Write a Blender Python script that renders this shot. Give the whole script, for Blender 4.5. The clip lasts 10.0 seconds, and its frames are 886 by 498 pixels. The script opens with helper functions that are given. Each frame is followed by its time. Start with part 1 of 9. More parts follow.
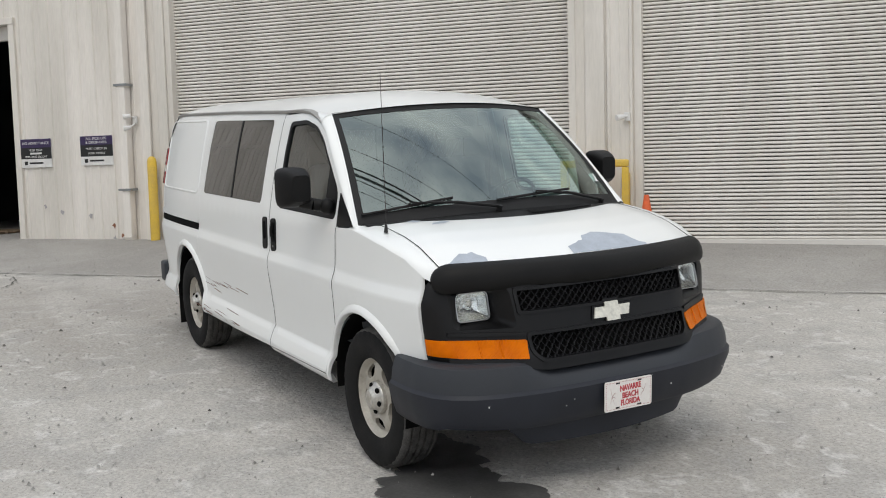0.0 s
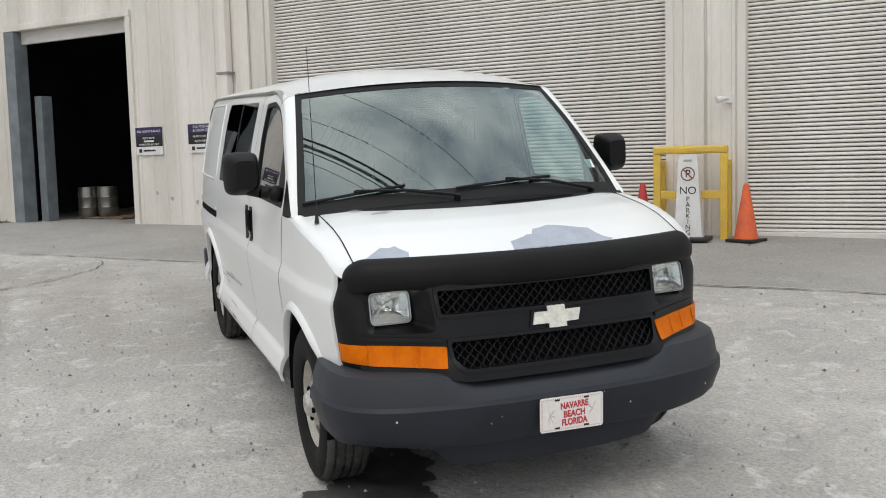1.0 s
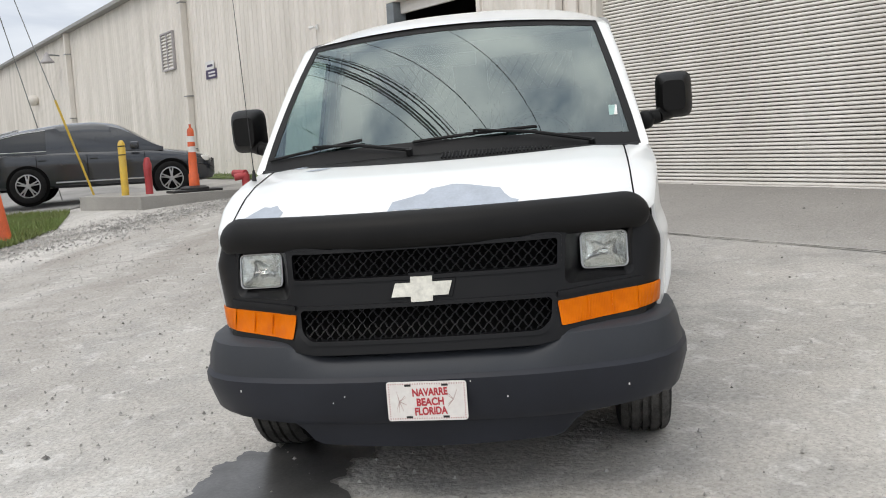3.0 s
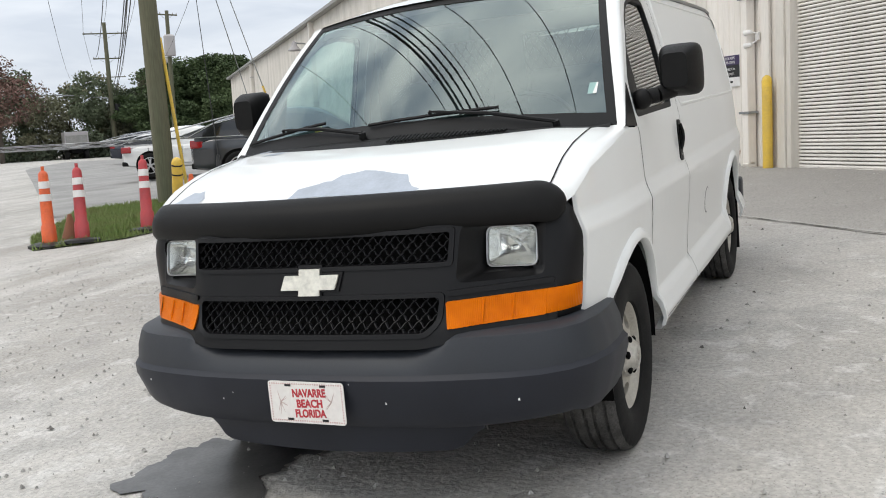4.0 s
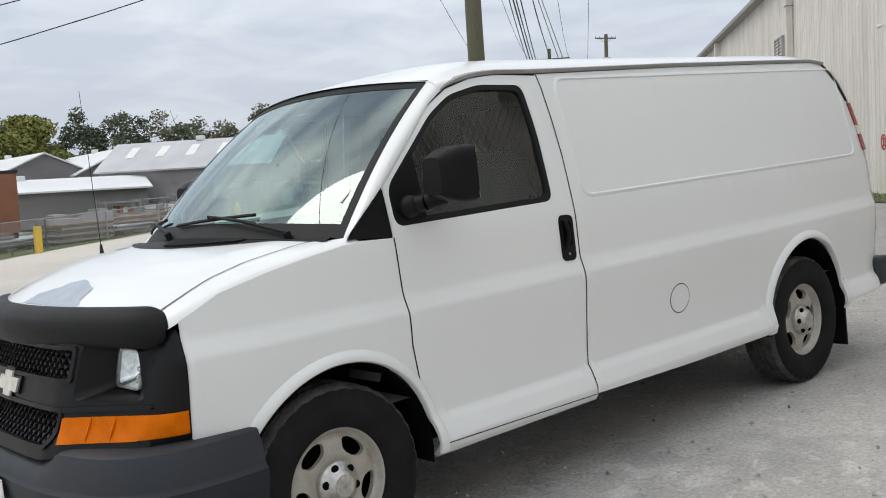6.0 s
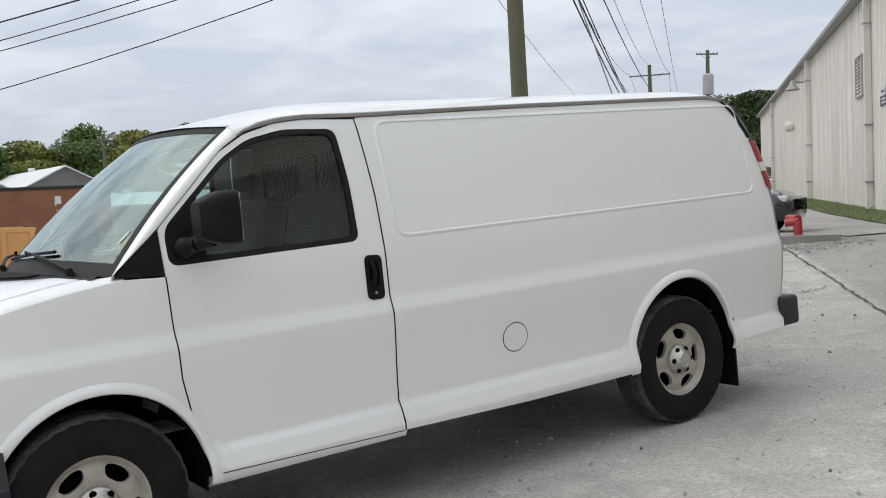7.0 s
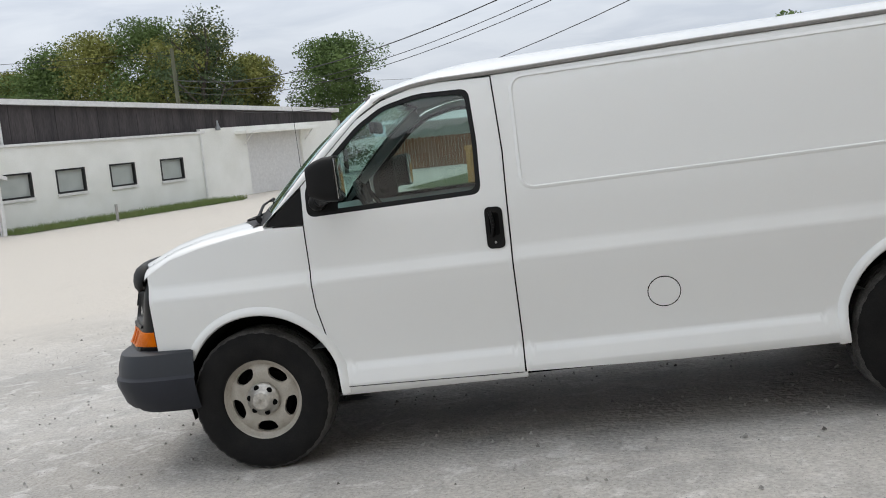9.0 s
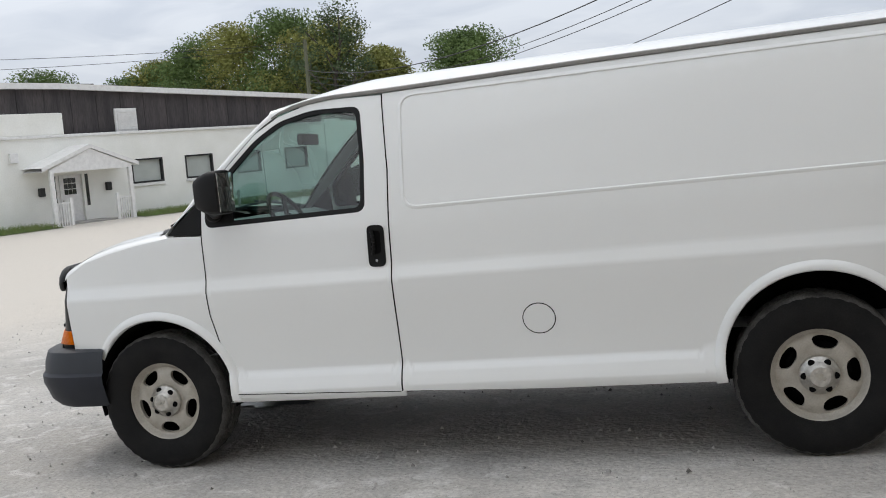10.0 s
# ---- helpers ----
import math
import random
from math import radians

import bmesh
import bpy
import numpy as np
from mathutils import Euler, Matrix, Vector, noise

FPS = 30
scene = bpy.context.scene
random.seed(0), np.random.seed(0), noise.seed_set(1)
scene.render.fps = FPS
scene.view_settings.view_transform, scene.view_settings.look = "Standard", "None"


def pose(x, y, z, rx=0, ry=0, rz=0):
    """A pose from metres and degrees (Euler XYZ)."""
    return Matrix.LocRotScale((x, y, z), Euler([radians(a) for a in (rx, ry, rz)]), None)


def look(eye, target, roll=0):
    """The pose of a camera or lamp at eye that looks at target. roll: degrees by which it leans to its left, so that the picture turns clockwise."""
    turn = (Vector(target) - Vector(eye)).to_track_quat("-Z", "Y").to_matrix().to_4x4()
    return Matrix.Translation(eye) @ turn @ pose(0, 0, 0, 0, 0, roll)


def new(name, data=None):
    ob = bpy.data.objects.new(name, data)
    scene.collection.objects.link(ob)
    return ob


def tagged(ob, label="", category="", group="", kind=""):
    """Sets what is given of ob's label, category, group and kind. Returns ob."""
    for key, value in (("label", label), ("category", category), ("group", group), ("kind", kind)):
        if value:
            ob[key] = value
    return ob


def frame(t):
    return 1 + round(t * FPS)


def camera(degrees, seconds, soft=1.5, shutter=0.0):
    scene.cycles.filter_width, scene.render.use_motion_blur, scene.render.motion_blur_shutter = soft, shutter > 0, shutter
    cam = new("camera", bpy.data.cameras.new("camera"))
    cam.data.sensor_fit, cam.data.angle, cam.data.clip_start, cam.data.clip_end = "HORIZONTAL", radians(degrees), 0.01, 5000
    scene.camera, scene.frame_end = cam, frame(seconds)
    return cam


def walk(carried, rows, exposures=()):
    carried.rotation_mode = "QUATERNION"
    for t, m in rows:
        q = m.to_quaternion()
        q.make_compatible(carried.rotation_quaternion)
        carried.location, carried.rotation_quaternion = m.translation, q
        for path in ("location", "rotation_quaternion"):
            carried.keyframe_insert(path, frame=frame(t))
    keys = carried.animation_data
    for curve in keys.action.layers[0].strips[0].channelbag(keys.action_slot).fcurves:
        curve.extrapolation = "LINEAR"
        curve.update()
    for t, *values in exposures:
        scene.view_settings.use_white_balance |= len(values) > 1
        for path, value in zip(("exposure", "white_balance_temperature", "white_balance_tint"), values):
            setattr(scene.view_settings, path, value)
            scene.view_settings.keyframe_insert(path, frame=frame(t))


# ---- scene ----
cam = camera(49.3, 10.0, 1.0)
# the yard falls away from the warehouse: the van and the camera's line were laid out on its tilted plane
SLOPE = Vector((-0.0441, 0.0314, 1.0)).rotation_difference(Vector((0, 0, 1))).to_matrix().to_4x4()
LEVEL = Matrix.Translation((0, 0, 0.017)) @ Vector((-0.0367, 0.0316, 1.0)).rotation_difference(Vector((0, 0, 1))).to_matrix().to_4x4()
PATH = [
    (0, (4.608, -3.105, 1.828), (2.887, -2.12, 1.568), -2.0),
    (0.5, (4.657, -2.477, 1.794), (2.859, -1.639, 1.539), -2.0),
    (1, (4.611, -1.862, 1.743), (2.747, -1.19, 1.472), -2.5),
    (1.5, (4.649, -1.2, 1.693), (2.723, -0.752, 1.397), -3.5),
    (2, (4.593, -0.568, 1.633), (2.63, -0.338, 1.327), -4.4),
    (2.5, (4.564, 0.033, 1.595), (2.587, -0.004, 1.295), -5.5),
    (3.8, (3.942, 1.561, 1.443), (2.087, 0.874, 1.147), -4.9),
    (4, (3.786, 1.794, 1.42), (1.971, 1.004, 1.135), -5.7),
    (4.5, (3.436, 2.418, 1.432), (1.729, 1.4, 1.209), -6.8),
    (5, (3.001, 2.992, 1.439), (1.424, 1.777, 1.246), -6.3),
    (5.2, (2.763, 3.196, 1.467), (1.245, 1.907, 1.276), -6.4),
    (6.3, (1.661, 4.279, 1.486), (0.443, 2.699, 1.346), -6.0),
    (6.5, (1.453, 4.474, 1.476), (0.268, 2.867, 1.348), -6.2),
    (7, (0.923, 4.945, 1.486), (-0.191, 3.288, 1.381), -5.3),
    (7.5, (0.309, 5.281, 1.506), (-0.705, 3.563, 1.353), -5.2),
    (8, (-0.365, 5.616, 1.534), (-1.069, 3.753, 1.345), -6.4),
    (8.5, (-1.11, 5.754, 1.494), (-1.293, 3.771, 1.314), -7.3),
    (9, (-1.747, 5.84, 1.496), (-1.475, 3.866, 1.321), -7.2),
    (9.5, (-2.382, 5.706, 1.498), (-1.904, 3.772, 1.327), -6.5),
    (10, (-3.037, 5.576, 1.489), (-2.483, 3.661, 1.328), -5.6),
]
walk(cam, [(t, LEVEL @ look(eye, target, roll)) for t, eye, target, roll in PATH],
     [(0.0, -0.17, 6650, 9), (1.5, -0.06, 6650, 9), (2.5, 0.03, 6700, 10), (4.0, 0.14, 6650, 9), (5.0, -0.02, 6550, 9), (6.5, -0.09, 6550, 9), (8.0, -0.07, 6550, 9), (10.0, -0.08, 6550, 10)])

# ---------------------------------------------------------------- light
world = bpy.data.worlds.new("overcast_sky")
scene.world = world
world.use_nodes = True
SUN_EL, SUN_AZ = 55.0, -38.0


def build_sky():
    nt = world.node_tree
    nt.nodes.clear()
    N, L = nt.nodes.new, nt.links.new
    out, bg = N("ShaderNodeOutputWorld"), N("ShaderNodeBackground")
    sky = N("ShaderNodeTexSky")
    sky.sky_type, sky.sun_disc = "NISHITA", False
    sky.sun_elevation, sky.sun_rotation = radians(SUN_EL), radians(90 - SUN_AZ)
    sky.dust_density, sky.ozone_density = 3.0, 2.0
    tc, sep = N("ShaderNodeTexCoord"), N("ShaderNodeSeparateXYZ")
    L(tc.outputs["Generated"], sep.inputs[0])
    up = N("ShaderNodeMath")
    up.operation, up.use_clamp = "MAXIMUM", False
    L(sep.outputs["Z"], up.inputs[0])
    up.inputs[1].default_value = 0.0
    # cloud sheet seen in perspective: direction over height
    lift = N("ShaderNodeMath")
    lift.operation = "ADD"
    L(up.outputs[0], lift.inputs[0])
    lift.inputs[1].default_value = 0.16
    div = N("ShaderNodeVectorMath")
    div.operation = "DIVIDE"
    comb = N("ShaderNodeCombineXYZ")
    for s in range(3):
        L(lift.outputs[0], comb.inputs[s])
    L(tc.outputs["Generated"], div.inputs[0])
    L(comb.outputs[0], div.inputs[1])
    n1, n2 = N("ShaderNodeTexNoise"), N("ShaderNodeTexNoise")
    n1.inputs["Scale"].default_value, n1.inputs["Detail"].default_value, n1.inputs["Distortion"].default_value = 2.6, 4.5, 0.5
    n2.inputs["Scale"].default_value, n2.inputs["Detail"].default_value = 0.55, 3.0
    L(div.outputs[0], n1.inputs["Vector"])
    L(div.outputs[0], n2.inputs["Vector"])
    mixn = N("ShaderNodeMath")
    mixn.operation = "MULTIPLY_ADD"
    L(n1.outputs["Fac"], mixn.inputs[0])
    mixn.inputs[1].default_value = 0.6
    half = N("ShaderNodeMath")
    half.operation = "MULTIPLY"
    L(n2.outputs["Fac"], half.inputs[0])
    half.inputs[1].default_value = 0.4
    L(half.outputs[0], mixn.inputs[2])
    ramp = N("ShaderNodeValToRGB")
    ramp.color_ramp.elements[0].position, ramp.color_ramp.elements[1].position = 0.40, 0.58
    ramp.color_ramp.elements[0].color = (3.9, 4.5, 5.6, 1)
    ramp.color_ramp.elements[1].color = (13.0, 13.2, 13.2, 1)
    L(mixn.outputs[0], ramp.inputs[0])
    # the sheet reads as even haze low down and as torn cloud overhead
    high = N("ShaderNodeMapRange")
    high.interpolation_type = "SMOOTHSTEP"
    high.inputs["From Min"].default_value, high.inputs["From Max"].default_value = 0.02, 0.75
    high.inputs["To Min"].default_value, high.inputs["To Max"].default_value = 0.12, 1.0
    L(up.outputs[0], high.inputs["Value"])
    soft = N("ShaderNodeMix")
    soft.data_type = "RGBA"
    soft.inputs["A"].default_value = (7.35, 8.0, 9.1, 1)
    L(high.outputs[0], soft.inputs["Factor"])
    L(ramp.outputs[0], soft.inputs["B"])
    # overcast: the zenith is brighter than the horizon
    grad = N("ShaderNodeMath")
    grad.operation = "MULTIPLY_ADD"
    L(up.outputs[0], grad.inputs[0])
    grad.inputs[1].default_value, grad.inputs[2].default_value = CLOUD_RISE, CLOUD_LOW
    scale = N("ShaderNodeVectorMath")
    scale.operation = "SCALE"
    L(soft.outputs["Result"], scale.inputs[0])
    L(grad.outputs[0], scale.inputs["Scale"])
    mix = N("ShaderNodeMix")
    mix.data_type = "RGBA"
    mix.inputs["Factor"].default_value = 0.88
    L(sky.outputs[0], mix.inputs["A"])
    L(scale.outputs[0], mix.inputs["B"])
    L(mix.outputs["Result"], bg.inputs["Color"])
    bg.inputs["Strength"].default_value = 0.1
    L(bg.outputs[0], out.inputs["Surface"])


CLOUD_LOW, CLOUD_RISE = 0.90, 0.90
build_sky()
sun = new("sun", bpy.data.lights.new("sun", "SUN"))
sun.data.energy, sun.data.angle, sun.data.color = 0.66, radians(25), (1.0, 0.94, 0.86)
sun.matrix_world = look((math.cos(radians(SUN_AZ)) * 50, math.sin(radians(SUN_AZ)) * 50, 50 * math.tan(radians(SUN_EL))), (0, 0, 0))

# ---------------------------------------------------------------- materials
def mat(name, col, rough=0.6, metal=0.0, var=0.10, scale=3.0, fine=60.0, bump=0.15, tint=None, coat=0.0, spec=0.5, stretch=(1, 1, 1), depth=0.004, rvar=0.08):
    """A surface with variation at two scales: broad stains towards tint, fine grain, relief."""
    m = bpy.data.materials.new(name)
    m.use_nodes = True
    nt = m.node_tree
    N, L = nt.nodes.new, nt.links.new
    b = nt.nodes["Principled BSDF"]
    tc, mp = N("ShaderNodeTexCoord"), N("ShaderNodeMapping")
    L(tc.outputs["Object"], mp.inputs["Vector"])
    mp.inputs["Scale"].default_value = stretch
    big, small = N("ShaderNodeTexNoise"), N("ShaderNodeTexNoise")
    big.inputs["Scale"].default_value, big.inputs["Detail"].default_value = scale, 5.0
    small.inputs["Scale"].default_value, small.inputs["Detail"].default_value = fine, 3.0
    L(mp.outputs[0], big.inputs["Vector"])
    L(mp.outputs[0], small.inputs["Vector"])
    r1 = N("ShaderNodeMapRange")
    r1.inputs["From Min"].default_value, r1.inputs["From Max"].default_value = 0.3, 0.7
    L(big.outputs["Fac"], r1.inputs["Value"])
    mix = N("ShaderNodeMix")
    mix.data_type = "RGBA"
    tint = tint or tuple(c * (1 - 2 * var) for c in col)
    mix.inputs["A"].default_value = (*tint, 1)
    mix.inputs["B"].default_value = (*(min(1, c * (1 + var * 0.5)) for c in col), 1)
    L(r1.outputs[0], mix.inputs["Factor"])
    hsv = N("ShaderNodeHueSaturation")
    r2 = N("ShaderNodeMapRange")
    r2.inputs["From Min"].default_value, r2.inputs["From Max"].default_value = 0.25, 0.75
    r2.inputs["To Min"].default_value, r2.inputs["To Max"].default_value = 1 - var, 1 + var
    L(small.outputs["Fac"], r2.inputs["Value"])
    L(r2.outputs[0], hsv.inputs["Value"])
    L(mix.outputs["Result"], hsv.inputs["Color"])
    L(hsv.outputs[0], b.inputs["Base Color"])
    rr = N("ShaderNodeMapRange")
    rr.inputs["To Min"].default_value, rr.inputs["To Max"].default_value = max(0.02, rough - rvar), min(1, rough + rvar)
    L(big.outputs["Fac"], rr.inputs["Value"])
    L(rr.outputs[0], b.inputs["Roughness"])
    b.inputs["Metallic"].default_value = metal
    b.inputs["Specular IOR Level"].default_value = spec
    b.inputs["Coat Weight"].default_value = coat
    b.inputs["Coat Roughness"].default_value = 0.08
    if bump:
        bp = N("ShaderNodeBump")
        bp.inputs["Strength"].default_value, bp.inputs["Distance"].default_value = bump, depth
        L(small.outputs["Fac"], bp.inputs["Height"])
        L(bp.outputs[0], b.inputs["Normal"])
    return m


def glass(name, tint, base=0.05, rough=0.0, sheen=(1, 1, 1)):
    """Thin tinted pane: clear inside, more mirror-like the flatter it is seen."""
    m = bpy.data.materials.new(name)
    m.use_nodes = True
    nt = m.node_tree
    nt.nodes.clear()
    N, L = nt.nodes.new, nt.links.new
    out, mx, tr, gl, lw = N("ShaderNodeOutputMaterial"), N("ShaderNodeMixShader"), N("ShaderNodeBsdfTransparent"), N("ShaderNodeBsdfGlossy"), N("ShaderNodeLayerWeight")
    tr.inputs["Color"].default_value = (*tint, 1)
    gl.inputs["Roughness"].default_value = rough
    gl.inputs["Color"].default_value = (*sheen, 1)
    lw.inputs["Blend"].default_value = 0.5
    power, rise = N("ShaderNodeMath"), N("ShaderNodeMath")
    power.operation, rise.operation = "POWER", "MULTIPLY_ADD"
    L(lw.outputs["Facing"], power.inputs[0])
    power.inputs[1].default_value = 4.0
    L(power.outputs[0], rise.inputs[0])
    rise.inputs[1].default_value, rise.inputs[2].default_value = 1 - base, base
    L(rise.outputs[0], mx.inputs[0])
    L(tr.outputs[0], mx.inputs[1])
    L(gl.outputs[0], mx.inputs[2])
    L(mx.outputs[0], out.inputs["Surface"])
    return m


M = {}
M["white"] = mat("van_white_paint", (0.80, 0.81, 0.80), 0.34, var=0.008, scale=0.8, fine=220, bump=0.0, coat=0.55, tint=(0.788, 0.796, 0.783), rvar=0.01)
M["black_plastic"] = mat("black_grained_plastic", (0.0075, 0.0073, 0.0073), 0.5, spec=0.18, var=0.15, scale=6, fine=700, bump=0.25, depth=0.001)
M["grille_wire"] = mat("glossy_black_wire", (0.012, 0.012, 0.013), 0.3, var=0.1, spec=0.45, bump=0)
M["fascia"] = mat("satin_black_fascia", (0.0068, 0.0066, 0.0072), 0.38, spec=0.24, var=0.12, scale=5, fine=500, bump=0.1, depth=0.001)
M["bumper"] = mat("faded_grey_bumper", (0.031, 0.0335, 0.039), 0.5, spec=0.3, var=0.14, scale=4, fine=300, bump=0.12, tint=(0.028, 0.032, 0.039), depth=0.001)
M["bumper_low"] = mat("dark_blue_black_bumper", (0.020, 0.0225, 0.031), 0.5, spec=0.3, var=0.15, scale=3, fine=300, bump=0.1, depth=0.001)
M["rubber"] = mat("tyre_rubber", (0.008, 0.008, 0.0085), 0.8, var=0.25, scale=9, fine=160, bump=0.3, tint=(0.014, 0.0135, 0.013), spec=0.18)
M["tread"] = mat("dusty_tread_rubber", (0.085, 0.082, 0.078), 0.9, var=0.3, scale=14, fine=120, bump=0.4, tint=(0.045, 0.043, 0.041), spec=0.2)
M["trim"] = mat("black_rubber_trim", (0.006, 0.006, 0.0065), 0.6, spec=0.3, var=0.1, bump=0.05)
# near-black also carries the shade of wheel wells, gaps and the underside
M["dark"] = mat("underbody_and_shade_black", (0.004, 0.004, 0.004), 0.95, var=0.2, scale=5, spec=0.1)
M["rim"] = mat("weathered_silver_wheel_paint", (0.46, 0.435, 0.385), 0.45, 0.15, var=0.10, scale=14, fine=120, bump=0.08, tint=(0.36, 0.33, 0.28))
M["cap"] = mat("worn_chrome_centre_cap", (0.55, 0.53, 0.49), 0.32, 0.7, var=0.12, scale=30)
M["rail"] = mat("grey_drip_rail", (0.30, 0.295, 0.28), 0.5, var=0.12)
M["red_lens"] = mat("red_tail_lens", (0.33, 0.012, 0.016), 0.15, var=0.1, coat=0.6)
M["clear_lens"] = mat("frosted_lens", (0.75, 0.72, 0.66), 0.18, var=0.1, coat=0.6)
M["emblem"] = mat("worn_emblem", (0.72, 0.70, 0.62), 0.35, 0.2, var=0.1, scale=30)
M["primer"] = mat("bare_primer", (0.40, 0.44, 0.50), 0.5, var=0.06, scale=9, fine=90, bump=0.05, tint=(0.32, 0.35, 0.40))
M["windshield"] = glass("windshield_glass", (0.50, 0.70, 0.67), 0.17, 0.0, (0.88, 1.0, 0.98))
M["sideglass"] = glass("side_glass", (0.58, 0.70, 0.67), 0.06)
M["tintglass"] = glass("tinted_glass", (0.035, 0.032, 0.03), 0.05)
M["lensglass"] = glass("lamp_glass", (0.93, 0.95, 0.95), 0.05, 0.03)
M["mirror"] = mat("mirror_glass", (0.8, 0.8, 0.8), 0.04, 1.0, var=0.01, bump=0)
M["interior"] = mat("grey_interior_plastic", (0.24, 0.25, 0.25), 0.7, var=0.1)
M["cloth"] = mat("dark_seat_cloth", (0.06, 0.061, 0.063), 0.9, var=0.15, fine=300)
M["cage"] = mat("partition_steel", (0.012, 0.012, 0.012), 0.6, 0.0)
M["plate"] = mat("painted_plate", (0.78, 0.76, 0.72), 0.4, var=0.05, scale=20, tint=(0.78, 0.73, 0.70))
M["plate_red"] = mat("red_lettering", (0.50, 0.035, 0.05), 0.5, var=0.1, scale=60)
M["metal"] = mat("bare_steel", (0.45, 0.45, 0.46), 0.35, 0.8, var=0.1, scale=12)
M["wall"] = mat("warehouse_white_sheet", (0.81, 0.765, 0.71), 0.55, var=0.05, scale=0.9, fine=25, bump=0.05, tint=(0.62, 0.585, 0.525), stretch=(1.6, 1, 0.22))
M["wall_far"] = M["wall"]
M["slat"] = mat("rollup_slat_white", (0.75, 0.725, 0.685), 0.5, var=0.05, scale=1.5, fine=20, bump=0.05, tint=(0.64, 0.61, 0.565), stretch=(0.4, 1, 1))
# joint colour holds both grime and the shade under each slat's lip
M["slat_joint"] = mat("grime_and_shade_in_slat_joints", (0.20, 0.18, 0.155), 0.9, var=0.3, scale=2.0, fine=30, bump=0)
M["jamb"] = mat("grey_door_jamb", (0.20, 0.225, 0.24), 0.55, var=0.15, scale=4)
# near-black stands in for the shade inside the doorway
M["void"] = mat("warehouse_inside_shade", (0.03, 0.03, 0.032), 0.95, var=0.3, scale=1)
M["yellow"] = mat("chipped_yellow_paint", (0.72, 0.48, 0.055), 0.45, var=0.10, scale=7, fine=60, bump=0.2, tint=(0.60, 0.40, 0.08))
M["orange"] = mat("orange_cone_plastic", (0.75, 0.13, 0.03), 0.5, var=0.12, scale=6, tint=(0.55, 0.10, 0.04))
M["redpaint"] = mat("faded_red_paint", (0.42, 0.035, 0.04), 0.45, var=0.15, scale=8, tint=(0.34, 0.05, 0.055))
M["white_plain"] = mat("white_plastic", (0.76, 0.75, 0.73), 0.45, var=0.06, scale=6)
M["purple"] = mat("purple_sign_face", (0.040, 0.022, 0.085), 0.4, var=0.08, scale=8)
M["black"] = mat("black_paint", (0.012, 0.012, 0.012), 0.5, var=0.1)
M["steel"] = mat("keg_steel", (0.24, 0.23, 0.21), 0.35, 0.85, var=0.12, scale=9)
M["wood"] = mat("weathered_wood", (0.23, 0.16, 0.10), 0.8, var=0.2, scale=3, fine=40, stretch=(1, 1, 0.1), bump=0.4)
M["pole"] = mat("treated_pole_wood", (0.125, 0.115, 0.075), 0.85, var=0.2, scale=2.5, fine=45, stretch=(1, 1, 0.08), bump=0.6, tint=(0.085, 0.092, 0.055))
M["conc"] = mat("old_concrete", (0.36, 0.345, 0.32), 0.85, var=0.12, scale=1.2, fine=50, bump=0.4)
M["asphalt"] = mat("parking_asphalt", (0.30, 0.292, 0.28), 0.85, var=0.15, scale=0.8, fine=60, bump=0.5)
M["grass"] = mat("grass_blades", (0.13, 0.20, 0.05), 0.7, var=0.3, scale=1.5, fine=20, bump=0, tint=(0.18, 0.20, 0.07))
M["soil"] = mat("grassy_soil", (0.11, 0.14, 0.05), 0.95, var=0.25, scale=2, fine=30, bump=0.6)
M["office"] = mat("office_white_block", (0.84, 0.835, 0.79), 0.7, var=0.04, scale=0.8, fine=18, bump=0.15, tint=(0.77, 0.765, 0.71))
M["office_dark"] = mat("weathered_dark_panel", (0.065, 0.055, 0.055), 0.8, var=0.35, scale=0.9, fine=9, stretch=(2.5, 1, 0.35), tint=(0.03, 0.026, 0.027))
M["blind"] = mat("window_blind", (0.46, 0.49, 0.46), 0.35, var=0.06, scale=1.5, coat=0.6)
M["roof"] = mat("pale_roof_sheet", (0.62, 0.63, 0.64), 0.45, 0.1, var=0.08, scale=0.5, tint=(0.5, 0.5, 0.5))
M["greywall"] = mat("grey_far_building", (0.42, 0.40, 0.40), 0.7, var=0.06, scale=0.5)
M["rust"] = mat("brown_container", (0.26, 0.105, 0.05), 0.6, var=0.15, scale=1.2, tint=(0.2, 0.08, 0.04))
M["skip"] = mat("tan_dumpster", (0.58, 0.31, 0.11), 0.6, var=0.12, scale=1.2, tint=(0.48, 0.25, 0.085))
M["galv"] = mat("galvanised_wire", (0.30, 0.31, 0.31), 0.5, 0.5, var=0.1)
M["cable"] = mat("black_cable", (0.015, 0.015, 0.016), 0.6, var=0.05, bump=0)
M["suv"] = mat("charcoal_car_paint", (0.035, 0.038, 0.044), 0.2, 0.3, var=0.04, bump=0.0, coat=0.8)
M["bluecar"] = mat("navy_car_paint", (0.02, 0.024, 0.04), 0.2, 0.3, var=0.04, bump=0.0, coat=0.8)
M["whitecar"] = mat("white_car_paint", (0.72, 0.72, 0.71), 0.2, var=0.02, bump=0.0, coat=0.8)
M["carglass"] = mat("dark_car_glass", (0.012, 0.013, 0.014), 0.06, var=0.02, bump=0, coat=0.5)
M["alloy"] = mat("car_alloy_wheel", (0.55, 0.55, 0.56), 0.3, 0.7, var=0.08)
M["leaf_a"] = mat("leaf_green", (0.13, 0.185, 0.06), 0.7, var=0.35, scale=0.5, fine=3, bump=0, tint=(0.07, 0.115, 0.038), spec=0.2)
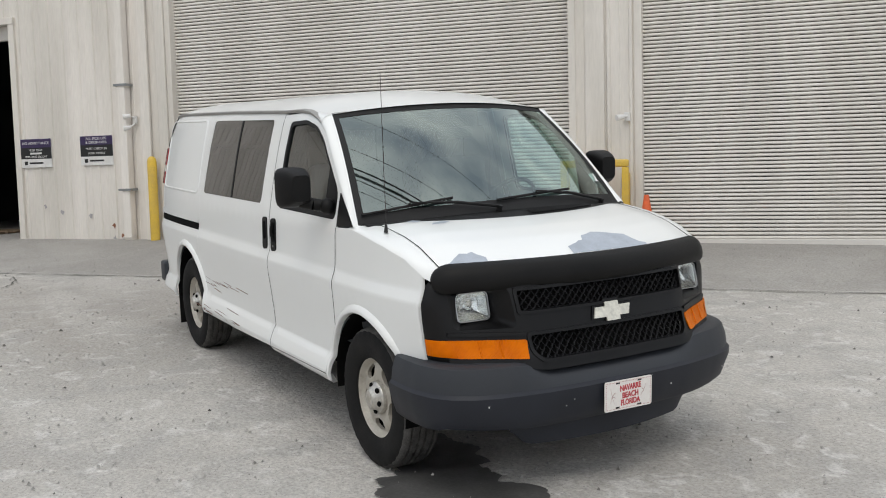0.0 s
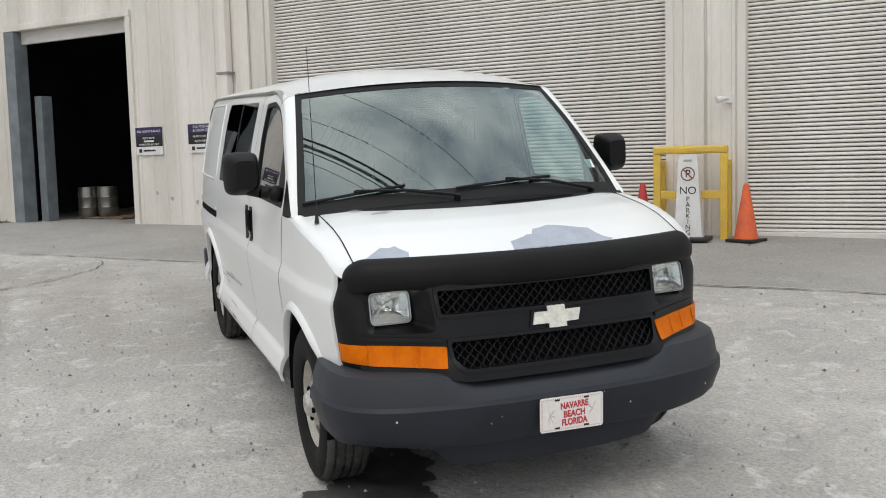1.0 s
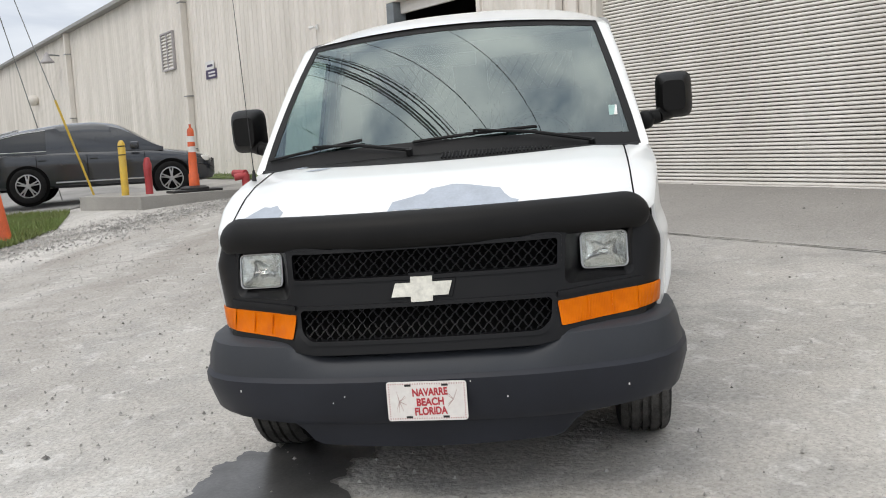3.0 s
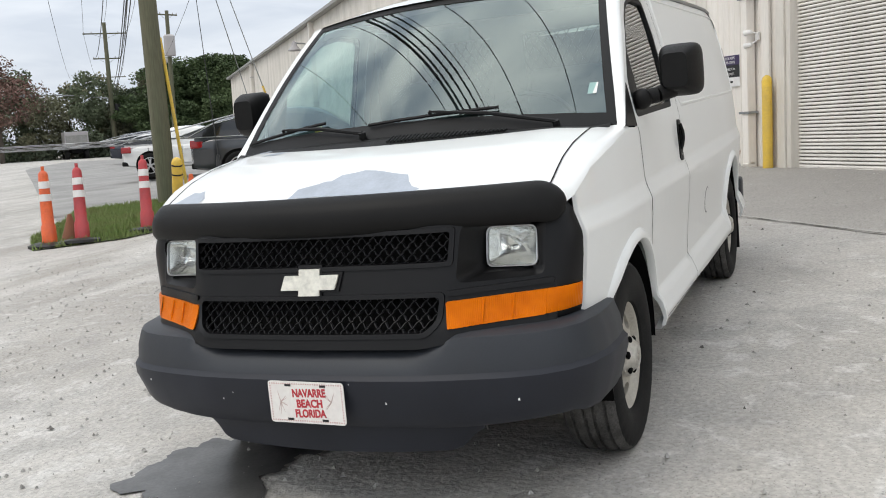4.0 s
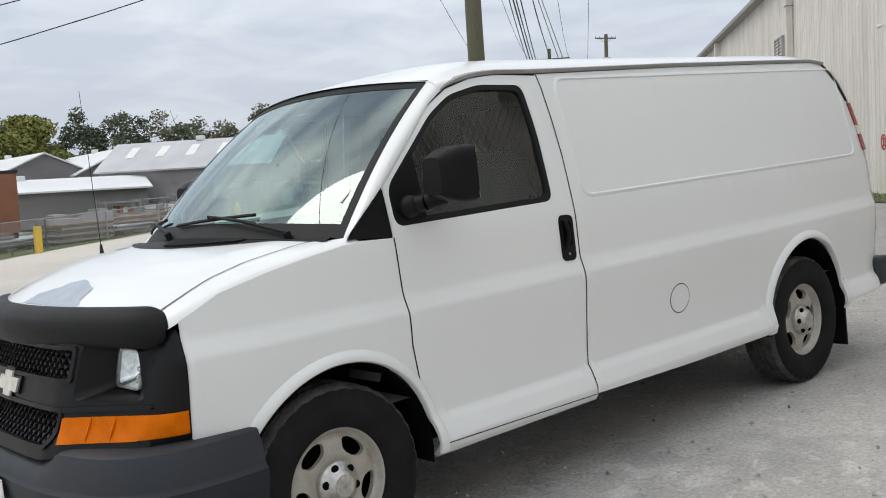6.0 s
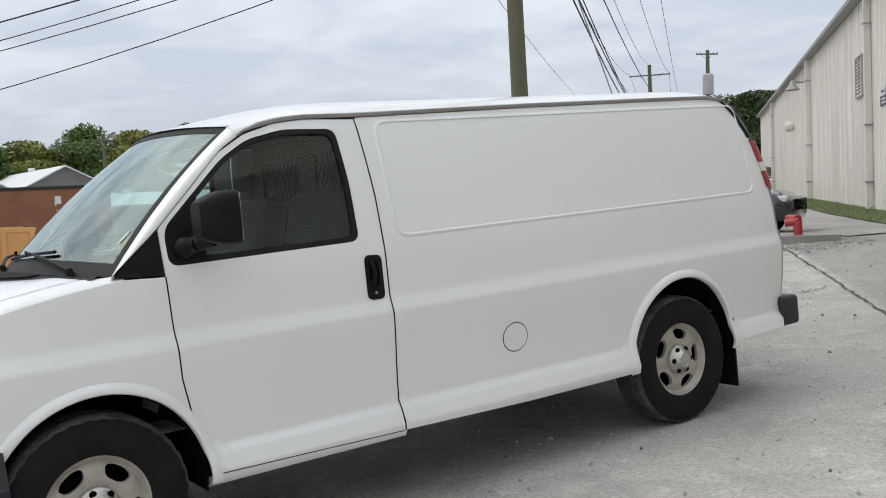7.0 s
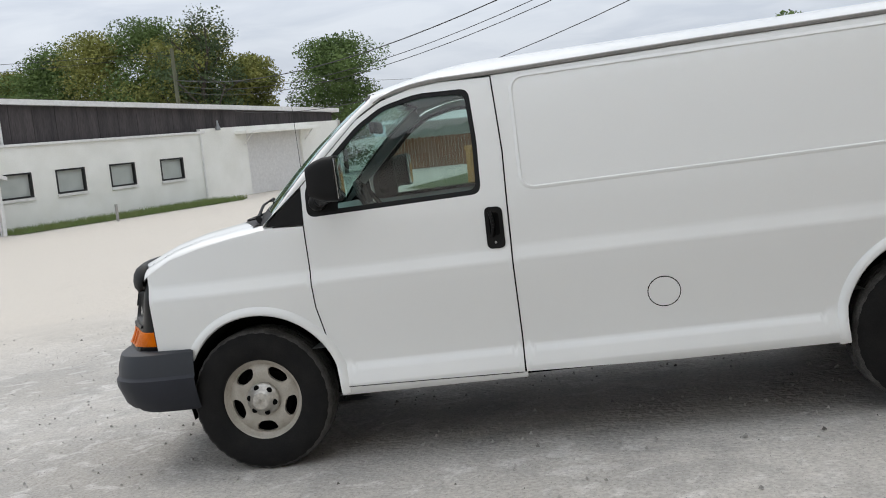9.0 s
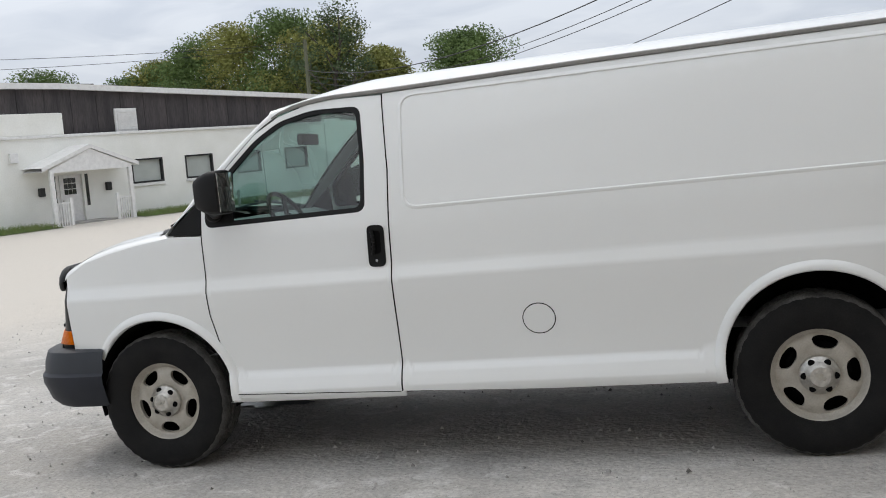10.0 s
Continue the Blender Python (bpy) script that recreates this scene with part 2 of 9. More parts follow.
M["leaf_b"] = mat("leaf_olive", (0.25, 0.245, 0.07), 0.7, var=0.35, scale=0.5, fine=3, bump=0, tint=(0.13, 0.155, 0.045), spec=0.2)
M["leaf_c"] = mat("leaf_dark", (0.075, 0.105, 0.045), 0.7, var=0.35, scale=0.4, fine=3, bump=0, tint=(0.045, 0.068, 0.03), spec=0.2)
M["leaf_red"] = mat("leaf_reddish", (0.16, 0.075, 0.06), 0.6, var=0.3, scale=0.5, fine=3, bump=0, tint=(0.08, 0.06, 0.04))
M["wood_a"] = mat("far_wood_green", (0.12, 0.145, 0.08), 0.8, var=0.35, scale=0.15, fine=2, bump=0, tint=(0.08, 0.10, 0.06))
M["wood_b"] = mat("far_wood_olive", (0.165, 0.16, 0.095), 0.8, var=0.35, scale=0.15, fine=2, bump=0, tint=(0.115, 0.12, 0.075))
M["wood_c"] = mat("far_wood_dark", (0.085, 0.105, 0.062), 0.8, var=0.35, scale=0.15, fine=2, bump=0, tint=(0.055, 0.07, 0.045))
M["bark"] = mat("bark", (0.085, 0.07, 0.055), 0.9, var=0.25, scale=3, fine=30, bump=0.5)
M["water"] = mat("wet_stain", (0.050, 0.049, 0.048), 0.34, var=0.25, scale=5, fine=60, bump=0.15, tint=(0.10, 0.098, 0.095), rvar=0.16)
M["gravel"] = mat("loose_gravel", (0.44, 0.425, 0.40), 0.9, var=0.25, scale=3, fine=30)
M["crack"] = mat("joint_dirt", (0.10, 0.095, 0.085), 0.95, var=0.3, scale=4)
M["weed"] = mat("fire_hose_red", (0.36, 0.03, 0.035), 0.5, var=0.15, scale=8)


def fluted(name, col, dark, rough, metal, pitch, strength, coat=0.0, spec=0.35):
    """Moulded lens or reflector with upright flutes and broad light and dark fields."""
    m = bpy.data.materials.new(name)
    m.use_nodes = True
    nt = m.node_tree
    N, L = nt.nodes.new, nt.links.new
    b = nt.nodes["Principled BSDF"]
    tc, wave, big, mix, bp, ran = N("ShaderNodeTexCoord"), N("ShaderNodeTexWave"), N("ShaderNodeTexNoise"), N("ShaderNodeMix"), N("ShaderNodeBump"), N("ShaderNodeMapRange")
    wave.bands_direction = "Y"
    wave.inputs["Scale"].default_value, wave.inputs["Distortion"].default_value = 0.314 / pitch, 0.3
    big.inputs["Scale"].default_value = 14.0
    L(tc.outputs["Object"], wave.inputs["Vector"])
    L(tc.outputs["Object"], big.inputs["Vector"])
    ran.inputs["From Min"].default_value, ran.inputs["From Max"].default_value = 0.35, 0.6
    L(big.outputs["Fac"], ran.inputs["Value"])
    mix.data_type = "RGBA"
    mix.inputs["A"].default_value, mix.inputs["B"].default_value = (*dark, 1), (*col, 1)
    L(ran.outputs[0], mix.inputs["Factor"])
    L(mix.outputs["Result"], b.inputs["Base Color"])
    bp.inputs["Strength"].default_value, bp.inputs["Distance"].default_value = strength, 0.004
    L(wave.outputs["Fac"], bp.inputs["Height"])
    L(bp.outputs[0], b.inputs["Normal"])
    b.inputs["Roughness"].default_value, b.inputs["Metallic"].default_value = rough, metal
    b.inputs["Coat Weight"].default_value = coat
    b.inputs["Specular IOR Level"].default_value = spec
    return m


M["amber"] = fluted("amber_lens", (0.66, 0.148, 0.0), (0.58, 0.120, 0.0), 0.3, 0.0, 0.006, 0.25, 0.0, 0.10)
M["reflector"] = fluted("headlamp_reflector", (0.92, 0.92, 0.89), (0.80, 0.80, 0.78), 0.22, 1.0, 0.03, 0.28)

# ---------------------------------------------------------------- mesh helpers
def part(name, bm, material, parent=None, label="", smooth=True, matrix=None):
    me = bpy.data.meshes.new(name)
    bm.normal_update()
    for f in bm.faces:
        f.smooth = smooth
    if smooth:
        for e in bm.edges:
            if len(e.link_faces) == 2 and e.calc_face_angle(0) > radians(38):
                e.smooth = False
    bm.to_mesh(me)
    bm.free()
    me.materials.append(material)
    ob = new(name, me)
    if matrix is not None:
        ob.matrix_world = matrix
    if parent is not None:
        ob.parent = parent
    if label:
        ob["label"] = label
    return ob


def thing(name, label, category, group="", matrix=None, kind=""):
    ob = new(name)
    ob.empty_display_size = 0.2
    if matrix is not None:
        ob.matrix_world = matrix
    return tagged(ob, label, category, group, kind)


def box(bm, x0, x1, y0, y1, z0, z1, bevel=0.0, segs=2):
    r = bmesh.ops.create_cube(bm, size=1.0)
    vs = r["verts"]
    for v in vs:
        v.co = Vector(((x0 + x1) / 2 + v.co.x * (x1 - x0), (y0 + y1) / 2 + v.co.y * (y1 - y0), (z0 + z1) / 2 + v.co.z * (z1 - z0)))
    if bevel:
        es = list({e for v in vs for e in v.link_edges})
        bmesh.ops.bevel(bm, geom=es, offset=bevel, segments=segs, profile=0.6, affect="EDGES")
    return bm


def boxm(*args, **kw):
    return box(bmesh.new(), *args, **kw)


def rod(bm, a, b, r, n=8, r2=None):
    """A tapered round bar from a to b."""
    a, b = Vector(a), Vector(b)
    d = b - a
    m = Matrix.Translation((a + b) / 2) @ d.to_track_quat("Z", "Y").to_matrix().to_4x4()
    bmesh.ops.create_cone(bm, cap_ends=True, segments=n, radius1=r, radius2=r if r2 is None else r2, depth=d.length, matrix=m)
    return bm


def lathe(bm, prof, n=48, axis="y", m=None):
    """Turns (radius, along) pairs about an axis."""
    rings = []
    for k in range(n):
        a = 2 * math.pi * k / n
        c, s = math.cos(a), math.sin(a)
        ring = []
        for r, h in prof:
            p = Vector((r * c, h, r * s)) if axis == "y" else Vector((r * c, r * s, h))
            ring.append(bm.verts.new(m @ p if m is not None else p))
        rings.append(ring)
    for k in range(n):
        A, B = rings[k], rings[(k + 1) % n]
        for i in range(len(prof) - 1):
            bm.faces.new((A[i], A[i + 1], B[i + 1], B[i]))
    return bm


def sheet(bm, rows):
    """A quad grid from rows of points."""
    vs = [[bm.verts.new(p) for p in r] for r in rows]
    for a, b in zip(vs, vs[1:]):
        for i in range(len(a) - 1):
            bm.faces.new((a[i], a[i + 1], b[i + 1], b[i]))
    return vs


def inside(p, poly):
    x, y = p
    hit = False
    for (x1, y1), (x2, y2) in zip(poly, poly[1:] + poly[:1]):
        if (y1 > y) != (y2 > y) and x < (x2 - x1) * (y - y1) / (y2 - y1) + x1:
            hit = not hit
    return hit


def dense(poly, step, closed=True):
    out = []
    pairs = list(zip(poly, poly[1:] + (poly[:1] if closed else [])))
    for a, b in pairs:
        n = max(1, int(math.dist(a, b) / step))
        for i in range(n):
            out.append((a[0] + (b[0] - a[0]) * i / n, a[1] + (b[1] - a[1]) * i / n))
    if not closed:
        out.append(poly[-1])
    return out


def rounded(poly, r, n=5):
    """A polygon with its corners rounded."""
    out = []
    m = len(poly)
    for i in range(m):
        p0, p1, p2 = Vector(poly[i - 1]), Vector(poly[i]), Vector(poly[(i + 1) % m])
        d0, d2 = (p0 - p1), (p2 - p1)
        k = min(r, d0.length * 0.45, d2.length * 0.45)
        a, b = p1 + d0.normalized() * k, p1 + d2.normalized() * k
        for j in range(n + 1):
            t = j / n
            q = (1 - t) ** 2 * a + 2 * t * (1 - t) * p1 + t * t * b
            out.append((q.x, q.y))
    return out


def panel(outline, surf, holes=(), lines=(), step=0.05, depth=0.014, inward=None, flip=False, edge=0.03):
    """A pressed panel: a flat outline with holes, filled with a fine net and laid on a surface, its edges turned inward."""
    from_poly = dense(outline, edge)
    pts, edges = [], []

    def add_loop(lp, closed=True):
        s = len(pts)
        pts.extend(lp)
        n = len(lp)
        edges.extend((s + i, s + (i + 1) % n) for i in range(n if closed else n - 1))

    add_loop(from_poly)
    hole_loops = [dense(list(h), edge) for h in holes]
    for h in hole_loops:
        add_loop(h)
    for ln in lines:
        add_loop(dense(list(ln), edge))
    xs, ys = [p[0] for p in from_poly], [p[1] for p in from_poly]
    near = [Vector(p) for p in pts]
    gx = np.arange(min(xs) + step * 0.4, max(xs), step)
    gy = np.arange(min(ys) + step * 0.4, max(ys), step)
    arr = np.array([(p.x, p.y) for p in near])
    for i, x in enumerate(gx):
        for y in gy:
            p = (x, y + (step / 2 if i % 2 else 0))
            if inside(p, from_poly) and not any(inside(p, h) for h in hole_loops):
                if np.min((arr[:, 0] - p[0]) ** 2 + (arr[:, 1] - p[1]) ** 2) > (step * 0.4) ** 2:
                    pts.append(p)
    vs, _, faces, *_ = delaunay([Vector(p) for p in pts], edges, [], 0, 1e-5)
    bm = bmesh.new()
    bv = [bm.verts.new(surf(v[0], v[1])) for v in vs]
    for f in faces:
        c = (sum(vs[i][0] for i in f) / 3, sum(vs[i][1] for i in f) / 3)
        if inside(c, from_poly) and not any(inside(c, h) for h in hole_loops):
            try:
                bm.faces.new([bv[i] for i in (reversed(f) if flip else f)])
            except ValueError:
                pass
    for v in [v for v in bm.verts if not v.link_faces]:
        bm.verts.remove(v)
    if depth:
        rim = [e for e in bm.edges if len(e.link_faces) == 1]
        r = bmesh.ops.extrude_edge_only(bm, edges=rim)
        for v in [g for g in r["geom"] if isinstance(g, bmesh.types.BMVert)]:
            v.co += Vector(inward) * depth
    return bm


def words(name, text, size, material, parent, matrix, align="CENTER", depth=0.001, bold=0.0):
    """Lettering in the built-in font as a thin mesh."""
    cu = bpy.data.curves.new(name, "FONT")
    cu.body, cu.size, cu.extrude, cu.align_x, cu.align_y = text, size, depth, align, "CENTER"
    cu.offset = bold
    tmp = bpy.data.objects.new(name, cu)
    me = bpy.data.meshes.new_from_object(tmp)
    bpy.data.objects.remove(tmp)
    me.materials.append(material)
    ob = new(name, me)
    ob.parent = parent
    ob.matrix_local = matrix
    return ob


from mathutils.geometry import delaunay_2d_cdt as delaunay


def lin(a, b, n):
    return [a + (b - a) * i / (n - 1) for i in range(n)]


# ---------------------------------------------------------------- ground
def gz(x, y):
    """Height of the yard: level along the warehouse and the street, one slope between."""
    z = 0.0541 * (-0.8146 * x + 0.58 * y)
    k, hi, lo = 0.05, 0.47, -0.95
    z = -k * math.log(math.exp(-max(-8, min(8, z)) / k) + math.exp(-hi / k))
    z = k * math.log(math.exp(z / k) + math.exp(lo / k))
    # the apron lifts a little towards the foot of the warehouse
    d = (x + 5.539) * 0.65077 + (y - 5.714) * -0.75927
    t = max(0.0, min(1.0, (3.0 - d) / 2.6))
    return z + 0.085 * t * t * (3 - 2 * t)


def ground_material():
    m = bpy.data.materials.new("dusty_yard_concrete")
    m.use_nodes = True
    nt = m.node_tree
    N, L = nt.nodes.new, nt.links.new
    b = nt.nodes["Principled BSDF"]
    tc = N("ShaderNodeTexCoord")

    def noise_at(scale, detail=4.0, dist=0.0, stretch=None):
        n = N("ShaderNodeTexNoise")
        n.inputs["Scale"].default_value, n.inputs["Detail"].default_value, n.inputs["Distortion"].default_value = scale, detail, dist
        if stretch:
            mp = N("ShaderNodeMapping")
            mp.inputs["Rotation"].default_value, mp.inputs["Scale"].default_value = stretch
            L(tc.outputs["Object"], mp.inputs["Vector"])
            L(mp.outputs[0], n.inputs["Vector"])
        else:
            L(tc.outputs["Object"], n.inputs["Vector"])
        return n.outputs["Fac"]

    def ranged(v, a, c, lo=0.0, hi=1.0):
        r = N("ShaderNodeMapRange")
        for k, val in (("From Min", a), ("From Max", c), ("To Min", lo), ("To Max", hi)):
            r.inputs[k].default_value = val
        L(v, r.inputs["Value"])
        return r.outputs[0]

    def blend(fac, a, c):
        x = N("ShaderNodeMix")
        x.data_type = "RGBA"
        if isinstance(fac, float):
            x.inputs["Factor"].default_value = fac
        else:
            L(fac, x.inputs["Factor"])
        for k, val in (("A", a), ("B", c)):
            if isinstance(val, tuple):
                x.inputs[k].default_value = (*val, 1)
            else:
                L(val, x.inputs[k])
        return x.outputs["Result"]

    def maths(op, a, c):
        x = N("ShaderNodeMath")
        x.operation = op
        for i, val in enumerate((a, c)):
            if isinstance(val, (int, float)):
                x.inputs[i].default_value = val
            else:
                L(val, x.inputs[i])
        return x.outputs[0]

    worn = blend(ranged(noise_at(0.35, 5, 0.6), 0.36, 0.64), (0.395, 0.375, 0.345), (0.51, 0.488, 0.455))
    worn = blend(ranged(noise_at(2.2, 8, 0.5), 0.47, 0.66, 0.0, 0.7), worn, (0.35, 0.338, 0.32))
    worn = blend(ranged(noise_at(5.5, 8, 0.8), 0.56, 0.66, 0.0, 0.55), worn, (0.63, 0.615, 0.59))
    # broken, gritty top layer
    worn = blend(ranged(noise_at(17, 6, 0.4), 0.56, 0.70, 0.0, 0.28), worn, (0.32, 0.31, 0.295))
    # dusty lanes that wheels have drawn along the yard
    lanes = ranged(noise_at(0.5, 4, 0.5, ((0, 0, radians(-45)), (0.12, 1.0, 1.0))), 0.5, 0.66)
    worn = blend(maths("MULTIPLY", lanes, 0.34), worn, (0.64, 0.615, 0.58))
    # paler road and street beyond the yard
    sep = N("ShaderNodeSeparateXYZ")
    L(tc.outputs["Object"], sep.inputs[0])
    q = maths("ADD", maths("MULTIPLY", sep.outputs["X"], -0.8146), maths("MULTIPLY", sep.outputs["Y"], 0.58))
    road = ranged(maths("ADD", q, maths("MULTIPLY", noise_at(0.4, 4), 3.0)), -3.0, -7.5)
    worn = blend(maths("MULTIPLY", road, 0.92), worn, (0.57, 0.525, 0.465))
    # packed brown dirt, rutted, towards the street side of the joint
    away = maths("ADD", maths("MULTIPLY", sep.outputs["X"], 0.736), maths("MULTIPLY", sep.outputs["Y"], 0.676))
    over = maths("ADD", maths("MULTIPLY", sep.outputs["X"], 0.676), maths("MULTIPLY", sep.outputs["Y"], -0.736))
    rut = ranged(noise_at(1.1, 6, 0.8, ((0, 0, radians(-48)), (0.22, 1.0, 1.0))), 0.42, 0.62)
    dirt = maths("MULTIPLY", maths("MULTIPLY", ranged(maths("ADD", away, maths("MULTIPLY", noise_at(0.7, 5), 5.0)), 2.0, -6.0), maths("MULTIPLY", ranged(over, -4.6, -3.8), ranged(over, 5.0, 1.5))), maths("MULTIPLY", rut, 0.8))
    # smoother, darker apron between the joint and the warehouse
    worn = blend(ranged(over, -4.9, -5.0, 0.0, 0.75), worn, blend(ranged(noise_at(0.6, 6, 0.6), 0.38, 0.62), (0.275, 0.262, 0.244), (0.365, 0.35, 0.328)))
    worn = blend(dirt, worn, (0.29, 0.265, 0.235))
    # darker stretch towards -x and +y, beside the apron
    darker_stretch = maths("MULTIPLY", ranged(maths("ADD", sep.outputs["X"], maths("MULTIPLY", noise_at(0.8, 6, 0.7), 3.0)), -1.0, -5.0), ranged(maths("ADD", sep.outputs["Y"], maths("MULTIPLY", noise_at(0.9, 5, 0.5), 2.0)), -1.2, 2.2))
    worn = blend(maths("MULTIPLY", darker_stretch, 0.66), worn, (0.265, 0.250, 0.232))
    fine = ranged(noise_at(45, 4), 0.3, 0.7, 0.80, 1.16)
    specks = ranged(noise_at(110, 2), 0.60, 0.70, 1.0, 0.60)
    hsv = N("ShaderNodeHueSaturation")
    L(maths("MULTIPLY", fine, specks), hsv.inputs["Value"])
    L(worn, hsv.inputs["Color"])
    L(hsv.outputs[0], b.inputs["Base Color"])
    b.inputs["Roughness"].default_value = 0.88
    bp = N("ShaderNodeBump")
    bp.inputs["Strength"].default_value, bp.inputs["Distance"].default_value = 0.8, 0.014
    L(maths("ADD", maths("ADD", noise_at(30, 5), maths("MULTIPLY", noise_at(11, 7, 0.6), 1.2)), maths("MULTIPLY", noise_at(4, 4), 1.5)), bp.inputs["Height"])
    L(bp.outputs[0], b.inputs["Normal"])
    return m


M["ground"] = ground_material()


def build_ground():
    u = np.linspace(-1, 1, 171)
    span = np.sign(u) * (np.abs(u) * 22 + 900 * np.abs(u) ** 5)
    rows = []
    for y in span:
        rows.append([(x - 4, y - 4, gz(x - 4, y - 4) + (0.010 * noise.noise(Vector((x * 0.9, y * 0.9, 0))) if abs(x) < 25 and abs(y) < 25 else 0)) for x in span])
    bm = bmesh.new()
    sheet(bm, rows)
    tagged(part("ground", bm, M["ground"]), "dusty pale grey concrete yard with gravel and tyre lanes", "ground", kind="structure")


build_ground()

# ---------------------------------------------------------------- warehouse (s along the wall, d out of it, z up)
WU, WN, WB = Vector((-0.75927, -0.65077, 0)), Vector((0.65077, -0.75927, 0)), Vector((-5.539, 5.714, 0))
WM = Matrix.Translation(WB) @ Matrix((WU, WN, (0, 0, 1))).transposed().to_4x4()
BASE, EAVE, FAR = 0.45, 7.05, 86.0


def wall_at(s, d, z=0.0):
    return WM @ Vector((s, d, z))


def ribbed(bm, s0, s1, z0, z1, pitch=0.305):
    """Sheet steel with narrow upright ribs."""
    k = math.ceil(s0 / pitch)
    prof = ((-0.035, 0.0), (-0.018, 0.022), (0.018, 0.022), (0.035, 0.0), (0.14, 0.0), (0.1525, 0.006), (0.165, 0.0))
    pts = [(s0, 0.0)]
    while k * pitch - 0.05 < s1:
        for ds, d in prof:
            s = k * pitch + ds
            if s0 < s < s1:
                pts.append((s, d))
        k += 1
    pts.append((s1, 0.0))
    zs = np.linspace(z0, z1, max(2, int((z1 - z0) / 1.5) + 1))
    sheet(bm, [[(s, d, z) for s, d in pts] for z in zs])


DOOR_Z = 5.35
OPEN = [(-7.0, -0.12, BASE, DOOR_Z), (0.83, 7.34, BASE, DOOR_Z), (10.55, 13.55, BASE, 4.22)]


def build_warehouse():
    bm = bmesh.new()
    s = -12.0
    for a, b, z0, z1 in OPEN:
        ribbed(bm, s, a, BASE - 0.3, EAVE)
        ribbed(bm, a, b, z1, EAVE)
        s = b
    ribbed(bm, s, FAR, BASE - 0.3, EAVE)
    for f in bm.faces:
        f.normal_flip() if f.normal.y < 0 else None
    wall = tagged(part("wall_north", bm, M["wall"], smooth=False, matrix=WM), "off-white ribbed sheet-metal warehouse wall, dirty and dented", "wall", kind="structure")
    # body behind: end walls, back, roof
    bm = bmesh.new()
    box(bm, -12, FAR, -26.2, -26.0, BASE - 0.3, EAVE)
    box(bm, -12.2, -12.0, -26.2, 0.0, BASE - 0.3, EAVE)
    box(bm, FAR - 0.01, FAR + 0.2, -26.2, 0.0, BASE - 0.3, EAVE)
    tagged(part("wall_back", bm, M["wall"], smooth=False, matrix=WM), "plain sheet-metal walls that close the warehouse", "wall", kind="structure")
    bm = bmesh.new()
    for d0, z0, d1, z1 in ((0.35, EAVE + 0.03, -13, EAVE + 2.4), (-13, EAVE + 2.4, -26.4, EAVE + 0.03)):
        sheet(bm, [[(-12.4, d0, z0), (FAR + 0.3, d0, z0)], [(-12.4, d1, z1), (FAR + 0.3, d1, z1)]])
    tagged(part("roof", bm, M["roof"], smooth=False, matrix=WM), "low pitched pale metal warehouse roof", "roof", kind="structure")
    bm = bmesh.new()
    box(bm, -12.4, FAR + 0.3, 0.02, 0.36, EAVE - 0.02, EAVE + 0.14, 0.02)
    tagged(part("trim", bm, M["rail"], smooth=False, matrix=WM), "grey eave gutter along the warehouse", "gutter", kind="structure")
    # room inside the open door; its darkness is put into the wall colour
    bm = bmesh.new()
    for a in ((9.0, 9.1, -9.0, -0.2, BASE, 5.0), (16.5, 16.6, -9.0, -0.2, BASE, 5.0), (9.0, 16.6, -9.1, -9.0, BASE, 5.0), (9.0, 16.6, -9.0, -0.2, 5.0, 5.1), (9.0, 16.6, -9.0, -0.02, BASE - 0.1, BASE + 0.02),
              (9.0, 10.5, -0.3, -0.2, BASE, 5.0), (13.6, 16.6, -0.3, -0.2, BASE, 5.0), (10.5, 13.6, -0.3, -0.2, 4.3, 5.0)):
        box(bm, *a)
    tagged(part("wall_inside", bm, M["void"], smooth=False, matrix=WM), "warehouse room behind the open door, its shade put into near-black walls", "room", kind="structure")


build_warehouse()


def slat_mesh(width, name):
    bm = bmesh.new()
    prof = [(0.0, -0.030), (0.001, 0.002), (0.005, 0.012), (0.012, 0.017), (0.022, 0.015), (0.032, 0.007), (0.0395, 0.001), (0.040, -0.030), (0.052, -0.030)]
    sheet(bm, [[(0, d, z) for z, d in prof], [(width, d, z) for z, d in prof]])
    for f in bm.faces:
        f.smooth = True
    bm.normal_update()
    for f in bm.faces:
        if f.normal.y < 0:
            f.normal_flip()
    me = bpy.data.meshes.new(name)
    bm.to_mesh(me)
    bm.free()
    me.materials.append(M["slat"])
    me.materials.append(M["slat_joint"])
    # recessed faces take the darker colour, shade and grime together
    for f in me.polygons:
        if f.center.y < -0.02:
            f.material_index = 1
    return me


